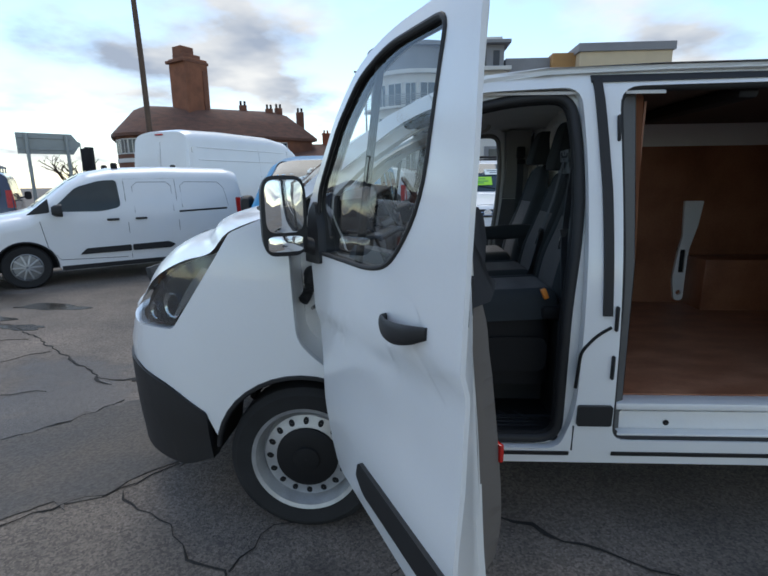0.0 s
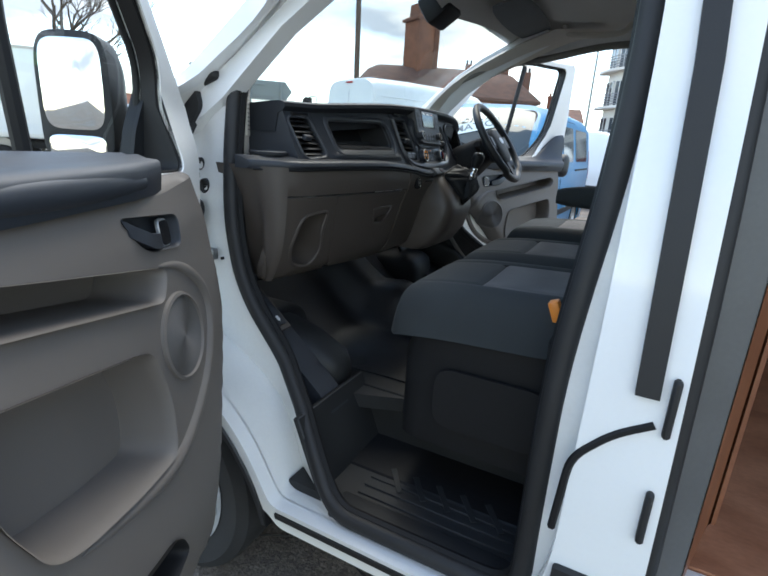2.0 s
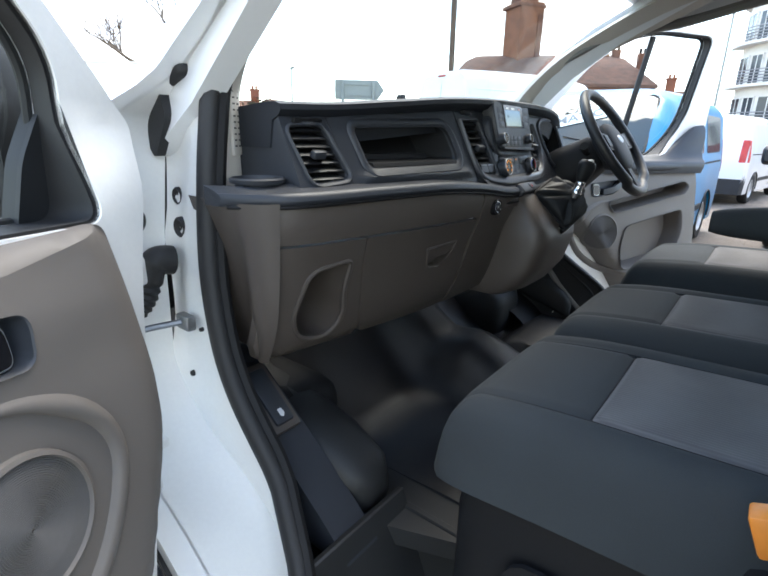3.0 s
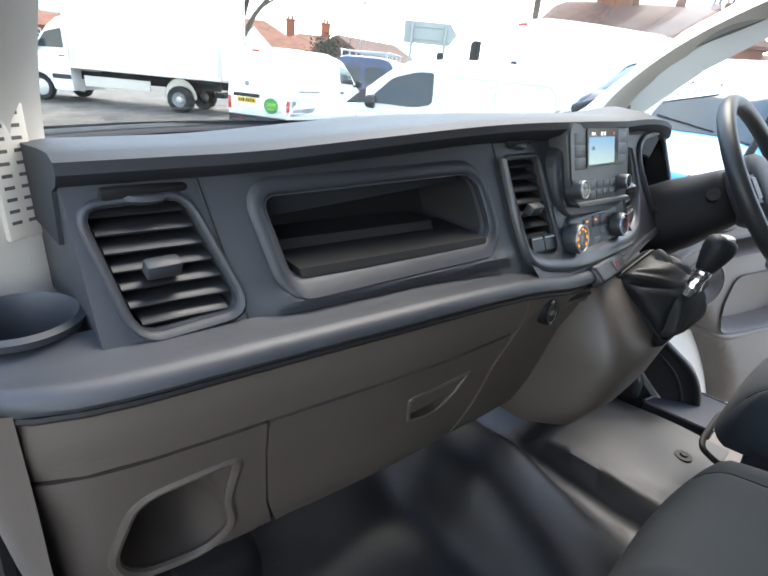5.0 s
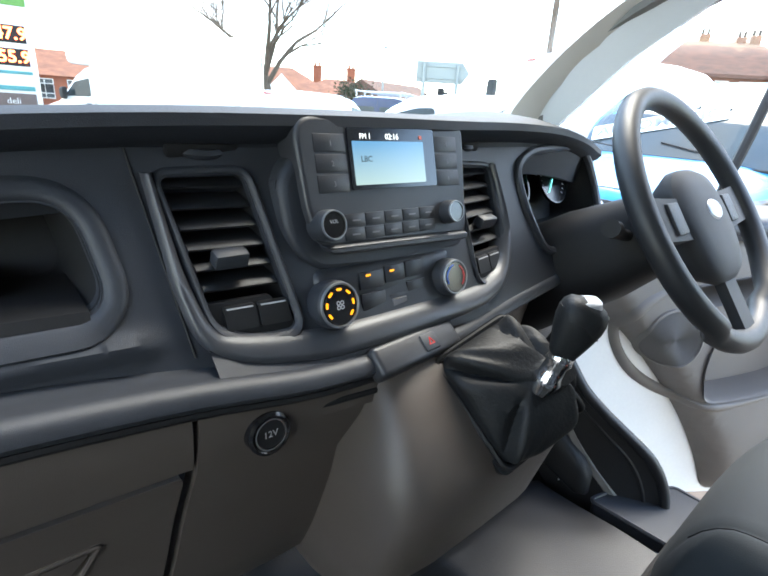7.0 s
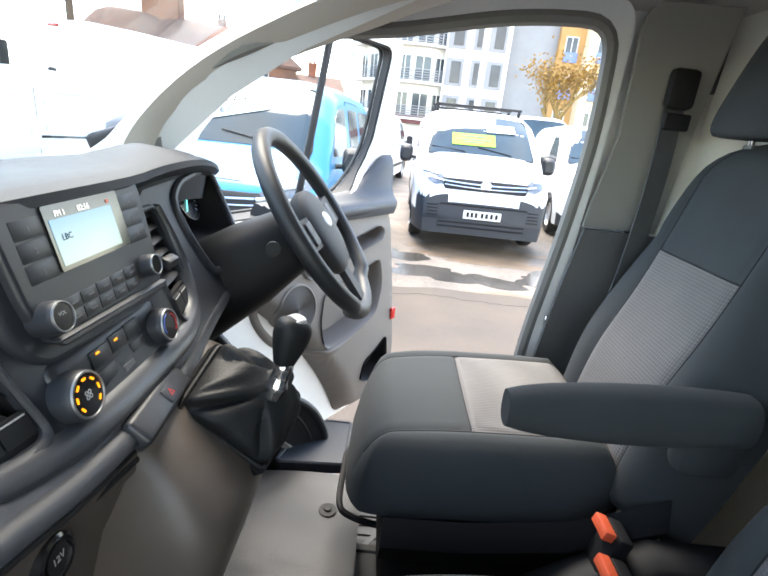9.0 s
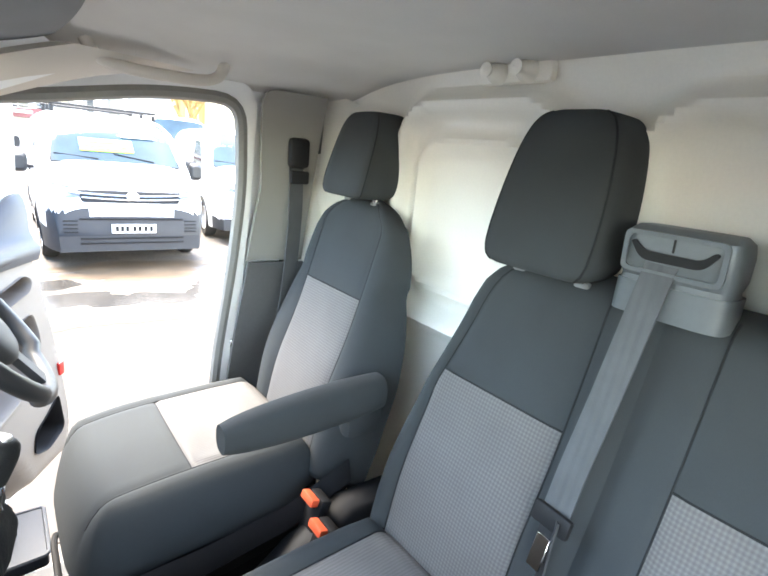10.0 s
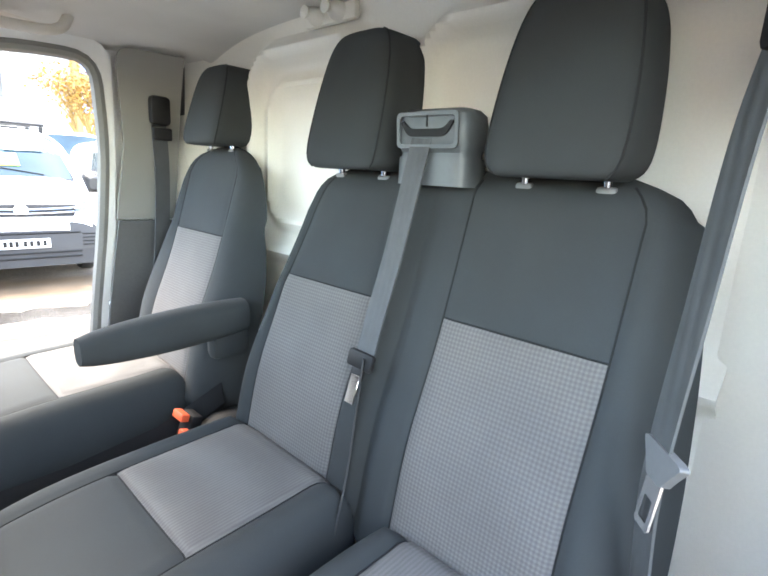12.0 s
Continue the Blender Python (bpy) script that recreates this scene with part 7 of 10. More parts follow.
    # the rounded lip that sweeps from the upper pocket round the speaker to the bin
    bend = smooth_path([(0.40, 1.128, 0), (0.325, 1.108, 0), (0.255, 1.055, 0), (0.236, 0.985, 0), (0.285, 0.895, 0), (0.37, 0.830, 0), (0.48, 0.792, 0), (0.62, 0.806, 0), (0.75, 0.835, 0)], 5)
    part("pocket_lip", loft([[cloth(q.x + w * n.x * g, q.y + w * n.y * g, k * g) for w, k in ((-0.022, 0.004), (-0.014, -0.007), (-0.004, -0.011), (0.005, -0.008), (0.010, 0.004))] for q, g, n in [(bend[i], min(1, 0.15 + i / 9, 0.15 + (len(bend) - 1 - i) / 9), Vector(((bend[min(i + 1, len(bend) - 1)] - bend[max(i - 1, 0)]).y, -(bend[min(i + 1, len(bend) - 1)] - bend[max(i - 1, 0)]).x)).normalized() * -1) for i in range(len(bend))]], False, False), DOOR_GREY, door, "", 60)
    # black here paints the shade inside the grey trim's bottle pocket
    hollow("bottle_pocket", BIN, 0.07, MATT_BLACK)
    hollow("handle_well", PH, 0.03, DOOR_DARK)
    part("inner_handle", loft([[cloth(u, z, 0.014 + k), cloth(u, z + 0.026, 0.014 + k), cloth(u, z + 0.026, -0.004 + k), cloth(u, z, -0.004 + k)] for u, z, k in ((0.365, 1.156, 0.004), (0.41, 1.164, -0.006), (0.45, 1.182, -0.004), (0.475, 1.199, 0.006))]), DASH_DARK, door, "dark inner door handle")
    part("lock_button", loft([[cloth(0.332 + p.x, 1.178 + p.y, k) for p in superring(0, 0, 0.038 * s_, 0.052 * s_, 4, 20)] for k, s_ in ((0.016, 1), (0.010, 1), (0.009, 0.96))]), STEEL, door, "silver-edged lock switch")
    part("lock_button_face", loft([[cloth(0.332 + p.x, 1.178 + p.y, k) for p in superring(0, 0, 0.034 * s_, 0.047 * s_, 4, 20)] for k, s_ in ((0.012, 1), (0.0075, 0.97))]), GLOSS_BLACK, door)
    # speaker: raised ring and pierced grille
    sp = lambda r, a, k: cloth(0.368 + 0.86 * r * math.cos(a), 0.985 + 0.86 * r * math.sin(a), k)
    ang = [2 * math.pi * j / 40 for j in range(40)]
    part("speaker_ring", loft([[sp(r, a, k) for a in ang] for r, k in ((0.100, 0.004), (0.098, -0.006), (0.092, -0.008), (0.089, 0.0))], True, False), DOOR_GREY, door)
    part("speaker_grille", loft([[sp(0.090 - 0.0014 * i, a, -0.003 - 0.003 * min(1, i / 20) + (0.0012 if i % 2 else 0.0)) for a in ang] for i in range(64)], True, False), SPEAKER, door, "round grey finely ribbed speaker grille", 20)
    # dark upper cap with its padded ledge
    WAIST = [(0.30, 1.318), (0.70, 1.330), (0.77, 1.340), (0.80, 1.354), (0.86, 1.398), (0.916, 1.447), (0.955, 1.470), (1.0, 1.476)]
    rings = []
    for u in (0.30, 0.36, 0.44, 0.52, 0.60, 0.68, 0.74, 0.78, 0.82, 0.85, 0.88, 0.905, 0.93, 0.95, 0.97, 1.0):
        w = ease(u, WAIST)
        up, g = max(0, w - 1.325), min(1, (u - 0.27) / 0.14)
        prof = [(0.050, 1.243), (0.050, w - 0.03), (0.066, w), (0.082, w + 0.001), (0.098, w - 0.004 - 0.10 * up), (0.112, 1.318 + 0.62 * up), (0.128, 1.312 + 0.24 * up), (0.150, 1.310 + 0.06 * up), (0.172 * g + 0.15 * (1 - g), 1.306), (0.182 * g + 0.15 * (1 - g), 1.296), (0.183 * g + 0.15 * (1 - g), 1.275), (0.177 * g + 0.15 * (1 - g), 1.250), (0.105, 1.243)]
        rings.append([H @ door_skin(min(u, 0.968 + 0.20 * (z - 1.263) - 0.30 * max(0, d - 0.11)), z, d, bool(side)) for d, z in prof])
    part("upper_cap", loft(rings), DOOR_DARK, door, "dark upper door cap", 50)
    rings = []
    for t in range(13):
        u = 0.40 + 0.44 * t / 12
        e = math.sin(math.pi * (0.04 + 0.92 * t / 12)) ** 0.35
        rings.append([H @ door_skin(u, 1.276 + 0.022 * math.sin(a) * e + 0.006 * (t / 12), 0.172 + 0.017 * e * math.cos(a), bool(side)) for a in (2 * math.pi * j / 14 for j in range(14))])
    part("elbow_pad", loft(rings), DOOR_DARK, door, "dark padded elbow rest")
    part("reflector", rbox(0.03, 0.012, 0.05, 0.003, 2, Matrix.Translation(cloth(0.925, 0.83, -0.004)) @ rot), RED_LENS, door, "red reflector")
    # holes and latch in the slanting trailing edge
    def edge(z, k, lift=0.0):
        """Across the shut face: k = 0 at the skin, 1 at the inner panel."""
        base = max(p[0] for p in DOOR if abs(p[1] - z) < 0.25)
        p, q = H @ door_skin(base - 0.004, z, 0.012, bool(side)), inner(base - 0.012, z, -0.010)
        c = p + (q - p) * k
        t_ = (q - p).normalized()
        n_ = t_.cross(Vector((0, 0, 1))).normalized()
        if (n_ @ (rot.to_3x3() @ Vector((1, 0, 0)))) < 0:
            n_ = -n_
        f = Matrix((n_, t_, n_.cross(t_))).transposed().to_4x4()
        return Matrix.Translation(c + n_ * lift) @ f
    for z, kk, r in ((1.262, 0.12, 0.017), (1.165, 0.68, 0.007), (1.138, 0.56, 0.007), (1.142, 0.84, 0.007), (1.045, 0.84, 0.009)):
        part("hole", spin([(r, -0.003), (r, 0.0025), (0.0005, 0.0028)], 14, edge(z, kk) @ pose(0, 0, 0, 0, 90, 0)), MATT_BLACK, door)
    part("latch_mouth", slab(rpoly([(-0.036, -0.008), (0.0, -0.012, 0.004), (0.034, -0.010), (0.034, 0.022), (0.022, 0.008, 0.005), (-0.034, 0.004)]), [], -0.002, 0.004, edge(1.092, 0.72) @ Matrix(((0, 0, 1, 0), (1, 0, 0, 0), (0, 1, 0, 0), (0, 0, 0, 1)))), MATT_BLACK, door)
    part("edge_pad", rbox(0.012, 0.032, 0.085, 0.004, 2, edge(1.285, 0.84, 0.004)), RUBBER, door, "black rubber edge pad")
    part("grommet", spin([(0.020, -0.004), (0.019, 0.004), (0.014, 0.006), (0.010, 0.002), (0.001, 0.002)], 22, Matrix.Translation(inner(0.012, 1.262, 0.0)) @ rot @ pose(0, 0, 0, 90 if side else -90, 0, 0)), RUBBER, door, "black rubber grommet")
    # hinges
    for z in (0.78, 1.16):
        part("hinge", rbox(0.08, 0.03, 0.06, 0.008, 2, Matrix.Translation(loc(0.075, 0.105, z)) @ rot), WHITE_IN, door)
        part("hinge_bracket", rbox(0.05, 0.05, 0.055, 0.008, 2, pose(0.055, VAN_W - 0.085 if side else 0.085, z)), WHITE_IN, van)
    return door


SPEAKER = mat("ribbed_speaker_plastic", (0.115, 0.106, 0.10), 0.85, vary=0.1)
make_door("passenger_door", 0, 63.5, True)
make_door("driver_door", 1, 57, True)
# ---- ground: old asphalt with repairs, cracks and wet patches ----
ASPHALT = mat("worn_asphalt", (0.26, 0.212, 0.172), 0.85, vary=0.6, scale=1.3, fine=110, bump=0.016, color2=(0.130, 0.110, 0.092), contrast=(0.30, 0.70))


def wet_asphalt(m):
    """Damp dark areas with a gloss, irregular and a metre or two across."""
    nt = m.node_tree
    b = nt.nodes["Principled BSDF"]
    tc = nt.nodes["Texture Coordinate"]
    n = nt.nodes.new("ShaderNodeTexNoise")
    n.inputs["Scale"].default_value, n.inputs["Detail"].default_value, n.inputs["Roughness"].default_value = 0.42, 6, 0.55
    nt.links.new(tc.outputs["Object"], n.inputs["Vector"])
    rp = nt.nodes.new("ShaderNodeValToRGB")
    rp.color_ramp.elements[0].position, rp.color_ramp.elements[1].position = 0.55, 0.60
    nt.links.new(n.outputs["Fac"], rp.inputs[0])
    mx = nt.nodes.new("ShaderNodeMix")
    mx.data_type, mx.blend_type = "RGBA", "MULTIPLY"
    old = b.inputs["Base Color"].links[0].from_socket
    nt.links.new(rp.outputs[0], mx.inputs[0])
    nt.links.new(old, mx.inputs[6])
    mx.inputs[7].default_value = (0.42, 0.42, 0.43, 1)
    nt.links.new(mx.outputs[2], b.inputs["Base Color"])
    # single stones show as pale and dark specks
    vo = nt.nodes.new("ShaderNodeTexVoronoi")
    vo.inputs["Scale"].default_value = 95
    nt.links.new(tc.outputs["Object"], vo.inputs["Vector"])
    sp = nt.nodes.new("ShaderNodeSeparateColor")
    nt.links.new(vo.outputs["Color"], sp.inputs[0])
    mr = nt.nodes.new("ShaderNodeMapRange")
    mr.inputs["To Min"].default_value, mr.inputs["To Max"].default_value = 0.60, 1.35
    nt.links.new(sp.outputs[0], mr.inputs["Value"])
    ms = nt.nodes.new("ShaderNodeMix")
    ms.data_type, ms.blend_type = "RGBA", "MULTIPLY"
    ms.inputs[0].default_value = 1.0
    nt.links.new(mx.outputs[2], ms.inputs[6])
    nt.links.new(mr.outputs[0], ms.inputs[7])
    nt.links.new(ms.outputs[2], b.inputs["Base Color"])
    ro = nt.nodes.new("ShaderNodeMix")
    oldr = b.inputs["Roughness"].links[0].from_socket
    nt.links.new(rp.outputs[0], ro.inputs[0])
    nt.links.new(oldr, ro.inputs[2])
    ro.inputs[3].default_value = 0.48
    nt.links.new(ro.outputs[0], b.inputs["Roughness"])


wet_asphalt(ASPHALT)
g = part("ground", slab([(-300, -300), (300, -300), (300, 300), (-300, 300)], [], -0.05, 0.0), ASPHALT)
tagged(g, "old grey asphalt yard with cracks and damp patches", "ground", kind="structure")
PATCH_DARK = mat("coarse_dark_asphalt", (0.15, 0.128, 0.108), 0.9, vary=0.7, scale=2.2, fine=60, bump=0.03, color2=(0.11, 0.102, 0.095))
PATCH_PALE = mat("pale_worn_asphalt", (0.092, 0.070, 0.053), 0.85, vary=0.3, scale=1.1, fine=100, bump=0.005, color2=(0.060, 0.046, 0.036))
CRACK = mat("dirt_filled_crack", (0.030, 0.027, 0.024), 0.95, vary=0.4, scale=8, fine=90)


def ragged(pts, seed, amp=0.06, n=7):
    """A closed outline roughened between its corners."""
    rnd = random.Random(seed)
    out = []
    for i, p in enumerate(pts):
        q = pts[(i + 1) % len(pts)]
        for k in range(n):
            t = k / n
            out.append((p[0] + (q[0] - p[0]) * t + rnd.uniform(-amp, amp), p[1] + (q[1] - p[1]) * t + rnd.uniform(-amp, amp)))
    return out


def ground_patch(pts, seed, material, h, label):
    p = part("ground_patch", slab(ragged(pts, seed), [], 0.0, h), material)
    tagged(p, label, "ground", kind="structure")


ground_patch([(-3.4, -0.75), (-2.2, -0.28), (-1.49, 0.03), (-1.13, 0.26), (-0.83, 0.59), (-0.95, 1.0), (-1.59, 1.34), (-1.9, 0.9), (-2.3, 0.55), (-3.6, 0.0)], 3, PATCH_DARK, 0.006, "coarse dark strip of repaired asphalt")
ground_patch([(-0.7, 2.6), (3.4, 2.5), (3.8, 5.2), (1.2, 5.6), (-1.4, 5.0)], 5, PATCH_PALE, 0.005, "pale worn strip of asphalt")


def crack(pts, w, seed):
    rnd = random.Random(seed)
    path = []
    for a, b in zip(pts, pts[1:]):
        d = Vector((b[0] - a[0], b[1] - a[1], 0))
        k = max(2, int(d.length / 0.07))
        n = Vector((-d.y, d.x, 0)).normalized()
        for i in range(k):
            path.append(Vector((a[0], a[1], 0)) + d * (i / k) + n * rnd.uniform(-0.025, 0.025))
    rows = []
    for i, p in enumerate(path):
        d = (path[min(i + 1, len(path) - 1)] - path[max(i - 1, 0)]).normalized()
        n = Vector((-d.y, d.x, 0)) * w * rnd.uniform(0.10, 0.85) * (0.5 + 0.5 * math.sin(0.4 * i + seed) ** 2)
        rows.append([p - n + Vector((0, 0, 0.004)), p + Vector((0, 0, 0.010)) * 0.8, p + n + Vector((0, 0, 0.004))])
    c = part("crack", loft(rows, False, False), CRACK)
    tagged(c, "dark dirt-filled crack in the asphalt", "crack", group="cracks in the asphalt", kind="structure")


for i, (w, pts) in enumerate((
        (0.016, [(-3.6, -0.82), (-2.2, -0.33), (-1.49, 0.0), (-1.13, 0.24), (-0.81, 0.58)]),
        (0.012, [(-3.6, 0.05), (-2.08, 0.73), (-1.88, 0.95), (-1.59, 1.36)]),
        (0.010, [(-1.05, 0.27), (-0.82, 0.10), (-0.62, -0.02), (-0.50, -0.15), (-0.33, -0.22), (0.1, -0.6)]),
        (0.020, [(-8.6, 6.06), (-6.2, 4.55), (-4.3, 3.30), (-3.4, 2.72), (-2.95, 2.37), (-2.45, 2.0), (-2.05, 1.66), (-1.84, 1.55)]),
        (0.028, [(-2.12, 1.72), (-1.95, 1.66), (-1.80, 1.72), (-1.70, 1.62)]),
        (0.008, [(-4.3, 1.1), (-3.55, 1.37), (-3.2, 2.07), (-2.93, 2.40)]),
        (0.007, [(-3.6, 1.0), (-2.63, 1.35), (-2.27, 1.49)]),
        (0.018, [(0.30, 0.42), (0.50, 0.34), (0.62, 0.28), (0.72, 0.21), (0.84, 0.16), (0.96, 0.08), (1.08, -0.01), (1.22, -0.07), (1.47, -0.18), (2.1, -0.42)]),
        (0.014, [(0.62, 0.28), (0.54, 0.10), (0.50, 0.0), (0.36, -0.22), (0.30, -0.5)]),
        (0.010, [(-0.33, -0.22), (-0.2, 0.05), (0.05, 0.2), (0.36, 0.40)]),
        (0.010, [(-6.0, 1.8), (-4.6, 2.4), (-3.4, 2.72)]),
        (0.012, [(0.2, 5.0), (1.0, 5.3), (2.0, 5.2), (3.2, 5.6)]))):
    crack(pts, w, 40 + i)

# damp, darker patches that catch the light
WET = mat("wet_asphalt_film", (0.085, 0.078, 0.07), 0.16, vary=0.4, scale=2.5, fine=70, bump=0.002, rvary=0.1)
RUSTY = mat("damp_brown_grit", (0.17, 0.115, 0.07), 0.55, vary=0.4, scale=3, fine=70, bump=0.004)
for i, (x, y, rx, ry, mt) in enumerate(((1.05, 6.2, 0.45, 0.22, WET), (1.7, 6.0, 0.5, 0.25, WET), (1.85, 5.5, 0.4, 0.15, RUSTY), (2.1, 6.9, 0.5, 0.25, RUSTY), (2.6, 6.3, 0.4, 0.3, WET), (0.6, 6.9, 0.5, 0.3, WET), (0.1, 6.2, 0.5, 0.25, RUSTY), (3.2, 6.6, 0.5, 0.3, WET), (1.9, 7.4, 1.2, 0.35, RUSTY), (-4.9, 3.4, 0.5, 0.22, WET), (-5.6, 3.0, 0.6, 0.18, WET), (-4.2, 4.0, 0.45, 0.16, WET), (-6.6, 3.9, 0.7, 0.25, WET), (-3.9, 3.1, 0.3, 0.10, WET))):
    rnd = random.Random(70 + i)
    ph = [rnd.uniform(0, 6.3) for _ in range(4)]
    loop = []
    for k in range(36):
        a = 2 * math.pi * k / 36
        r_ = 1 + 0.22 * math.sin(2 * a + ph[0]) + 0.16 * math.sin(3 * a + ph[1]) + 0.12 * math.sin(5 * a + ph[2]) + 0.08 * math.sin(9 * a + ph[3])
        loop.append((x + rx * r_ * math.cos(a), y + ry * r_ * math.sin(a)))
    pt = part("damp_patch", slab(loop, [], 0.0, 0.003 + 0.0001 * i), mt)
    tagged(pt, "damp dark patch on the asphalt", "ground", group="damp patches", kind="structure")
# ---- parked vehicles: each in its own frame, nose at x = 0, tail at x = length ----
DARK_GLASS = mat("dark_vehicle_glass", (0.03, 0.045, 0.05), 0.06, vary=0.3, scale=1.5, rvary=0.03)
BLUE_PAINT = mat("bright_blue_paint", (0.002, 0.19, 0.40), 0.35, vary=0.04, scale=3, coat=0.25, rvary=0.05, spec=0.3)
NAVY_PAINT = mat("dark_blue_paint", (0.014, 0.030, 0.085), 0.2, vary=0.1, scale=3, coat=0.6, rvary=0.05)
GREY_PLASTIC = mat("dark_grey_bumper_plastic", (0.026, 0.028, 0.033), 0.6, vary=0.2, scale=7, fine=300, bump=0.0004)
CLEAR_LAMP = mat("pale_lamp_lens", (0.55, 0.58, 0.62), 0.12, metal=0.3, vary=0.35, scale=9)
RED_LAMP = mat("red_tail_lamp", (0.62, 0.03, 0.025), 0.18, vary=0.25, scale=14)
AMBER = mat("amber_lens", (0.85, 0.35, 0.03), 0.2, vary=0.2)
PLATE_Y = mat("yellow_plate", (0.80, 0.55, 0.04), 0.4, vary=0.05)
PLATE_W = mat("white_plate", (0.75, 0.75, 0.72), 0.4, vary=0.05)
GREEN_CARD = mat("lime_green_card", (0.32, 0.72, 0.03), 0.6, vary=0.05)
GREEN_DISC = mat("green_sticker", (0.05, 0.30, 0.09), 0.5, vary=0.1)
DECAL = mat("pale_screen_sticker", (0.62, 0.72, 0.74), 0.5, vary=0.1)
LAMP_SHELL = mat("grey_headlamp_shell", (0.16, 0.18, 0.21), 0.15, metal=0.3, vary=0.4, scale=14)
CABIN_DARK = mat("vehicle_interior_dark", (0.02, 0.022, 0.025), 0.8, vary=0.3)


class Shape:
    """The outer form of one vehicle: tops, widths and wheel arches along its length."""

    def __init__(s, length, width, tops, wheels, belt=1.0, lean=0.14, low=0.26, rc=0.30, nose=0.16, tail=0.05, r=0.33):
        s.length, s.half, s.tops, s.wheels, s.belt, s.lean, s.low, s.rc, s.nose, s.tail, s.r = length, width / 2, tops, wheels, belt, lean, low, rc, nose, tail, r

    def top(s, x):
        return lerp(x, s.tops)

    def wide(s, x):
        f = max(0, 1 - x / 0.75)
        b = max(0, 1 - (s.length - x) / 0.22)
        return s.half * (1 - s.nose * f ** 2.2 - s.tail * b ** 2)

    def bottom(s, x):
        z = s.low
        for w in s.wheels:
            a = s.r + 0.07
            if abs(x - w) < a:
                z = max(z, s.r - 0.02 + math.sqrt(a * a - (x - w) ** 2))
        return z

    def side(s, x, z, off=0.0):
        y = s.wide(x) - s.lean * max(0, z - s.belt) ** 1.25 - 0.07 * max(0, 0.55 - z) ** 1.2
        return y + off

    def over(s, x, y, off=0.0):
        rc = min(s.rc, (s.top(x) - s.low) * 0.45)
        z1 = s.top(x) - rc
        q = min(1, abs(y) / s.side(x, z1))
        return z1 + rc * math.sqrt(max(0, 1 - q ** 5)) + off

    def solid(s, x, y, z):
        if x < 0 or x > s.length or z > s.top(x):
            return False
        return abs(y) <= s.side(x, z) and z <= s.over(x, y)

    def seek(s, a, b):
        """From a (outside) to b (inside): where the skin is met."""
        a, b = Vector(a), Vector(b)
        for _ in range(22):
            m = (a + b) / 2
            if s.solid(*m):
                b = m
            else:
                a = m
        return b

    def front(s, y, z, off=0.0):
        p = s.seek((-0.2, y, z), (1.6, y * 0.98, z))
        return Vector((p.x - off, p.y, p.z))

    def rear(s, y, z, off=0.0):
        p = s.seek((s.length + 0.2, y, z), (s.length - 1.0, y * 0.98, z))
        return Vector((p.x + off, p.y, p.z))

    def flat(s, x, z, sign, off=0.0):
        """On the side skin, also round the roof's edge."""
        y = min(s.side(x, z), s.wide(x) + 0.1)
        return Vector((x, sign * (y + off), z))

    def hull(s, pick):
        xs = {0.0, 0.012, 0.03, 0.06, s.length, s.length - 0.03, s.length - 0.1}
        xs |= {p[0] for p in s.tops}
        n = int(s.length / 0.09)
        xs |= {s.length * i / n for i in range(n + 1)}
        for w in s.wheels:
            xs |= {w + (s.r + 0.0699) * math.cos(radians(k)) for k in range(0, 181, 12)}
        xs = sorted(x for x in xs if 0 <= x <= s.length)
        rings = []
        for x in xs:
            zb, zt = s.bottom(x), s.top(x)
            rc = min(s.rc, (zt - s.low) * 0.45)
            z1 = max(zt - rc, zb + 0.02)
            half = []
            for k in range(12):
                z = zb + (z1 - zb) * k / 11
                half.append((s.side(x, z), z))
            y1 = half[-1][0]
            for k in range(1, 12):
                a = radians(90 * k / 11)
                y = y1 * math.cos(a) ** 0.42
                half.append((y, max(z1, z1 + (zt - z1) * math.sqrt(max(0, 1 - (y / y1) ** 5)))))
            rings.append([Vector((x, y, z)) for y, z in half] + [Vector((x, -y, z)) for y, z in reversed(half[:-1])])
        k = len(rings[0])
        verts = [p for r_ in rings for p in r_]
        groups = {}
        for i in range(len(rings) - 1):
            for j in range(k):
                a, b = i * k + j, i * k + (j + 1) % k
                f = (a, b, b + k, a + k)
                c = sum((verts[q] for q in f), Vector()) / 4
                groups.setdefault(pick(c), []).append(f)
        for base in (0, (len(rings) - 1) * k):
            for j in range(k // 2):
                f = (base + j, base + j + 1, base + k - 2 - j, base + k - 1 - j) if j < k // 2 - 1 else None
                if f and len(set(f)) == 4:
                    c = sum((verts[q] for q in f), Vector()) / 4
                    groups.setdefault(pick(c), []).append(f)
        out = {}
        for name, faces in groups.items():
            used = sorted({i for f in faces for i in f})
            ix = {u: n_ for n_, u in enumerate(used)}
            out[name] = mesh([verts[u] for u in used], [[ix[i] for i in f] for f in faces])
        return out


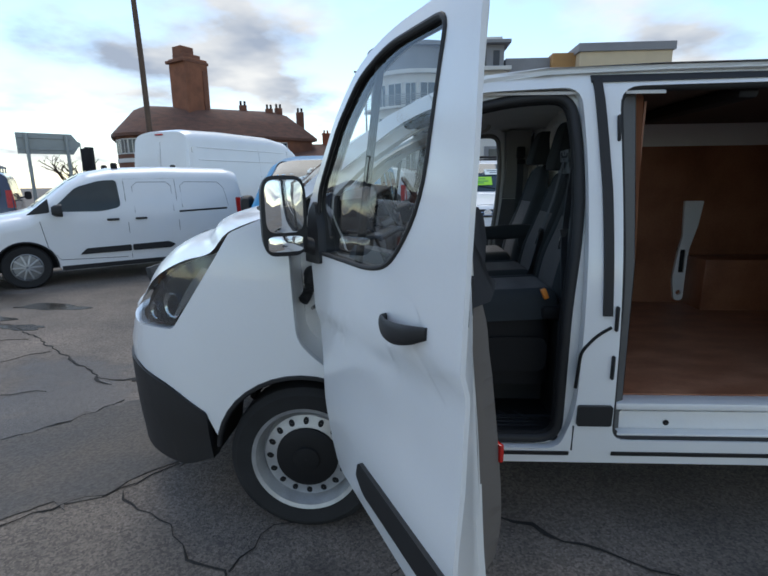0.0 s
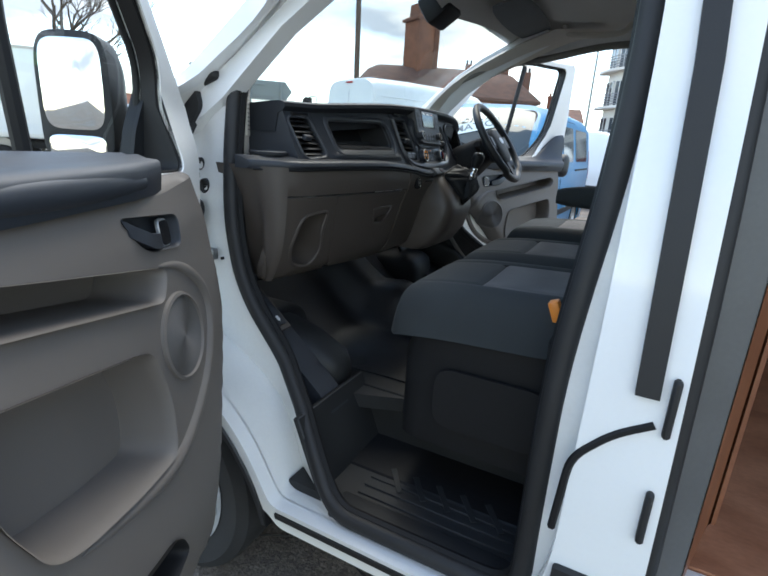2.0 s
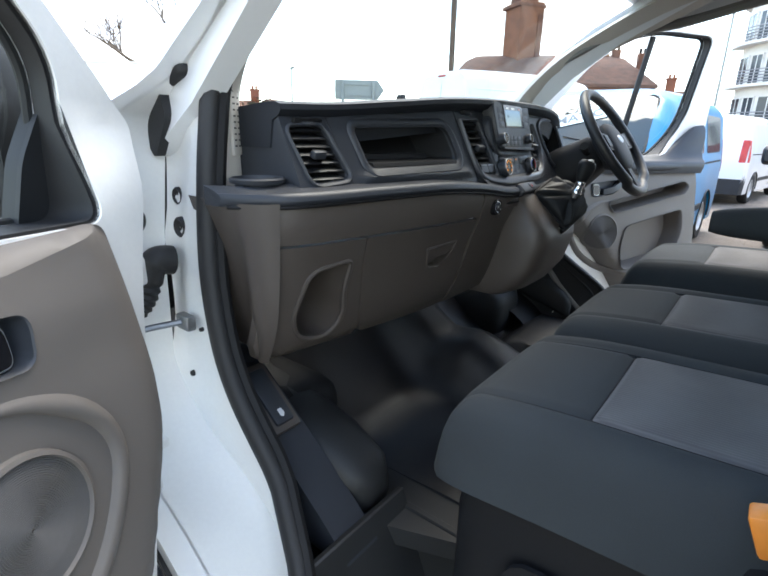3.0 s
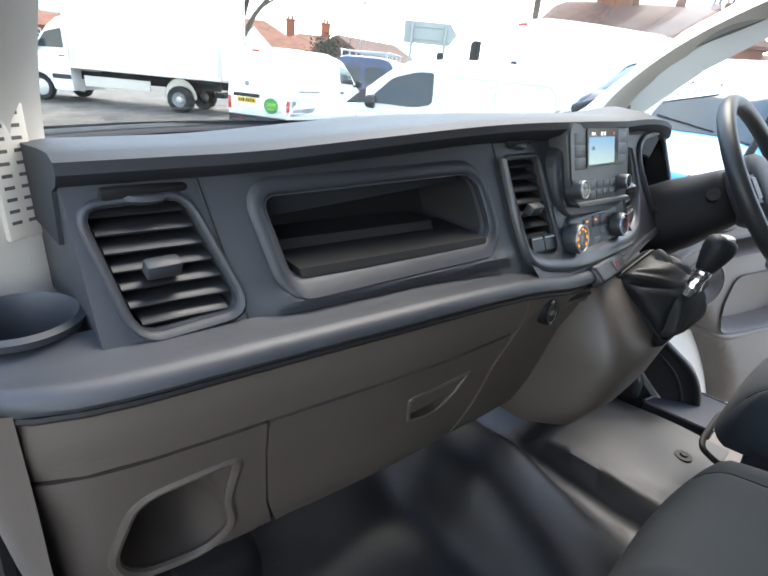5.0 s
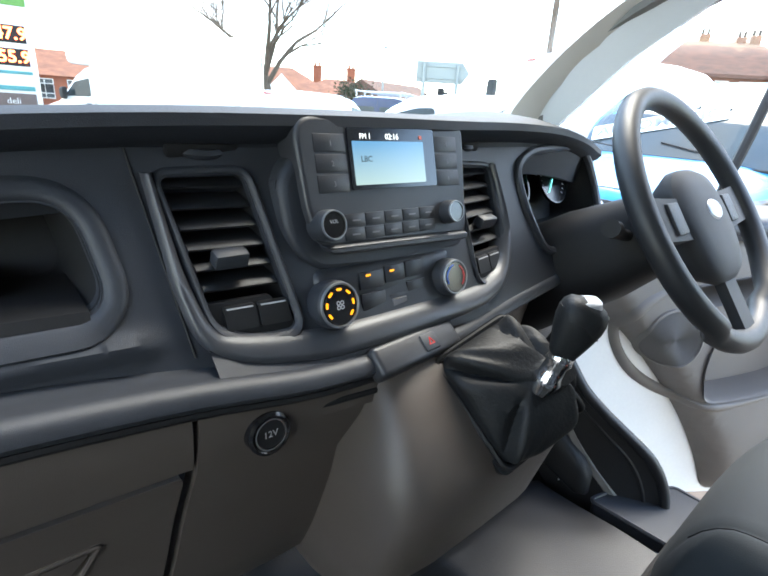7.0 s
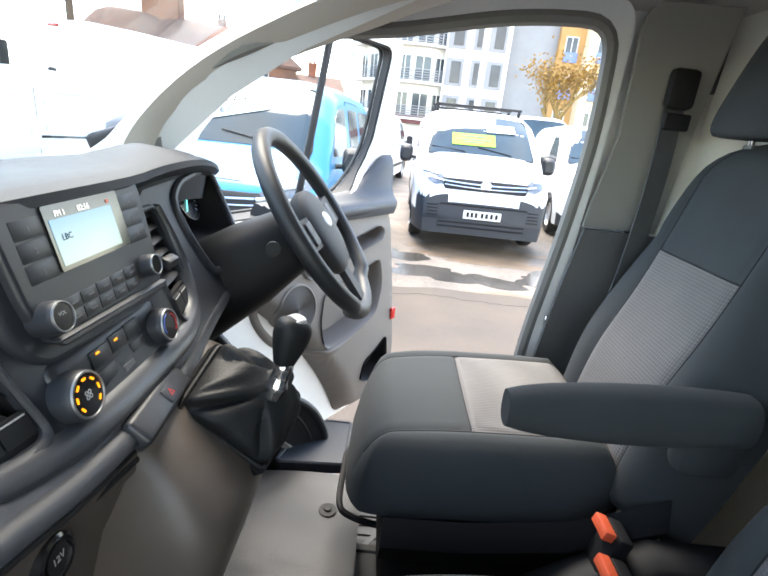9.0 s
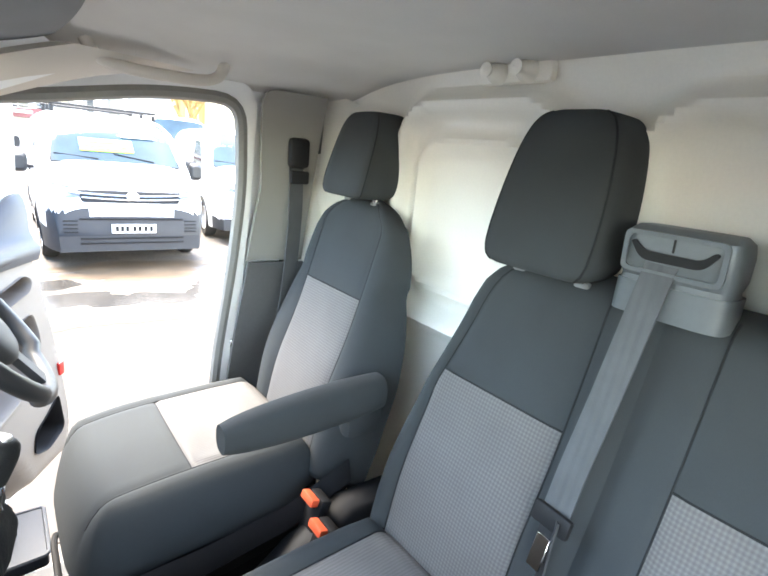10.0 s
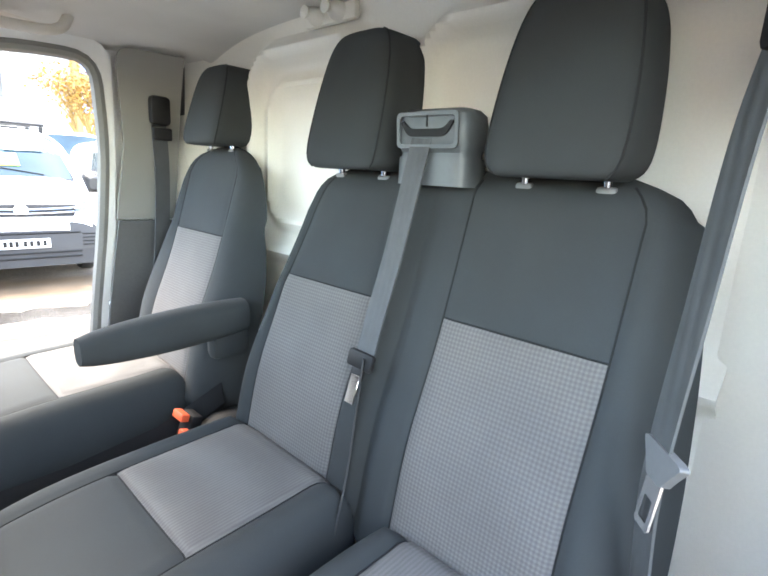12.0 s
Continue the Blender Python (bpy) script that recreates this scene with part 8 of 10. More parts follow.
def wheel_small(x, y, sign, parent, r, cover, m, spokes=0):
    """A wheel with tyre, cover and, if any, spokes."""
    k = m @ pose(x, y, r, -90 if sign > 0 else 90, 0, 0)
    rim = r * 0.64
    tyre = part("wheel", spin([(rim, -0.09), (r * 0.92, -0.095), (r, -0.06), (r, 0.06), (r * 0.92, 0.095), (rim, 0.085), (rim - 0.02, 0.0)], 32, k), TYRE, parent)
    part("rim", spin([(rim, 0.082), (rim - 0.015, 0.088), (rim - 0.03, 0.05), (rim * 0.3, 0.06), (0.001, 0.065), (0.001, 0.02), (rim - 0.02, 0.01)], 28, k), GREYMETAL if spokes else cover, tyre)
    for q in range(spokes):
        a = 2 * math.pi * q / spokes
        part("spoke", rbox(rim * 0.86, 0.028, 0.018, 0.006, 1, k @ pose(0, 0, 0, 0, 0, math.degrees(a)) @ pose(rim * 0.50, 0, 0.078, 0, 6, 0)), cover, tyre)
    return tyre


def vehicle(name, label, category, shape, m, paint, bumper, group="parked vans"):
    """The hull, wheels and underbody; returns the thing and a function that adds a conforming panel."""
    v = thing(name, label, category, group=group)
    S = shape
    hull = S.hull(lambda c: ("front_bumper" if c.x < S.length / 2 else "rear_bumper") if bumper(c.x, c.z) else "body")
    for nm, bm in hull.items():
        part(nm, move(bm, m), GREY_PLASTIC if nm != "body" else paint, v, "dark grey plastic bumper" if nm != "body" else "", 50)
    part("underbody", rbox(S.length - 0.5, S.half * 1.45, 0.5, 0.05, 1, m @ pose(S.length / 2, 0, S.low + 0.27)), CABIN_DARK, v)

    def panel(nm, outline, face, material, lab="", off=0.005, thick=0.004, du=0.12, parent=None):
        if face == "front":
            fn = lambda u, w, d: m @ S.front(u, w, off - d)
        elif face == "rear":
            fn = lambda u, w, d: m @ S.rear(u, w, off - d)
        elif face == "top":
            fn = lambda u, w, d: m @ Vector((u, w, S.over(u, w) + off - d))
        else:
            fn = lambda u, w, d: m @ S.flat(u, w, face, off - d)
        return part(nm, sheet(outline, [], fn, thick, du, du), material, parent or v, lab, 40)

    def seam(pts, face, w=0.007):
        if face in ("front", "rear"):
            q = [S.front(*p, 0.0) if face == "front" else S.rear(*p, 0.0) for p in pts]
        else:
            q = [S.flat(*p, face, 0.0) for p in pts]
        part("panel_gap", tube([m @ p for p in q], w * 0.6, 4), MATT_BLACK, v)

    def mirror(x, z, sign, w=0.2, h=0.26, back=0.0, material=BLACK_TRIM):
        y = sign * (S.side(x, z) + 0.06 + w / 2)
        rings = [[m @ Vector((x + dx, y + p.x, z + 0.06 + p.y)) for p in superring(0, 0, w * k_, h * k_, 3.5, 20)] for dx, k_ in ((-0.10, 0.6), (-0.06, 0.9), (0.02, 1.0), (0.035, 0.97))]
        a = part("door_mirror", loft(rings), material, v, "black door mirror")
        part("mirror_arm", tube([m @ Vector((x, sign * (S.side(x, z) - 0.02), z)), m @ Vector((x, y, z + 0.02))], 0.025, 8), BLACK_TRIM, a)
    return v, panel, seam, mirror


def handle(v, m, S, x, z, sign, w=0.18):
    part("door_handle", rbox(w, 0.03, 0.035, 0.012, 2, m @ Matrix.Translation(S.flat(x, z, sign, 0.018))), BLACK_TRIM, v)


def plate(v, m, p, rz, material, w=0.50, h=0.11):
    """A number plate with its characters as plain bars."""
    k = m @ Matrix.Translation(p) @ pose(0, 0, 0, 0, 0, rz)
    pl = part("number_plate", rbox(0.008, w, h, 0.003, 1, k), material, v)
    for i, yy in enumerate((-0.19, -0.125, -0.06, 0.0, 0.08, 0.135, 0.19)):
        part("bar", rbox(0.004, 0.036, 0.066, 0, 1, k @ pose(-0.005, yy * w / 0.5, 0)), MATT_BLACK, pl)


# small white van, black lower cladding, nose to the road
def small_van(m):
    S = Shape(4.40, 1.85, [(0, 0.62), (0.05, 0.86), (0.16, 0.98), (0.45, 1.06), (0.95, 1.14), (1.05, 1.17), (1.60, 1.60), (1.86, 1.74), (2.2, 1.81), (3.0, 1.84), (4.1, 1.82), (4.28, 1.77), (4.36, 1.3), (4.40, 0.9)], (0.92, 3.70), belt=1.02, lean=0.20, low=0.22, rc=0.24, r=0.325)
    v, panel, seam, mirror = vehicle("small_van", "white small panel van with black lower cladding", "van", S, m, WHITE, lambda x, z: (x < 0.42 and z < 0.62) or (x > 4.25 and z < 0.62))
    for sg in (1, -1):
        panel("side_window", rpoly([(1.30, 1.14, 0.04), (1.68, 1.50, 0.08), (2.02, 1.60, 0.06), (2.26, 1.61, 0.06), (2.28, 1.18, 0.08), (2.0, 1.12, 0.1)]), sg, DARK_GLASS, "dark door window")
        panel("quarter_trim", rpoly([(1.00, 1.10, 0.02), (1.30, 1.34, 0.02), (1.30, 1.13, 0.02)]), sg, BLACK_TRIM)
        panel("rub_strip", rpoly([(1.62, 0.46, 0.02), (1.72, 0.55, 0.03), (2.36, 0.56, 0.02), (2.36, 0.46, 0.02)]), sg, BLACK_TRIM, "black rub strip", 0.02, 0.03)
        panel("rub_strip", rpoly([(2.385, 0.46, 0.02), (2.385, 0.56, 0.02), (2.96, 0.57, 0.04), (3.06, 0.51, 0.02), (2.98, 0.46, 0.02)]), sg, BLACK_TRIM, "black rub strip", 0.02, 0.03)
        panel("slide_rail", rpoly([(3.18, 1.055), (3.18, 1.085), (4.02, 1.11), (4.02, 1.08)]), sg, MATT_BLACK, "", 0.004)
        seam([(1.16, 1.0), (1.22, 0.6), (1.36, 0.40), (2.30, 0.36)], sg)
        for x in (2.36, 3.16):
            seam([(x, 0.34), (x, 0.9), (x, 1.3), (x, 1.62)], sg)
        seam([(2.36, 1.62), (3.16, 1.63)], sg)
        seam([(2.48, 1.08), (2.48, 1.5), (2.56, 1.57), (3.02, 1.57), (3.09, 1.5), (3.09, 1.08)], sg, 0.006)
        seam([(3.24, 1.14), (3.24, 1.5), (3.32, 1.57), (3.90, 1.56), (4.0, 1.45), (4.05, 1.14)], sg, 0.006)
        handle(v, m, S, 2.14, 0.985, sg)
        handle(v, m, S, 2.56, 0.985, sg)
        panel("headlamp", rpoly([(0.14, 0.80, 0.03), (0.20, 0.92, 0.03), (0.58, 0.99, 0.02), (0.50, 0.90, 0.03)]), sg, CLEAR_LAMP, "clear headlamp")
        panel("tail_lamp", rpoly([(4.20, 0.90, 0.02), (4.20, 1.28, 0.02), (4.30, 1.28, 0.02), (4.34, 0.90, 0.02)]), sg, RED_LAMP, "red tail lamp")
        mirror(1.42, 1.10, sg, 0.17, 0.19)
        for x in (0.92, 3.70):
            wheel_small(x, sg * (S.half - 0.10), sg, v, 0.325, STEEL, m, 10 if x < 1 else 10)
        arch = [(math.cos(radians(a)), math.sin(radians(a))) for a in range(0, 181, 10)]
        for x in (0.92, 3.70):
            part("arch_trim", tube([m @ S.flat(x + 0.40 * c, 0.305 + 0.40 * s_, sg, 0.004) for c, s_ in arch], 0.014, 6), BLACK_TRIM, v)
        panel("sill_trim", rpoly([(1.36, 0.225), (1.36, 0.30), (3.26, 0.30), (3.26, 0.225)]), sg, BLACK_TRIM, "", 0.008)
    g = panel("windscreen", rpoly([(1.10, -0.62, 0.05), (1.10, 0.62, 0.05), (1.76, 0.50, 0.05), (1.76, -0.50, 0.05)]), "top", DARK_GLASS, "dark windscreen", 0.004)
    panel("grille", rpoly([(-0.55, 0.72, 0.02), (0.55, 0.72, 0.02), (0.6, 0.80, 0.02), (-0.6, 0.80, 0.02)]), "front", MATT_BLACK)
    for x, y in ((2.3, 0.55), (2.3, -0.55), (3.5, 0.55)):
        part("roof_bar_foot", rbox(0.10, 0.07, 0.10, 0.02, 1, m @ pose(x, y, S.over(x, y) + 0.04)), MATT_BLACK, v)
    part("aerial", tube([m @ Vector((2.0, 0, S.over(2.0, 0))), m @ Vector((2.16, 0, S.over(2.0, 0) + 0.20))], 0.006, 6), MATT_BLACK, v)
    return v


MID_TOPS = [(0, 0.62), (0.04, 0.86), (0.10, 0.98), (0.22, 1.08), (0.70, 1.22), (0.86, 1.27), (1.28, 1.66), (1.62, 1.88), (1.9, 1.95), (3.0, 1.98), (4.6, 1.96), (4.78, 1.92), (4.90, 1.2), (4.95, 0.8)]


def mid_van(name, label, m, paint, windows, rear_bits=True, dark_face=False, tops=MID_TOPS, bars=False):
    S = Shape(4.95, 1.96, tops, (0.98, 3.98), belt=1.05, lean=0.17, low=0.25, rc=0.26, r=0.335)
    v, panel, seam, mirror = vehicle(name, label, "van", S, m, paint, (lambda x, z: (x < 0.30 and z < 0.74) or (x < 0.62 and z < 0.52) or (x > 4.8 and z < 0.6)) if dark_face else (lambda x, z: (x < 0.4 and z < 0.45) or (x > 4.8 and z < 0.6)))
    for sg in (1, -1):
        panel("side_window", rpoly([(1.18, 1.26, 0.03), (1.46, 1.58, 0.08), (1.70, 1.70, 0.06), (2.14, 1.71, 0.06), (2.12, 1.30, 0.10), (1.9, 1.22, 0.1)]), sg, DARK_GLASS, "dark door window")
        for a, b in windows:
            panel("rear_side_window", rrect(a, 1.24, b, 1.72, 0.07), sg, DARK_GLASS, "dark side window")
        seam([(1.06, 1.18), (1.16, 0.7), (1.34, 0.40), (2.2, 0.36), (2.24, 1.0), (2.22, 1.78)], sg)
        seam([(2.30, 0.36), (2.30, 1.0), (2.28, 1.80), (3.32, 1.80), (3.34, 0.36)], sg)
        handle(v, m, S, 2.06, 1.08, sg)
        handle(v, m, S, 2.42, 1.08, sg)
        panel("slide_rail", rpoly([(3.36, 1.10), (3.36, 1.125), (4.62, 1.13), (4.62, 1.105)]), sg, MATT_BLACK, "", 0.004)
        panel("rub_strip", rpoly([(1.5, 0.50, 0.02), (1.55, 0.58, 0.02), (3.52, 0.58, 0.01), (3.52, 0.50, 0.01)]), sg, BLACK_TRIM, "", 0.015, 0.02)
        mirror(1.28, 1.16, sg, 0.20, 0.27)
        panel("tail_lamp", rpoly([(4.80, 0.95, 0.02), (4.78, 1.42, 0.02), (4.85, 1.42, 0.02), (4.90, 0.95, 0.02)]), sg, RED_LAMP, "red tail lamp")
        for x in (0.98, 3.98):
            wheel_small(x, sg * (S.half - 0.11), sg, v, 0.335, STEEL, m, 0)
            arch = [(math.cos(radians(a)), math.sin(radians(a))) for a in range(0, 181, 10)]
            part("arch_trim", tube([m @ S.flat(x + 0.41 * c, 0.315 + 0.41 * s_, sg, 0.003) for c, s_ in arch], 0.012, 6), BLACK_TRIM, v)
        lamp = rpoly([(0.50, 0.93, 0.03), (0.62, 1.045, 0.03), (0.90, 1.12, 0.03), (0.92, 1.02, 0.03), (0.70, 0.90, 0.04)])
        lamp = [(sg * u, w) for u, w in lamp]
        panel("headlamp", lamp if sg > 0 else lamp[::-1], "front", LAMP_SHELL, "clear headlamp", 0.018, 0.02, 0.06)
        for z, u0, u1 in ((0.955, 0.57, 0.70), (1.03, 0.66, 0.86)):
            part("lamp_bar", tube([m @ S.front(sg * (u0 + (u1 - u0) * j / 4), z + 0.02 * j / 4, 0.022) for j in range(5)], 0.016, 8), CLEAR_LAMP, v)
        tl = [(sg * u, w) for u, w in rrect(0.80, 0.95, 0.93, 1.42, 0.02)]
        panel("tail_lamp_rear", tl if sg > 0 else tl[::-1], "rear", RED_LAMP, "red tail lamp", 0.008, 0.01)
        rw = [(sg * u, w) for u, w in rrect(0.08, 1.22, 0.70, 1.66, 0.06)]
        if rear_bits:
            panel("rear_window", rw if sg > 0 else rw[::-1], "rear", DARK_GLASS, "dark rear window")
    seam([(0.0, 0.55), (0.0, 1.2), (0.0, 1.85)], "rear")
    # windscreen, wipers, grille with its bars
    g = panel("windscreen", rpoly([(0.90, -0.80, 0.05), (0.90, 0.80, 0.05), (1.60, 0.70, 0.06), (1.60, -0.70, 0.06)]), "top", SCREEN_GLASS, "windscreen with dark cabin behind", 0.005, 0.004, 0.10)
    part("windscreen_edge", tube([m @ Vector((x, y, S.over(x, y) + 0.004)) for x, y in rpoly([(0.90, -0.80, 0.05), (0.90, 0.80, 0.05), (1.60, 0.70, 0.06), (1.60, -0.70, 0.06)])], 0.012, 6, True), MATT_BLACK, v)
    for y0 in (-0.45, 0.25):
        part("wiper", tube([m @ Vector((0.92, y0, S.over(0.92, y0) + 0.015)), m @ Vector((1.0, y0 + 0.5, S.over(1.0, y0 + 0.5) + 0.015))], 0.008, 6), MATT_BLACK, v)
    seam([(-0.78, 1.03), (-0.4, 1.07), (0, 1.08), (0.4, 1.07), (0.78, 1.03)], "front")
    panel("grille", rpoly([(-0.56, 0.86, 0.03), (0.56, 0.86, 0.03), (0.60, 1.0, 0.03), (-0.60, 1.0, 0.03)]), "front", MATT_BLACK, "dark slatted grille", 0.020, 0.024, 0.05)
    for z in (0.905, 0.955):
        part("grille_bar", tube([m @ S.front(y, z - 0.03 * math.cos(y * 2.2) + 0.02, 0.024) for y in [-0.56 + 0.08 * k for k in range(15)]], 0.010, 6), CHROME, v)
    part("badge", spin([(0.075, -0.01), (0.075, 0.01), (0.066, 0.014), (0.064, 0.006), (0.001, 0.006)], 28, m @ Matrix.Translation(S.front(0, 0.93, 0.034)) @ pose(0, 0, 0, 0, -90, 0)), CHROME, v, "round chrome badge")
    for z in (0.66, 0.42, 0.36):
        part("intake_bar", tube([m @ S.front(y, z, 0.004) for y in [-0.6 + 0.1 * k for k in range(13)]], 0.014, 6), MATT_BLACK, v)
    for sg in (1, -1):
        for k in range(4):
            part("intake_slat", tube([m @ S.front(sg * (0.62 + 0.05 * j), 0.50 + 0.045 * k, 0.004) for j in range(4)], 0.009, 6), MATT_BLACK, v)
    plate(v, m, S.front(0, 0.54, 0.02), 0, PLATE_W, 0.52, 0.115)
    if bars:
        for x in (2.0, 2.9, 3.9):
            part("roof_bar", tube([m @ Vector((x, y, S.top(x) + 0.08)) for y in (-0.72, -0.2, 0.3, 0.72)], 0.02, 8), MATT_BLACK, v)
            for y in (-0.68, 0.68):
                part("bar_foot", rbox(0.06, 0.05, 0.11, 0.01, 1, m @ pose(x, y, S.over(x, y) + 0.04)), MATT_BLACK, v)
    return v, S, panel


SCREEN_GLASS = mat("dark_windscreen_glass", (0.035, 0.06, 0.075), 0.05, vary=0.4, scale=1.2, rvary=0.02)
BARS_BLUE = mat("sticker_writing", (0.10, 0.14, 0.18), 0.5, vary=0.05)


def heading(x, y, az):
    """Nose at (x, y), driving towards azimuth az."""
    return pose(x, y, 0, 0, 0, az + 180)


small_van(heading(-6.62, 5.20, 219.6))
# blue van with a price sticker on its windscreen
mb_ = heading(-0.98, 4.25, -92.3)
blue, S_, panel_ = mid_van("blue_van", "bright blue crew van with a price sticker on its windscreen", mb_, BLUE_PAINT, [(2.42, 3.20), (3.42, 4.5)])


def on_screen(S, m, x, y, spinz=0):
    """A frame lying on the windscreen at (x, y): local x across, y up the glass."""
    p = Vector((x, y, S.over(x, y) + 0.016))
    up = (Vector((x + 0.05, y, S.over(x + 0.05, y))) - Vector((x, y, S.over(x, y)))).normalized()
    ac = Vector((0, 1, 0)) * -1
    n = ac.cross(up).normalized()
    k = Matrix((ac, up, n)).transposed().to_4x4()
    return m @ Matrix.Translation(p) @ k @ pose(0, 0, 0, 0, 0, spinz)


k_ = on_screen(S_, mb_, 1.16, 0.20, 20)
st = part("price_sticker", slab(rrect(-0.52, -0.09, 0.52, 0.09, 0.02), [], 0, 0.002, k_), DECAL, blue, "pale windscreen sticker with dark lettering")
words("AUTOMATIC", 0.165, k_ @ pose(0, 0, 0.004), BARS_BLUE, st, bold=0.003)
k_ = on_screen(S_, mb_, 1.34, -0.05, 6)
words("\u00a319995", 0.16, k_ @ pose(0, 0, 0.004), DECAL, blue, "price_lettering", bold=0.004)
# white van with dark bumper and a green card behind its windscreen
mv_ = heading(1.88, 7.34, -91)
viv, S_, panel_ = mid_van("white_van", "white panel van with dark bumper and lime green card", mv_, WHITE, [], True, True, bars=True)
k_ = on_screen(S_, mv_, 1.10, 0.12, 1)
card = part("price_card", slab(rrect(-0.33, -0.11, 0.33, 0.13, 0.01), [], 0, 0.003, k_), GREEN_CARD, viv, "lime green card")
for yy, w in ((0.07, 0.20), (0.0, 0.26), (-0.05, 0.16)):
    part("bar", slab(rrect(-w, yy - 0.012, w, yy + 0.012, 0.004), [], 0.004, 0.006, k_), GREEN_DISC, card)
k_ = on_screen(S_, mv_, 1.32, -0.30, 2)
st = part("screen_sticker", slab(rrect(-0.22, -0.10, 0.22, 0.10, 0.01), [], 0, 0.002, k_), DECAL, viv, "pale blue-white sticker")
for yy, w in ((0.045, 0.17), (-0.03, 0.12)):
    part("bar", slab(rrect(-w, yy - 0.018, w, yy + 0.018, 0.004), [], 0.003, 0.005, k_), BARS_BLUE, st)
# the rest of the row
mid_van("white_van", "white panel van seen from its red-lamped tail", pose(-0.64, 13.25, 0, 0, 0, 262) @ pose(-4.95, 0, 0), WHITE, [], False)
mid_van("white_van", "white panel van parked in the row", heading(4.35, 8.6, -97), WHITE, [], True)
mid_van("white_van", "white high panel van parked behind the row", heading(4.9, 14.8, -92), WHITE, [], True, tops=[(x, z + (0.35 if z > 1.7 else 0.1)) for x, z in MID_TOPS])


# tall white van, tail towards the yard
def tall_van(m):
    S = Shape(5.9, 2.02, [(0, 0.66), (0.06, 1.0), (0.2, 1.12), (0.62, 1.24), (0.78, 1.32), (1.45, 2.15), (1.75, 2.50), (2.1, 2.70), (2.8, 2.79), (4.5, 2.80), (5.6, 2.77), (5.78, 2.72), (5.86, 1.5), (5.90, 0.9)], (1.0, 4.65), belt=1.2, lean=0.085, low=0.30, rc=0.30, r=0.35)
    v, panel, seam, mirror = vehicle("tall_van", "white high-roof panel van, tail towards the yard", "van", S, m, WHITE, lambda x, z: (x < 0.4 and z < 0.7) or (x > 5.7 and z < 0.62))
    for sg in (1, -1):
        panel("side_window", rpoly([(1.08, 1.42, 0.03), (1.42, 1.80, 0.06), (2.0, 1.92, 0.05), (2.0, 1.42, 0.08)]), sg, DARK_GLASS)
        for z in (2.36, 2.08, 1.02):
            part("body_rib", tube([m @ S.flat(x, z, sg, 0.0) for x in (2.3, 3.5, 4.6, 5.55)], 0.014, 6), WHITE, v)
        for x in (2.18, 3.42):
            seam([(x, 0.45), (x, 1.5), (x, 2.4)], sg)
        rr_ = [(sg * u, w) for u, w in rrect(0.06, 1.55, 0.84, 2.30, 0.08)]
        panel("door_pressing", rr_ if sg > 0 else rr_[::-1], "rear", WHITE, "", 0.008, 0.012)
        rr_ = [(sg * u, w) for u, w in rrect(0.06, 0.72, 0.80, 1.42, 0.08)]
        panel("door_pressing", rr_ if sg > 0 else rr_[::-1], "rear", WHITE, "", 0.008, 0.012)
        tl = [(sg * u, w) for u, w in rrect(0.90, 1.0, 0.985, 1.55, 0.02)]
        panel("tail_lamp", tl if sg > 0 else tl[::-1], "rear", RED_LAMP, "red tail lamp")
        for z in (1.0, 1.72, 2.3):
            part("door_hinge", rbox(0.05, 0.05, 0.12, 0.01, 1, m @ Matrix.Translation(S.rear(sg * 0.92, z, 0.01))), MATT_BLACK if z == 1.72 else WHITE, v)
        mirror(1.25, 1.40, sg, 0.2, 0.34)
        for x in (1.0, 4.65):
            wheel_small(x, sg * (S.half - 0.12), sg, v, 0.35, STEEL, m)
    seam([(0, 0.65), (0, 1.6), (0, 2.5)], "rear")
    part("brake_lamp", rbox(0.05, 0.24, 0.035, 0.01, 1, m @ Matrix.Translation(S.rear(0, 2.66, 0.02))), RED_LAMP, v, "high red brake lamp")
    panel("windscreen", rpoly([(0.82, -0.82, 0.05), (0.82, 0.82, 0.05), (1.60, 0.74, 0.06), (1.60, -0.74, 0.06)]), "top", DARK_GLASS)


tall_van(pose(-5.45, 9.6, 0, 0, 0, 67 + 180) @ pose(-5.9, 0, 0))


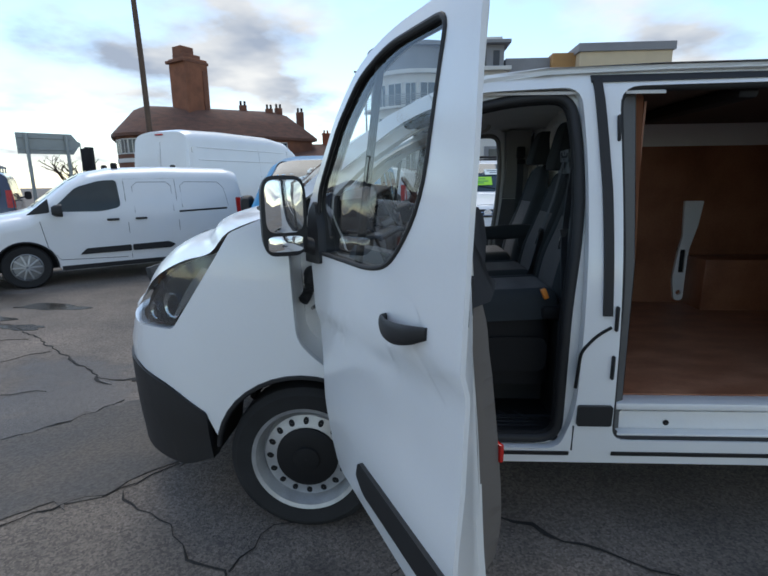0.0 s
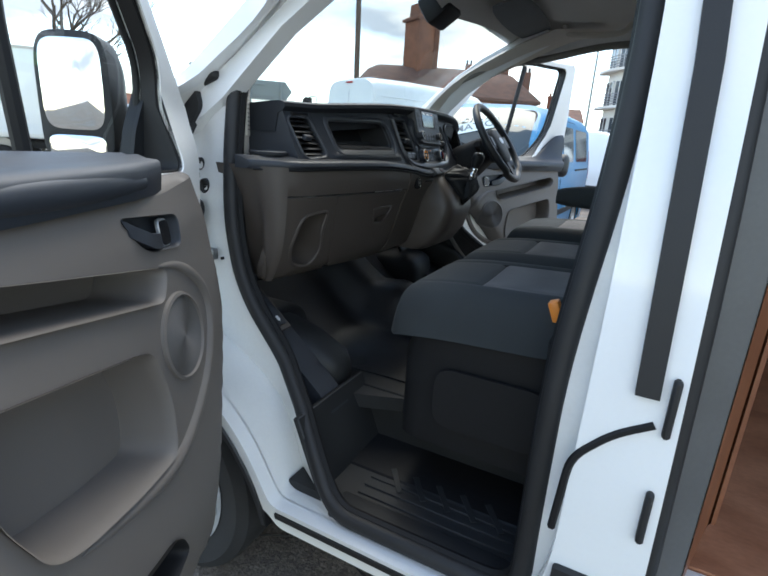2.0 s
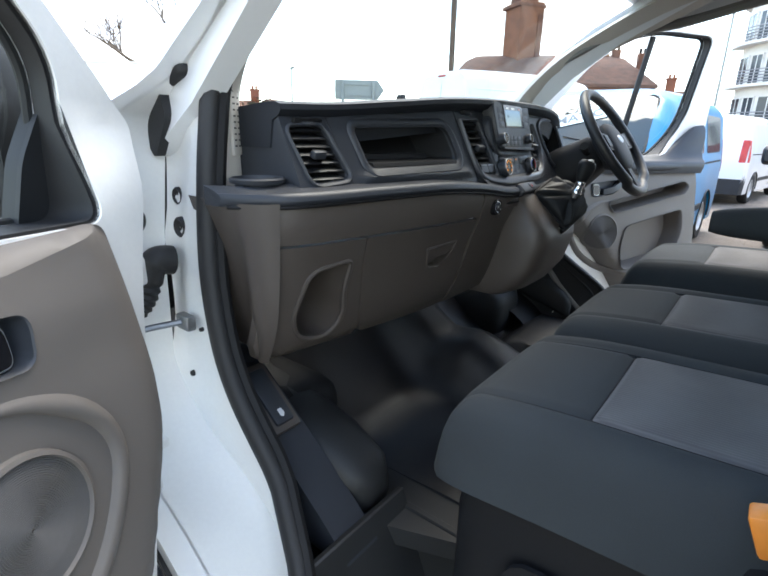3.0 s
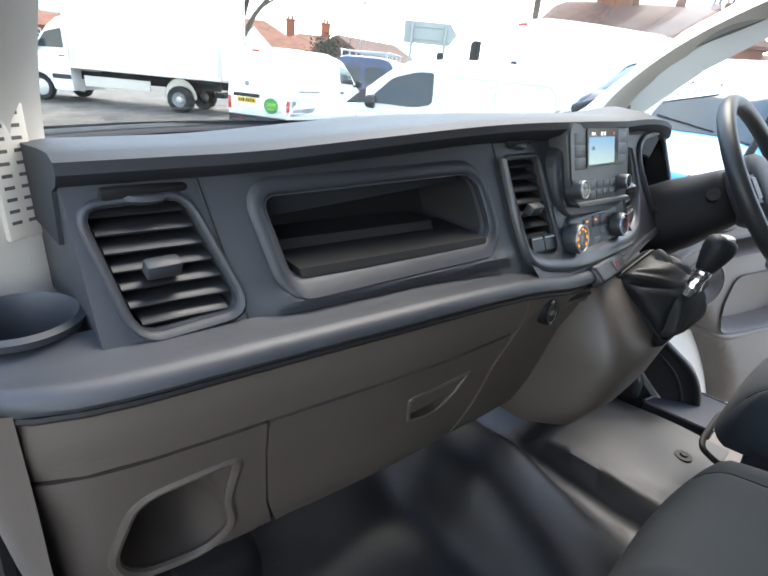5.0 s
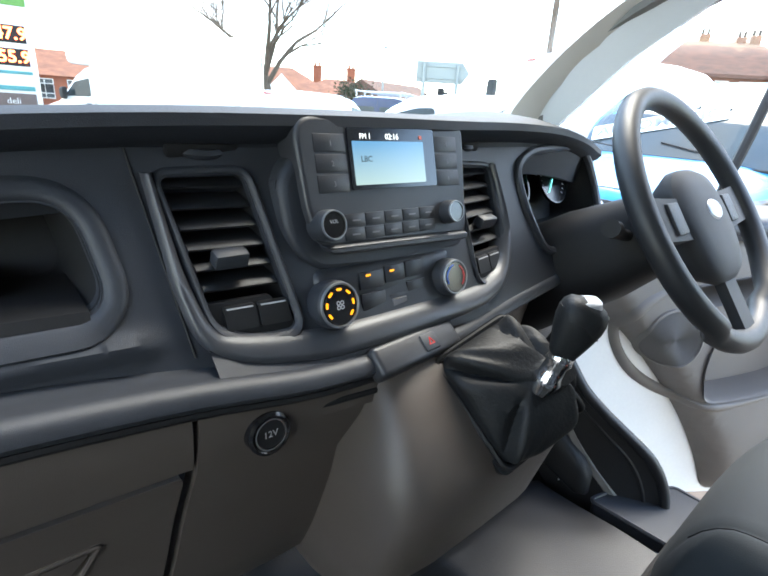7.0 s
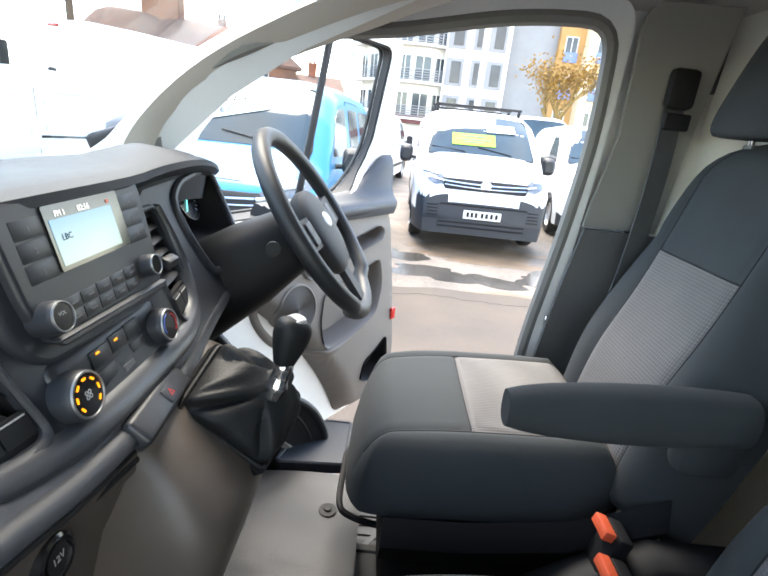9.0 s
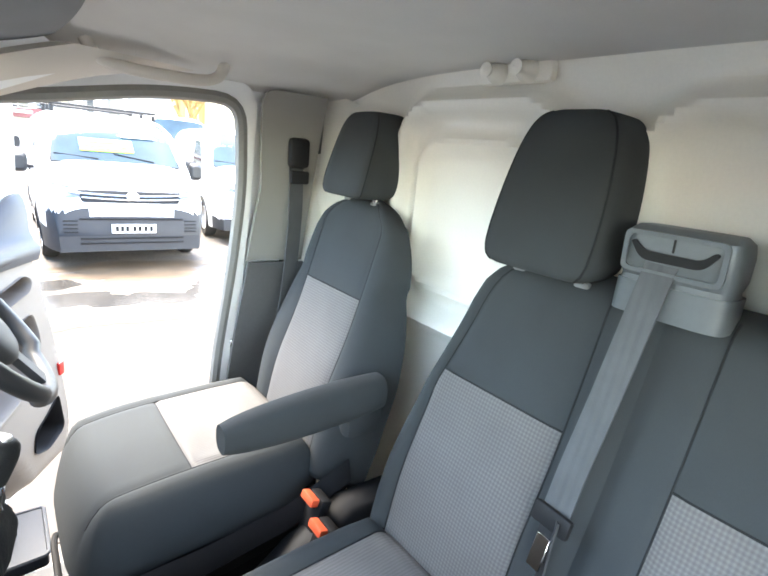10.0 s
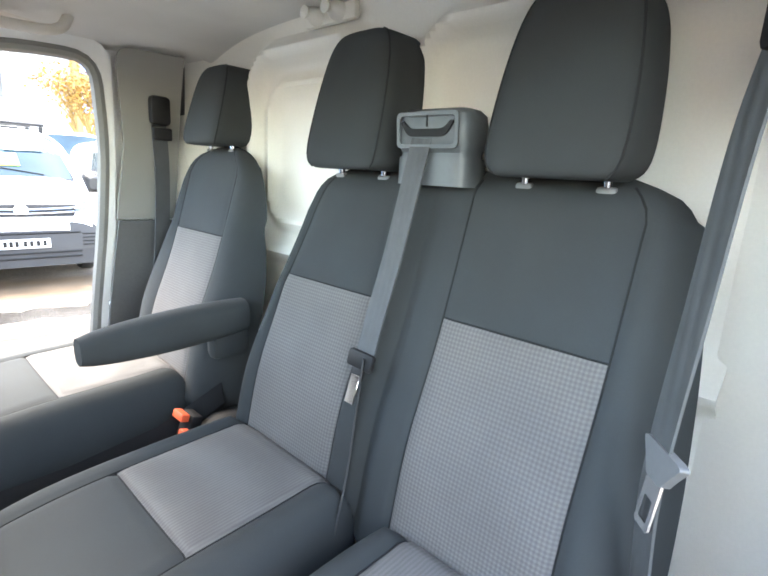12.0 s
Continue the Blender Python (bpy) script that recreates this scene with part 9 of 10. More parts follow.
# small white electric van, tail towards the yard
def tail_van(m):
    S = Shape(4.40, 1.70, [(0, 0.6), (0.05, 0.85), (0.15, 0.98), (0.7, 1.12), (0.8, 1.16), (1.4, 1.62), (1.7, 1.79), (2.2, 1.86), (3.6, 1.86), (4.2, 1.82), (4.30, 1.76), (4.37, 1.1), (4.40, 0.8)], (0.85, 3.58), belt=1.05, lean=0.15, low=0.25, rc=0.24, r=0.31)
    v, panel, seam, mirror = vehicle("small_van", "white small van with green round sticker on its tail", "van", S, m, WHITE, lambda x, z: (x < 0.3 and z < 0.5) or (x > 4.2 and z < 0.42))
    for sg in (1, -1):
        panel("side_window", rpoly([(1.15, 1.18, 0.03), (1.5, 1.52, 0.06), (2.0, 1.60, 0.05), (2.0, 1.2, 0.08)]), sg, DARK_GLASS)
        seam([(2.06, 0.36), (2.08, 1.0), (2.06, 1.66), (3.1, 1.67), (3.12, 0.36)], sg)
        seam([(2.2, 1.14), (2.2, 1.55), (2.98, 1.56), (2.98, 1.14)], sg)
        panel("slide_rail", rpoly([(3.14, 0.98), (3.14, 1.0), (4.1, 1.01), (4.1, 0.99)]), sg, MATT_BLACK)
        handle(v, m, S, 1.92, 0.98, sg)
        mirror(1.2, 1.14, sg, 0.16, 0.18)
        panel("tail_lamp", rpoly([(4.22, 0.52, 0.02), (4.20, 0.80, 0.02), (4.32, 0.80, 0.02), (4.34, 0.52, 0.02)]), sg, CLEAR_LAMP, "pale tail lamp")
        tl = [(sg * u, w) for u, w in rrect(0.73, 0.52, 0.81, 0.80, 0.02)]
        panel("tail_lamp_rear", tl if sg > 0 else tl[::-1], "rear", RED_LAMP, "red and pale tail lamp")
        for x in (0.85, 3.58):
            wheel_small(x, sg * (S.half - 0.10), sg, v, 0.31, STEEL, m, 8)
    seam([(-0.12, 0.42), (-0.12, 1.0), (-0.12, 1.7)], "rear")
    panel("plate_recess", [(-0.66, 0.80), (0.04, 0.80), (0.04, 0.875), (-0.66, 0.875)], "rear", MATT_BLACK)
    plate(v, m, S.rear(-0.30, 0.735, 0.012), 180, PLATE_Y)
    part("badge", spin([(0.055, 0), (0.055, 0.014), (0.04, 0.018), (0.001, 0.016)], 24, m @ Matrix.Translation(S.rear(-0.30, 1.08, 0.0)) @ pose(0, 0, 0, 0, 90, 0)), GREYMETAL, v)
    part("brake_lamp", rbox(0.04, 0.20, 0.03, 0.008, 1, m @ Matrix.Translation(S.rear(-0.1, 1.76, 0.02))), RED_LAMP, v)
    k = m @ Matrix.Translation(S.rear(0.34, 0.66, 0.006)) @ Matrix(((0, 0, 1, 0), (1, 0, 0, 0), (0, 1, 0, 0), (0, 0, 0, 1)))
    disc = part("round_sticker", slab([(0.185 * math.cos(a), 0.165 * math.sin(a)) for a in (2 * math.pi * j / 32 for j in range(32))], [], 0, 0.004, k), GREEN_DISC, v, "green round sticker")
    words("100%", 0.125, k @ pose(0, 0.015, 0.006), GREEN_CARD, disc, bold=0.004)
    part("bar", slab(rrect(-0.09, -0.085, 0.09, -0.06, 0.005), [], 0.005, 0.007, k), GREEN_CARD, disc)
    for y in (-0.5, 0.5):
        part("reflector", rbox(0.02, 0.12, 0.03, 0.005, 1, m @ Matrix.Translation(S.rear(y, 0.34, 0.01))), RED_LAMP, v)


tail_van(pose(-9.65, 6.25, 0, 0, 0, 115 + 180) @ pose(-4.40, 0, 0))
# dark blue van with a ladder rack
mn_ = pose(-11.2, 10.6, 0, 0, 0, 126 + 180) @ pose(-4.95, 0, 0)
nv_, S_, panel_ = mid_van("dark_blue_van", "dark blue van with a roof ladder rack", mn_, NAVY_PAINT, [], True)
for y in (-0.7, 0.7):
    part("rack_rail", tube([mn_ @ Vector((x, y, 2.10)) for x in (1.9, 3.2, 4.8)], 0.02, 8), STEEL, nv_)
for x in (2.0, 2.9, 3.8, 4.75):
    part("rack_bar", tube([mn_ @ Vector((x, y, 2.08)) for y in (-0.72, 0.72)], 0.018, 8), STEEL, nv_)
    for y in (-0.68, 0.68):
        part("rack_foot", rbox(0.05, 0.04, 0.16, 0.008, 1, mn_ @ pose(x, y, 2.0)), STEEL, nv_)


# box truck standing on the road side
def box_truck(m):
    """m: near rear lower corner of the box at the ground, x forwards, y to the far side."""
    cab = m @ pose(6.25, 1.05, 0, 0, 0, 180)
    S = Shape(1.95, 2.0, [(0, 0.62), (0.06, 1.0), (0.2, 1.15), (0.62, 1.28), (0.78, 1.36), (1.35, 2.05), (1.6, 2.24), (1.95, 2.30)], (0.98,), belt=1.2, lean=0.10, low=0.32, rc=0.28, tail=0.0, r=0.35)
    v, panel, seam, mirror = vehicle("box_truck", "white box truck with roller shutter at its tail", "truck", S, cab, WHITE, lambda x, z: x < 0.4 and z < 0.62, group="")
    for sg in (1, -1):
        panel("side_window", rpoly([(1.02, 1.40, 0.03), (1.34, 1.80, 0.06), (1.80, 1.92, 0.05), (1.84, 1.42, 0.06)]), sg, DARK_GLASS, "dark cab window")
        panel("rub_strip", rpoly([(1.40, 0.62), (1.40, 0.74), (1.94, 0.74), (1.94, 0.62)]), sg, GREY_PLASTIC, "", 0.012, 0.02)
        mirror(1.12, 1.42, sg, 0.2, 0.34)
        wheel_small(0.98, sg * 0.88, sg, v, 0.35, STEEL, cab)
        handle(v, cab, S, 1.76, 1.22, sg)
        part("indicator", rbox(0.10, 0.02, 0.10, 0.01, 1, cab @ Matrix.Translation(S.flat(0.98, 1.36, sg, 0.06))), AMBER, v)
    panel("windscreen", rpoly([(0.82, -0.82, 0.05), (0.82, 0.82, 0.05), (1.40, 0.74, 0.06), (1.40, -0.74, 0.06)]), "top", DARK_GLASS)
    part("air_deflector", rbox(1.0, 1.5, 0.42, 0.15, 3, m @ pose(4.78, 1.05, 2.5)), WHITE, v)
    box = part("box_body", rbox(4.3, 2.1, 2.18, 0.02, 1, m @ pose(2.15, 1.05, 2.06)), WHITE, v, "white box body")
    for y in (0.0, 2.1):
        for x in (0.04, 4.26):
            part("corner_post", rbox(0.08, 0.03, 2.2, 0.006, 1, m @ pose(x, y, 2.06)), PILLAR_GREY, box)
        part("top_rail", rbox(4.3, 0.035, 0.07, 0.006, 1, m @ pose(2.15, y, 3.13)), PILLAR_GREY, box)
        part("side_rail", rbox(4.3, 0.04, 0.10, 0.006, 1, m @ pose(2.15, y, 0.98)), BULK, box)
    part("rear_frame", slab([(0, 0), (2.1, 0), (2.1, 2.22), (0, 2.22)], [[(0.1, 0.08), (2.0, 0.08), (2.0, 1.98), (0.1, 1.98)]], 0.0, 0.05, m @ Matrix(((0, 0, -1, 0), (1, 0, 0, 0), (0, 1, 0, 0.96), (0, 0, 0, 1)))), PILLAR_GREY, box, "grey rear frame")
    for k in range(14):
        part("shutter_slat", rbox(0.02, 1.88, 0.125, 0.006, 1, m @ pose(-0.012, 1.05, 1.12 + 0.135 * k)), WHITE, box)
    for y in (0.2, 1.9):
        w = part("wheel", spin([(0.2, -0.16), (0.33, -0.17), (0.35, -0.13), (0.35, 0.13), (0.33, 0.17), (0.2, 0.16)], 32, m @ pose(1.25, y, 0.35, 90, 0, 0)), TYRE, v)
        part("rim", spin([(0.2, 0.16), (0.19, 0.12), (0.10, 0.04), (0.08, 0.14), (0.001, 0.15), (0.001, 0.0)], 28, m @ pose(1.25, y, 0.35, 90 if y < 1 else -90, 0, 0)), STEEL, w, "pale steel rim")
        part("mudguard", tube([m @ Vector((1.25 + 0.43 * math.cos(radians(a)), y, 0.38 + 0.43 * math.sin(radians(a)))) for a in range(0, 181, 15)], 0.10, 6, False, 0.12, (0, 1, 0)), PILLAR_GREY, v)
    for y in (0.55, 1.55):
        part("chassis_rail", rbox(4.6, 0.10, 0.22, 0.01, 1, m @ pose(2.5, y, 0.74)), MATT_BLACK, v)
    part("side_guard", rbox(1.9, 0.04, 0.28, 0.01, 1, m @ pose(3.0, 0.08, 0.62)), PILLAR_GREY, v)
    part("tail_step", rbox(0.3, 1.9, 0.12, 0.02, 1, m @ pose(0.1, 1.05, 0.55)), MATT_BLACK, v)


box_truck(pose(-13.1, 7.1, 0, 0, 0, 223) @ Matrix.Diagonal((1, -1, 1, 1)))
# ---- signs, poles, buildings and trees round the yard ----
BRICK_BROWN = mat("brown_brick", (0.24, 0.105, 0.062), 0.9, vary=0.3, scale=0.8, fine=14, bump=0.01, color2=(0.15, 0.068, 0.045))
BRICK_RED = mat("red_brick", (0.36, 0.115, 0.06), 0.9, vary=0.3, scale=0.9, fine=14, bump=0.01)
BRICK_TOWER = mat("tower_brick", (0.30, 0.125, 0.07), 0.9, vary=0.3, scale=0.9, fine=14, bump=0.01)
ROOF_TILE = mat("brown_roof_tiles", (0.17, 0.085, 0.06), 0.9, vary=0.35, scale=1.2, fine=9, bump=0.02, color2=(0.11, 0.06, 0.045), stretch=(1, 1, 3))
ROOF_RED = mat("red_roof_tiles", (0.27, 0.105, 0.06), 0.9, vary=0.35, scale=1.2, fine=9, bump=0.02, stretch=(1, 1, 3))
BRICK_YELLOW = mat("yellow_brick", (0.45, 0.25, 0.09), 0.9, vary=0.25, scale=0.9, fine=14, bump=0.01)
RENDER_WHITE = mat("white_render", (0.72, 0.71, 0.68), 0.85, vary=0.1, scale=0.6, fine=30)
RENDER_GREY = mat("grey_cladding", (0.27, 0.275, 0.29), 0.7, vary=0.12, scale=0.8, fine=20)
CREAM = mat("cream_render", (0.66, 0.55, 0.38), 0.85, vary=0.1, scale=0.6, fine=30)
OCHRE = mat("ochre_cladding", (0.46, 0.26, 0.10), 0.8, vary=0.15, scale=0.8, fine=20)
SIGN_GREY = mat("grey_sign_back", (0.30, 0.33, 0.33), 0.5, metal=0.3, vary=0.15, scale=2.5)
POLE_BROWN = mat("weathered_brown_pole", (0.13, 0.085, 0.06), 0.85, vary=0.3, scale=2, fine=40)
BARK = mat("grey_brown_bark", (0.13, 0.10, 0.075), 0.95, vary=0.35, scale=3, fine=40, bump=0.01)
BARK_OCHRE = mat("mossy_ochre_bark", (0.30, 0.20, 0.07), 0.95, vary=0.35, scale=3, fine=40, bump=0.01)
LEAF_RUST = mat("rust_coloured_leaves", (0.34, 0.19, 0.04), 0.8, vary=0.4, scale=2, fine=25)
WINDOW_DARK = mat("dark_window_glass", (0.05, 0.065, 0.08), 0.08, vary=0.3, scale=0.7)
WINDOW_FRAME = mat("white_window_frame", (0.7, 0.7, 0.68), 0.6, vary=0.06)
HEDGE = mat("dark_evergreen", (0.045, 0.06, 0.025), 0.9, vary=0.45, scale=3, fine=20, bump=0.03)
LED_RED = glow("red_led_digits", (1.0, 0.10, 0.03), 4.0)
SIGN_WHITE = mat("white_sign_panel", (0.72, 0.73, 0.72), 0.45, vary=0.05)
SIGN_GREEN = mat("green_sign_panel", (0.10, 0.27, 0.05), 0.45, vary=0.08)
SIGN_TEAL = mat("teal_sign_panel", (0.05, 0.27, 0.30), 0.45, vary=0.08)
SIGN_BROWN = mat("brown_sign_panel", (0.12, 0.085, 0.08), 0.45, vary=0.08)
SIGN_ORANGE = mat("orange_sign_panel", (0.85, 0.36, 0.02), 0.5, vary=0.05)


def facing(x, y, az):
    """A frame whose local y looks along azimuth az, x to its right, z up."""
    return pose(x, y, 0, 0, 0, az - 90)


# direction sign seen from behind
m = facing(-9.3, 11.3, 133)
sg_ = thing("road_sign", "grey back of a direction sign on two posts", "sign")
part("board", slab(rpoly([(-0.70, 2.36), (0.55, 2.36), (0.75, 2.63), (0.55, 2.90), (-0.70, 2.90)]), [], -0.02, 0.02, m @ pose(0, 0, 0, 90, 0, 0)), SIGN_GREY, sg_, "grey arrow-ended board")
for z in (2.48, 2.78):
    part("rail", rbox(1.2, 0.03, 0.04, 0.005, 1, m @ pose(-0.05, -0.035, z)), SIGN_GREY, sg_)
for x in (-0.48, 0.42):
    part("post", tube([m @ Vector((x, -0.07, 0)), m @ Vector((x, -0.07, 2.86))], 0.045, 10), SIGN_GREY, sg_)
# tall weathered pole with the wire that runs from it
pl = thing("tall_pole", "tall weathered brown pole", "pole")
part("shaft", tube([(-8.1, 14.5, 0), (-8.15, 14.5, 5.5), (-8.3, 14.5, 11.5)], [0.10, 0.085, 0.06], 12), POLE_BROWN, pl)
wire = thing("overhead_wire", "thin black overhead wire", "cable")
part("cable", tube(smooth_path([(-8.3, 14.5, 11.2), (0.0, 19.0, 9.6), (5.5, 22.0, 9.9), (14.0, 27.0, 11.0)], 6), 0.018, 5), MATT_BLACK, wire)


def street_lamp(x, y, h, az):
    lamp = thing("street_lamp", "grey steel street lamp", "street lamp", group="street lamps")
    d = Vector((math.cos(radians(az)), math.sin(radians(az)), 0))
    part("column", tube([Vector((x, y, 0)), Vector((x, y, h * 0.5)), Vector((x, y, h))], [0.09, 0.06, 0.045], 8), SIGN_GREY, lamp)
    part("lantern", rbox(0.6, 0.2, 0.09, 0.03, 2, Matrix.Translation(Vector((x, y, h)) + d * 0.35) @ pose(0, 0, 0, 0, 0, az)), SIGN_GREY, lamp)


street_lamp(-25.0, 22.5, 5.3, -30)
street_lamp(-24.0, 34.5, 4.6, 180)
street_lamp(-2.0, 27.0, 7.5, 180)
for x, y in ((-11.6, 16.5), (-12.2, 17.2)):
    tl_ = thing("traffic_light", "dark traffic light head on a pole", "traffic light", group="traffic lights")
    part("pole", tube([(x, y, 0), (x, y, 2.2)], 0.05, 8), MATT_BLACK, tl_)
    part("head", rbox(0.26, 0.26, 0.85, 0.04, 2, pose(x, y, 2.5)), MATT_BLACK, tl_)

# fuel price totem by the road
m = facing(-22.6, 2.75, -5) @ pose(0, 0, 0)
tt = thing("price_totem", "tall white fuel price sign with red digits", "sign")
part("column", rbox(1.75, 0.4, 6.4, 0.05, 2, m @ pose(-0.1, 0, 3.2)), SIGN_WHITE, tt)
part("side_fin", rbox(0.35, 0.45, 6.4, 0.03, 1, m @ pose(1.0, 0, 3.2)), SIGN_WHITE, tt)


def tpanel(nm, z0, z1, material, w=1.5, x=-0.15, d=0.215):
    return part(nm, rbox(w, 0.03, z1 - z0, 0.008, 1, m @ pose(x, d, (z0 + z1) / 2)), material, tt)


BACKSIDE = m @ pose(0, 0.235, 0) @ Matrix(((-1, 0, 0, 0), (0, 0, 1, 0), (0, 1, 0, 0), (0, 0, 0, 1)))
gp = tpanel("name_panel", 4.2, 5.6, SIGN_GREEN)
part("bar", rbox(1.0, 0.02, 0.16, 0, 1, m @ pose(-0.15, 0.235, 4.75)), SIGN_WHITE, gp)
part("bar", rbox(0.7, 0.02, 0.08, 0, 1, m @ pose(-0.15, 0.235, 4.5)), SIGN_WHITE, gp)
for z, txt in ((3.30, "147.9"), (2.55, "155.9")):
    dp = tpanel("price_panel", z - 0.28, z + 0.28, MATT_BLACK, 1.3, -0.12)
    words(txt, 0.55, BACKSIDE @ pose(0.20, z, 0.012), LED_RED, dp, "digits", 0.004, "red lit digits", 0.012)
tpanel("teal_strip", 2.0, 2.1, SIGN_TEAL, 1.3)
tpanel("teal_strip", 1.45, 1.6, SIGN_TEAL, 1.3)
bp_ = tpanel("shop_panel", 0.75, 1.35, SIGN_BROWN, 1.3)
words("deli", 0.30, BACKSIDE @ pose(0.1, 1.08, 0.012), SIGN_WHITE, bp_, "lettering", 0.003)
m = facing(-21.0, 1.35, -5)
ne = thing("no_entry_sign", "orange board with red no-entry roundel", "sign")
part("board", rbox(0.95, 0.05, 1.25, 0.02, 1, m @ pose(0, 0, 0.95)), SIGN_ORANGE, ne, "orange board")
part("roundel", spin([(0.30, 0), (0.30, 0.02), (0.001, 0.021)], 28, m @ pose(0, 0.02, 1.15, -90, 0, 0)), RED_LAMP, ne, "red roundel")
part("bar", rbox(0.40, 0.02, 0.10, 0.005, 1, m @ pose(0, 0.05, 1.15)), SIGN_WHITE, ne)
for x in (-0.3, 0.3):
    part("post", tube([m @ Vector((x, -0.05, 0)), m @ Vector((x, -0.05, 1.5))], 0.03, 8), SIGN_GREY, ne)


def window(m, x, z, w, h, parent, bars=1):
    """A framed window set into a wall plane at local y = 0."""
    wn = part("window", rbox(w, 0.08, h, 0.01, 1, m @ pose(x, 0.0, z)), WINDOW_DARK, parent)
    for dx in [-w / 2, w / 2] + [w * (k / (bars + 1) - 0.5) for k in range(1, bars + 1)]:
        part("frame", rbox(0.07, 0.12, h + 0.07, 0.005, 1, m @ pose(x + dx, 0.01, z)), WINDOW_FRAME, wn)
    for dz in (-h / 2, h / 2):
        part("frame", rbox(w + 0.07, 0.12, 0.08, 0.005, 1, m @ pose(x, 0.01, z + dz)), WINDOW_FRAME, wn)


# brick public house with rounded end, hipped roof and a tower chimney
D = 55.0
pub = thing("brick_building", "brown brick building with rounded end and square tower", "building")
a0 = radians(117.5)
ex = Vector((math.sin(a0), -math.cos(a0), 0))      # to the right as seen from the yard
ey = Vector((math.cos(a0), math.sin(a0), 0))
o = Vector((0.5, -1.0, 0)) + ey * D
PUB = Matrix((ex, ey, Vector((0, 0, 1)))).transposed().to_4x4()
PUB.translation = o
PUB = PUB @ Matrix.Diagonal((1, 1, 1.17, 1))
plan = [(-3.9 + 4.0 * (1 - math.cos(radians(k))) - 0.0, 6.0 - 6.0 * math.sin(radians(k))) for k in range(0, 91, 10)]
plan = plan + [(15.0, 4.0), (15.0, 12.0), (-3.9, 12.0)]
plan = [(-3.9 + (4.0 - 4.0 * math.cos(radians(k))), 5.0 - 5.0 * math.sin(radians(k))) for k in range(0, 91, 10)] + [(4.0, 0.0), (17.0, 3.0), (17.0, 11.0), (-3.9, 11.0)]
part("wall", move(loft([[Vector((x, y, z)) for x, y in plan] for z in (0, 5.5)]), PUB), BRICK_BROWN, pub)
eaves = [(5.0 + (x - 5.0) * 1.05, 5.0 + (y - 5.0) * 1.08) for x, y in plan]


def inward(k):
    return [(5.0 + (x - 5.0) * k[0], 5.5 + (y - 5.5) * k[1]) for x, y in plan]


part("roof", move(loft([[Vector((x, y, 5.4)) for x, y in eaves], [Vector((x, y, 5.65)) for x, y in eaves], [Vector((x, y, 6.9)) for x, y in inward((0.90, 0.80))], [Vector((x, y, 7.9)) for x, y in inward((0.78, 0.5))], [Vector((x, y, 8.35)) for x, y in inward((0.66, 0.12))]]), PUB), ROOF_TILE, pub, "brown tiled hipped roof", 30)
for z, h in ((4.55, 1.2), (1.8, 1.4)):
    for k in range(5):
        q = 25 + 15 * k
        x, y = -3.9 + (4.0 - 4.0 * math.cos(radians(q))), 5.0 - 5.0 * math.sin(radians(q))
        mm = PUB @ pose(x, y, 0, 0, 0, -(90 - q) + 180) @ pose(0, 0.02, 0)
        window(mm, 0, z, 0.95, h, pub, 1)
    for k in range(6):
        window(PUB @ pose(3.2 + 2.0 * k, 0.0 + max(0, (2.0 * k - 0.8)) * 0.231, 0, 0, 0, 180 + 12) @ pose(0, 0.02, 0), 0, z, 1.1, h, pub, 1)
part("band", move(loft([[Vector((5.0 + (x - 5.0) * 1.01, 5.0 + (y - 5.0) * 1.015, z)) for x, y in plan] for z in (3.2, 3.55)]), PUB), RENDER_WHITE, pub)
tower = part("tower", rbox(2.8, 2.8, 12.4, 0.05, 1, PUB @ pose(3.9, 4.2, 6.2, 0, 0, 32)), BRICK_TOWER, pub, "square red brick tower")
for z, w, h in ((12.1, 3.3, 0.25), (12.45, 2.1, 0.7), (13.0, 1.6, 0.9)):
    part("tower_cap", rbox(w, w * 0.9, h, 0.04, 1, PUB @ pose(3.8 - 0.3 * (z > 12.9), 4.2, z, 0, 0, 32)), BRICK_BROWN, tower)
part("tower_slot", rbox(0.5, 0.3, 4.5, 0.05, 1, PUB @ pose(3.9, 4.2, 9.2, 0, 0, 32) @ pose(0.9, -1.35, 0)), BRICK_BROWN, tower)
for x, z in ((9.5, 8.2), (12.5, 8.0), (13.6, 8.1), (16.2, 7.8)):
    ch = part("chimney", rbox(0.8, 0.7, 2.0, 0.03, 1, PUB @ pose(x, 5.0, z - 0.4)), BRICK_BROWN, pub)
    for k in (-0.22, 0.22):
        part("pot", tube([PUB @ Vector((x + k, 5.0, z + 0.55)), PUB @ Vector((x + k, 5.0, z + 1.0))], 0.13, 8), MATT_BLACK, ch)


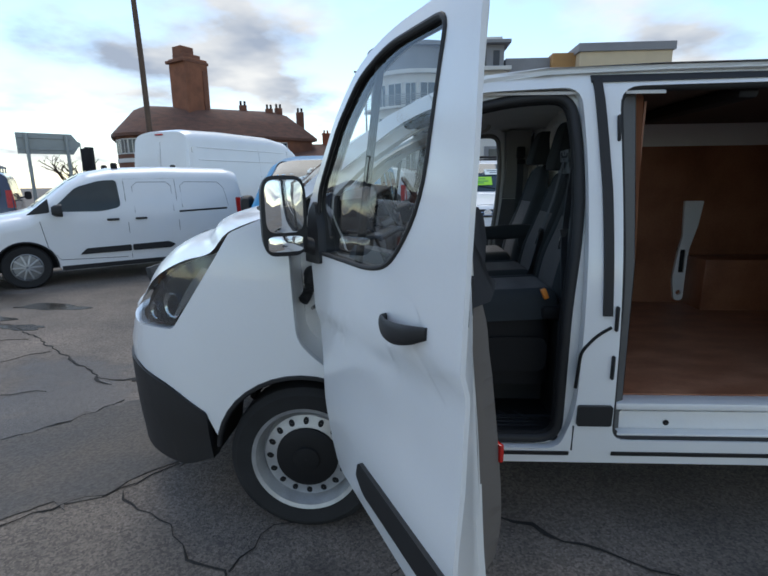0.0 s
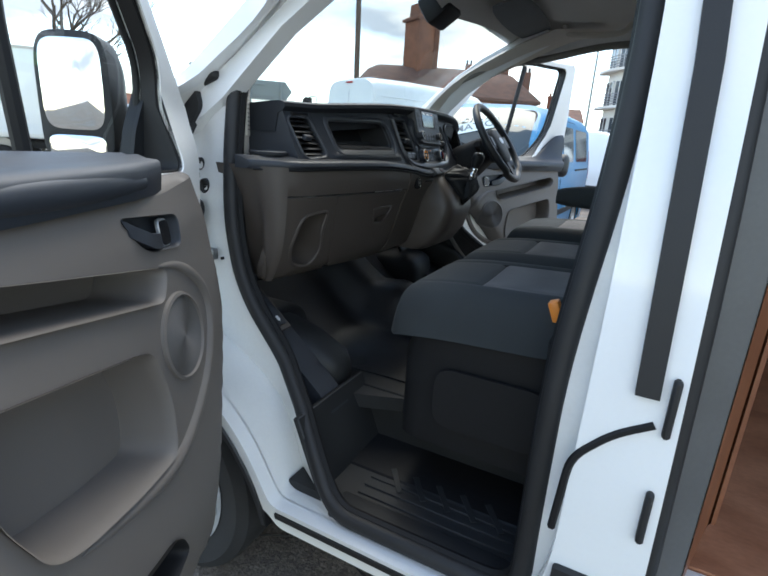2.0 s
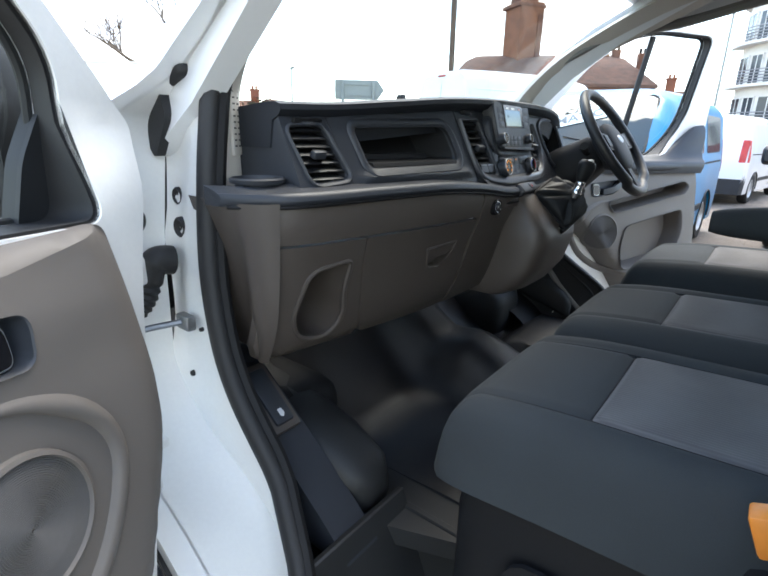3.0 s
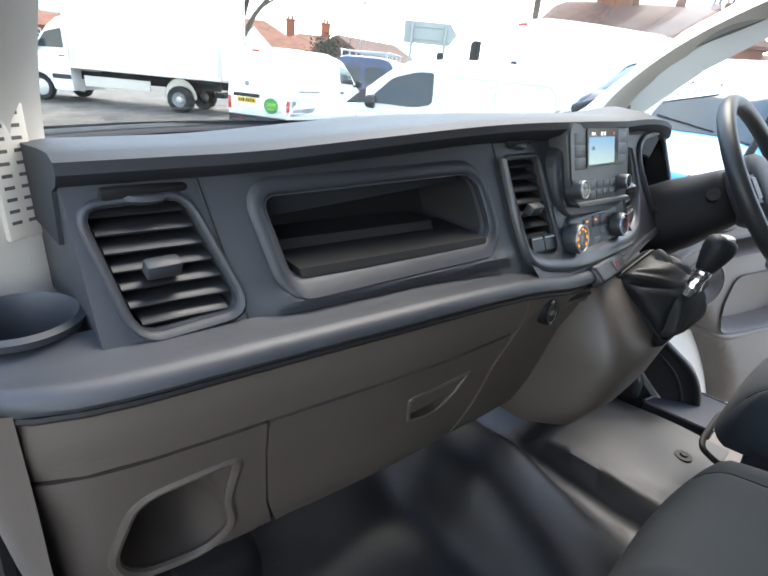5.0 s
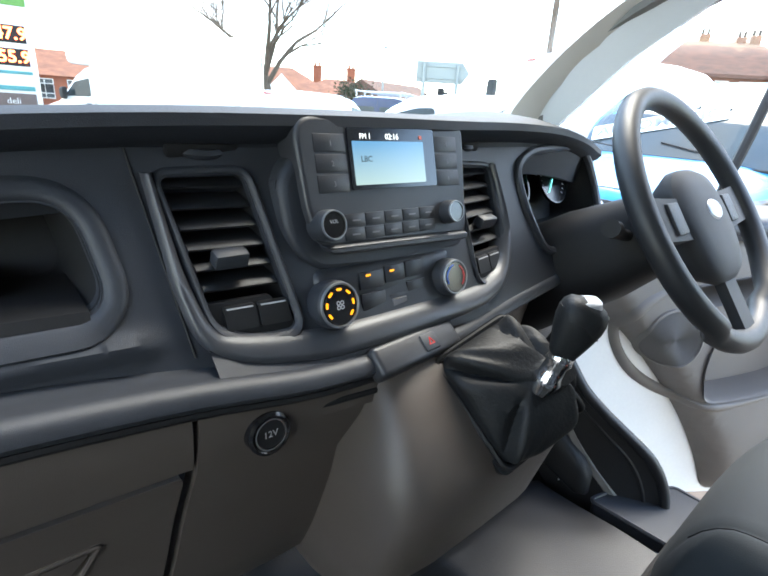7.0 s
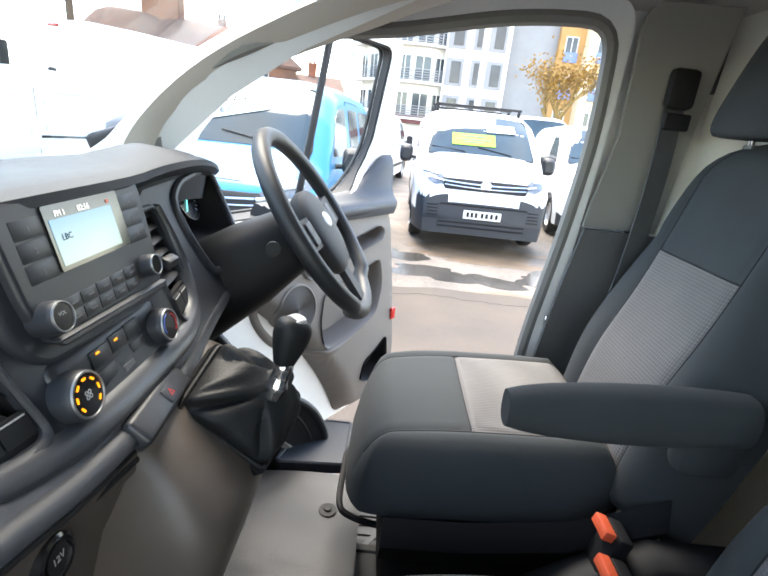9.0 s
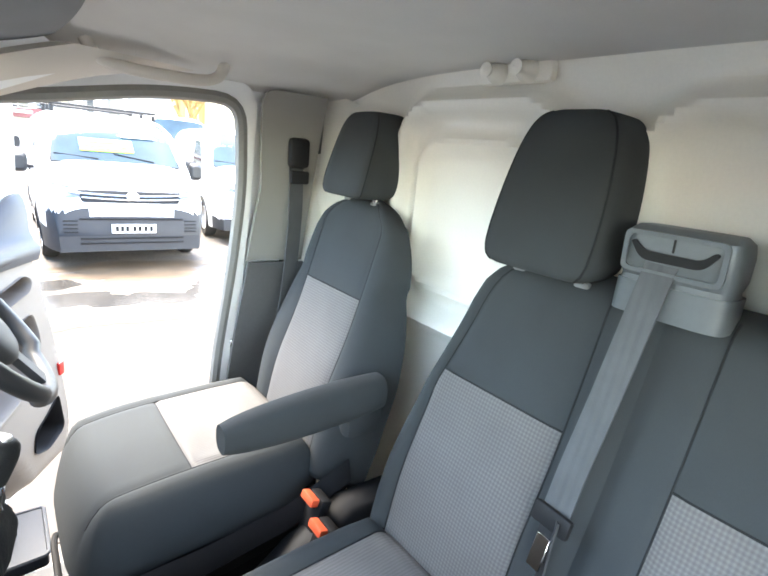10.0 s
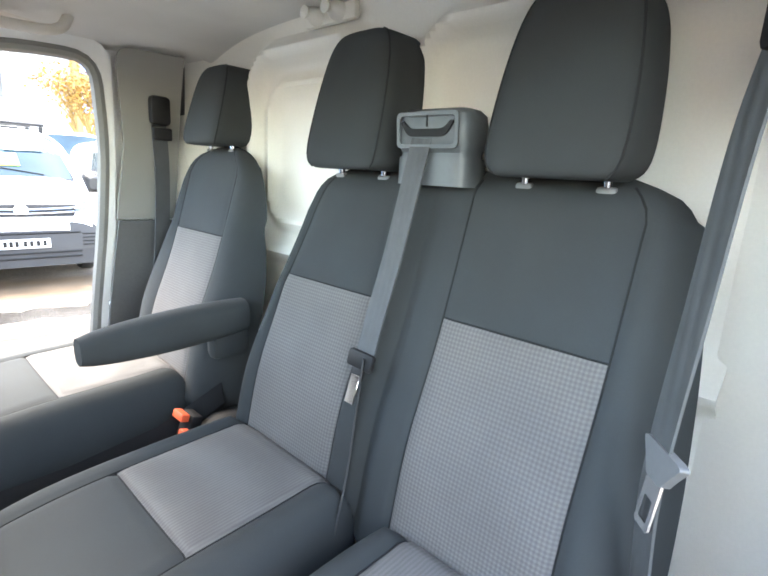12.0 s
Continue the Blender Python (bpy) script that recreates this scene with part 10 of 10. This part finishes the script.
def house(name, label, az, d, w, dep, eave, ridge, brick, tile, turn=0, gable=False, chimneys=()):
    h = thing(name, label, "house", group="houses")
    m = pose(0.6 + d * math.cos(radians(az)), d * math.sin(radians(az)), 0, 0, 0, az + 90 + turn)
    part("wall", rbox(w, dep, eave, 0.03, 1, m @ pose(0, 0, eave / 2)), brick, h)
    e = 0.35
    if gable:
        pts = [(-w / 2 - e, -dep / 2 - e, eave - 0.1), (w / 2 + e, -dep / 2 - e, eave - 0.1), (w / 2 + e, dep / 2 + e, eave - 0.1), (-w / 2 - e, dep / 2 + e, eave - 0.1), (-w / 2 - e, 0, ridge), (w / 2 + e, 0, ridge)]
        part("gable", mesh([m @ Vector(p) for p in [(-w / 2, -dep / 2, eave - 0.2), (-w / 2, dep / 2, eave - 0.2), (-w / 2, 0, ridge - 0.25), (w / 2, -dep / 2, eave - 0.2), (w / 2, dep / 2, eave - 0.2), (w / 2, 0, ridge - 0.25)]], [(0, 1, 2), (3, 5, 4), (0, 2, 5, 3), (1, 4, 5, 2), (0, 3, 4, 1)]), brick, h)
    else:
        pts = [(-w / 2 - e, -dep / 2 - e, eave - 0.1), (w / 2 + e, -dep / 2 - e, eave - 0.1), (w / 2 + e, dep / 2 + e, eave - 0.1), (-w / 2 - e, dep / 2 + e, eave - 0.1), (-w / 2 + dep * 0.42, 0, ridge), (w / 2 - dep * 0.42, 0, ridge)]
    part("roof", mesh([m @ Vector(p) for p in pts] , [(0, 1, 5, 4), (2, 3, 4, 5), (1, 2, 5), (3, 0, 4), (3, 2, 1, 0)]), tile, h, "", 20)
    for x, y in chimneys:
        ch = part("chimney", rbox(0.9, 0.7, 2.2, 0.03, 1, m @ pose(x, y, ridge + 0.2)), BRICK_RED, h, "red brick chimney")
        part("chimney_cap", rbox(1.05, 0.85, 0.18, 0.02, 1, m @ pose(x, y, ridge + 1.2)), BRICK_RED, ch)
        for k in (-0.2, 0.2):
            part("pot", tube([m @ Vector((x + k, y, ridge + 1.3)), m @ Vector((x + k, y, ridge + 1.65))], 0.12, 8), BRICK_RED, ch)
    for z in (1.5, eave - 1.0):
        for k in range(int(w / 2.4)):
            x = -w / 2 + 1.3 + 2.4 * k
            window(m @ pose(0, dep / 2 + 0.01, 0), x, z, 1.3, 1.2, h, 1)
    return h, m


house("red_roof_house", "house with red hipped roof and brick chimneys", 144.0, 62, 10.5, 9, 2.9, 4.8, RENDER_WHITE, ROOF_RED, 8, False, [(-1.5, 0), (2.4, 0)])
hh, hm = house("red_roof_house", "house with red roof and white front gable", 150.0, 52, 9, 8, 2.9, 5.0, RENDER_WHITE, ROOF_RED, 0, False)
part("front_gable", mesh([hm @ Vector(p) for p in [(-1.8, 4.6, 2.6), (1.4, 4.6, 2.6), (-0.2, 4.6, 4.2), (-1.8, 2.5, 2.6), (1.4, 2.5, 2.6), (-0.2, 1.5, 4.2)]], [(0, 1, 2), (3, 5, 4), (0, 2, 5, 3), (1, 4, 5, 2)]), RENDER_WHITE, hh, "white timbered gable")
house("yellow_brick_house", "yellow brick house with pitched roof", 138.2, 58, 10, 7.5, 2.7, 4.6, BRICK_YELLOW, ROOF_TILE, 55, True)
house("red_roof_house", "house with red hipped roof beyond the totem", 170.0, 60, 14, 9, 2.9, 5.2, BRICK_RED, ROOF_RED, 0, False, [(3, 0)])
house("red_roof_house", "house with red hipped roof beyond the totem", 179.0, 58, 12, 9, 2.9, 4.9, BRICK_RED, ROOF_RED, 0, False)
house("brick_terrace", "low white terrace beyond the vans", 103.5, 62, 14, 9, 4.6, 6.2, RENDER_WHITE, ROOF_TILE, 0, True, [(-4, 0)])

# modern flats with a round corner, white and grey with balconies
flats = thing("apartment_building", "white and grey apartment building with round balconied corner", "building")
BLUE_PANEL = mat("blue_balcony_panel", (0.13, 0.20, 0.42), 0.4, vary=0.1)
FASCIA = mat("dark_red_fascia", (0.16, 0.05, 0.055), 0.6, vary=0.1)
tower_c, tower_r = Vector((1.3, 50.8)), 4.7
ang = [radians(k) for k in range(0, 360, 10)]
part("round_corner", loft([[Vector((tower_c.x + tower_r * math.cos(a), tower_c.y + tower_r * math.sin(a), z)) for a in ang] for z in (0, 11.3)]), RENDER_WHITE, flats)
part("attic", loft([[Vector((tower_c.x + tower_r * 0.97 * math.cos(a), tower_c.y + tower_r * 0.97 * math.sin(a), z)) for a in ang] for z in (11.3, 13.6)]), RENDER_GREY, flats, "grey set-back attic storey")
for z, k in ((11.2, 1.10), (13.6, 1.08)):
    part("cornice", loft([[Vector((tower_c.x + tower_r * k * math.cos(a), tower_c.y + tower_r * k * math.sin(a), zz)) for a in ang] for zz in (z, z + 0.35)]), RENDER_WHITE if z < 12 else RENDER_GREY, flats)
part("white_block", rbox(5.4, 10, 11.3, 0.03, 1, pose(6.6, 51.2, 5.65)), RENDER_WHITE, flats)
part("attic_block", rbox(5.2, 9.5, 2.3, 0.03, 1, pose(6.5, 51.4, 12.45)), RENDER_GREY, flats)
part("roof_slab", rbox(6.0, 11, 0.35, 0.03, 1, pose(6.6, 51.0, 11.4)), RENDER_WHITE, flats)
part("roof_slab", rbox(6.0, 10.5, 0.3, 0.03, 1, pose(6.6, 51.2, 13.75)), RENDER_GREY, flats)
part("roof_plant", rbox(3.0, 4, 1.3, 0.03, 1, pose(8.0, 52.0, 14.5)), RENDER_WHITE, flats)
part("roof_plant", rbox(1.6, 3, 0.9, 0.03, 1, pose(3.4, 52.0, 14.3)), RENDER_WHITE, flats)
part("grey_block", rbox(4.2, 10, 12.6, 0.03, 1, pose(11.5, 52.5, 6.3)), RENDER_GREY, flats)
part("ochre_block", rbox(2.2, 10, 12.8, 0.03, 1, pose(14.6, 51.8, 6.4)), OCHRE, flats)
part("cream_block", rbox(8.0, 10, 12.8, 0.03, 1, pose(19.6, 50.6, 6.4)), CREAM, flats)
part("parapet", rbox(8.4, 10.4, 0.7, 0.03, 1, pose(19.6, 50.6, 12.9)), RENDER_GREY, flats)
part("left_wing", rbox(2.0, 16, 10.5, 0.03, 1, pose(-1.6, 60.0, 5.25)), RENDER_WHITE, flats)
for f in range(3):
    z = 3.25 + 2.95 * f
    for a in range(185, 300, 19):
        q = radians(a)
        window(pose(tower_c.x + tower_r * math.cos(q), tower_c.y + tower_r * math.sin(q), 0, 0, 0, a - 90), 0, z + 0.30, 1.0 if (a // 19) % 2 else 1.4, 2.0, flats, 1)
    bal = part("balcony", loft([[Vector((tower_c.x + r_ * math.cos(radians(a)), tower_c.y + r_ * math.sin(radians(a)), zz)) for a in range(185, 300, 6)] for r_, zz in ((tower_r, z - 0.95), (tower_r + 0.8, z - 0.95), (tower_r + 0.8, z - 0.75), (tower_r, z - 0.75))], False, False), RENDER_WHITE, flats, "white balcony slab")
    for k in range(5):
        part("rail", tube([Vector((tower_c.x + (tower_r + 0.75) * math.cos(radians(a)), tower_c.y + (tower_r + 0.75) * math.sin(radians(a)), z - 0.62 + 0.20 * k)) for a in range(185, 300, 6)], 0.04, 5), RENDER_GREY, bal)
    for x, w in ((4.8, 1.5), (6.55, 0.75), (8.2, 1.45)):
        part("window_band", rbox(w, 0.12, 2.2, 0.01, 1, pose(x, 46.18, z + 0.30)), RENDER_GREY, flats)
        part("window", rbox(w * 0.55, 0.1, 1.7, 0.01, 1, pose(x + 0.1, 46.12, z + 0.30)), WINDOW_DARK, flats)
    for x in (16.8, 18.8, 20.8, 22.6):
        window(pose(0, 45.58, 0), x, z + 0.2, 0.95, 1.7, flats, 1)
        part("balcony_front", rbox(1.1, 0.1, 0.8, 0.02, 1, pose(x, 45.4, z - 0.55)), BLUE_PANEL, flats)
    window(pose(0, 46.78, 0), 14.5, z + 0.2, 1.0, 1.7, flats, 1)
    part("balcony_front", rbox(1.2, 0.1, 0.8, 0.02, 1, pose(14.5, 46.6, z - 0.55)), BLUE_PANEL, flats)
part("shop_fascia", rbox(9.6, 0.3, 0.7, 0.03, 1, pose(4.4, 45.7, 2.35)), FASCIA, flats)
for x in (4.6, 5.8, 7.2, 8.4):
    part("attic_window", rbox(0.55, 0.1, 1.4, 0.01, 1, pose(x, 46.63, 12.4)), WINDOW_DARK, flats)


# trees
def tree(name, label, x, y, h, seed, bark, leaf=None, spread=0.45, first=0.3, r0=0.2, depth=5):
    rnd = random.Random(seed)
    t = thing(name, label, "tree", (x, y, 0))
    limbs, tips = [], []

    def grow(p, d, l, r, k):
        pts = [p]
        q = p
        for i in range(4):
            d = (d + Vector((rnd.uniform(-1, 1), rnd.uniform(-1, 1), rnd.uniform(-0.5, 0.8))) * 0.16).normalized()
            q = q + d * (l / 4)
            pts.append(q)
        limbs.append(tube(pts, [r * (1 - 0.38 * i / 4) for i in range(5)], 6 if k < 2 else 4 if k < 4 else 3))
        if k >= depth:
            tips.append(q)
            return
        for i in range(rnd.choice((2, 3, 3)) if k else 4):
            a = rnd.uniform(0, 2 * math.pi)
            nd = (d + Vector((math.cos(a), math.sin(a), rnd.uniform(-0.1, 0.5))) * rnd.uniform(spread, spread * 2)).normalized()
            grow(pts[rnd.choice((2, 3, 4))] if k else q - d * rnd.uniform(0, l * 0.3), nd, l * rnd.uniform(0.58, 0.82), r * 0.58, k + 1)

    grow(Vector((0, 0, 0)), Vector((0.02, 0, 1)), h * first, r0, 0)
    part("trunk", limbs[0], bark, t)
    part("crown", join(*limbs[1:]), bark, t, "bare branches")
    if leaf:
        vs, fs = [], []
        for p in tips:
            for i in range(3):
                c = p + Vector((rnd.gauss(0, 0.35), rnd.gauss(0, 0.35), rnd.gauss(0, 0.3)))
                u = Vector((rnd.uniform(-1, 1), rnd.uniform(-1, 1), rnd.uniform(-1, 1))).normalized() * 0.10
                w = u.cross(Vector((rnd.uniform(-1, 1), rnd.uniform(-1, 1), 0.3))).normalized() * 0.06
                b = len(vs)
                vs += [c - u, c + w, c + u, c - w]
                fs.append((b, b + 1, b + 2, b + 3))
        part("leaves", mesh(vs, fs), leaf, t, "sparse rust-coloured leaves")
    return t


tree("bare_tree", "tall bare winter tree beyond the road", -27.0, 16.0, 12.5, 4, BARK, None, 0.5, 0.30, 0.30, 7)
tree("bare_tree", "small bare tree by the far houses", -21.0, 28.5, 5.5, 9, BARK, None, 0.5, 0.3, 0.15, 5)
tree("ochre_tree", "rust-coloured autumn tree in front of the flats", 8.9, 28.0, 7.6, 12, BARK_OCHRE, LEAF_RUST, 0.4, 0.30, 0.20, 6)
tree("small_tree", "dark small tree beside the houses", -30.5, 24.5, 5.0, 21, BARK, HEDGE, 0.5, 0.3, 0.14, 5)
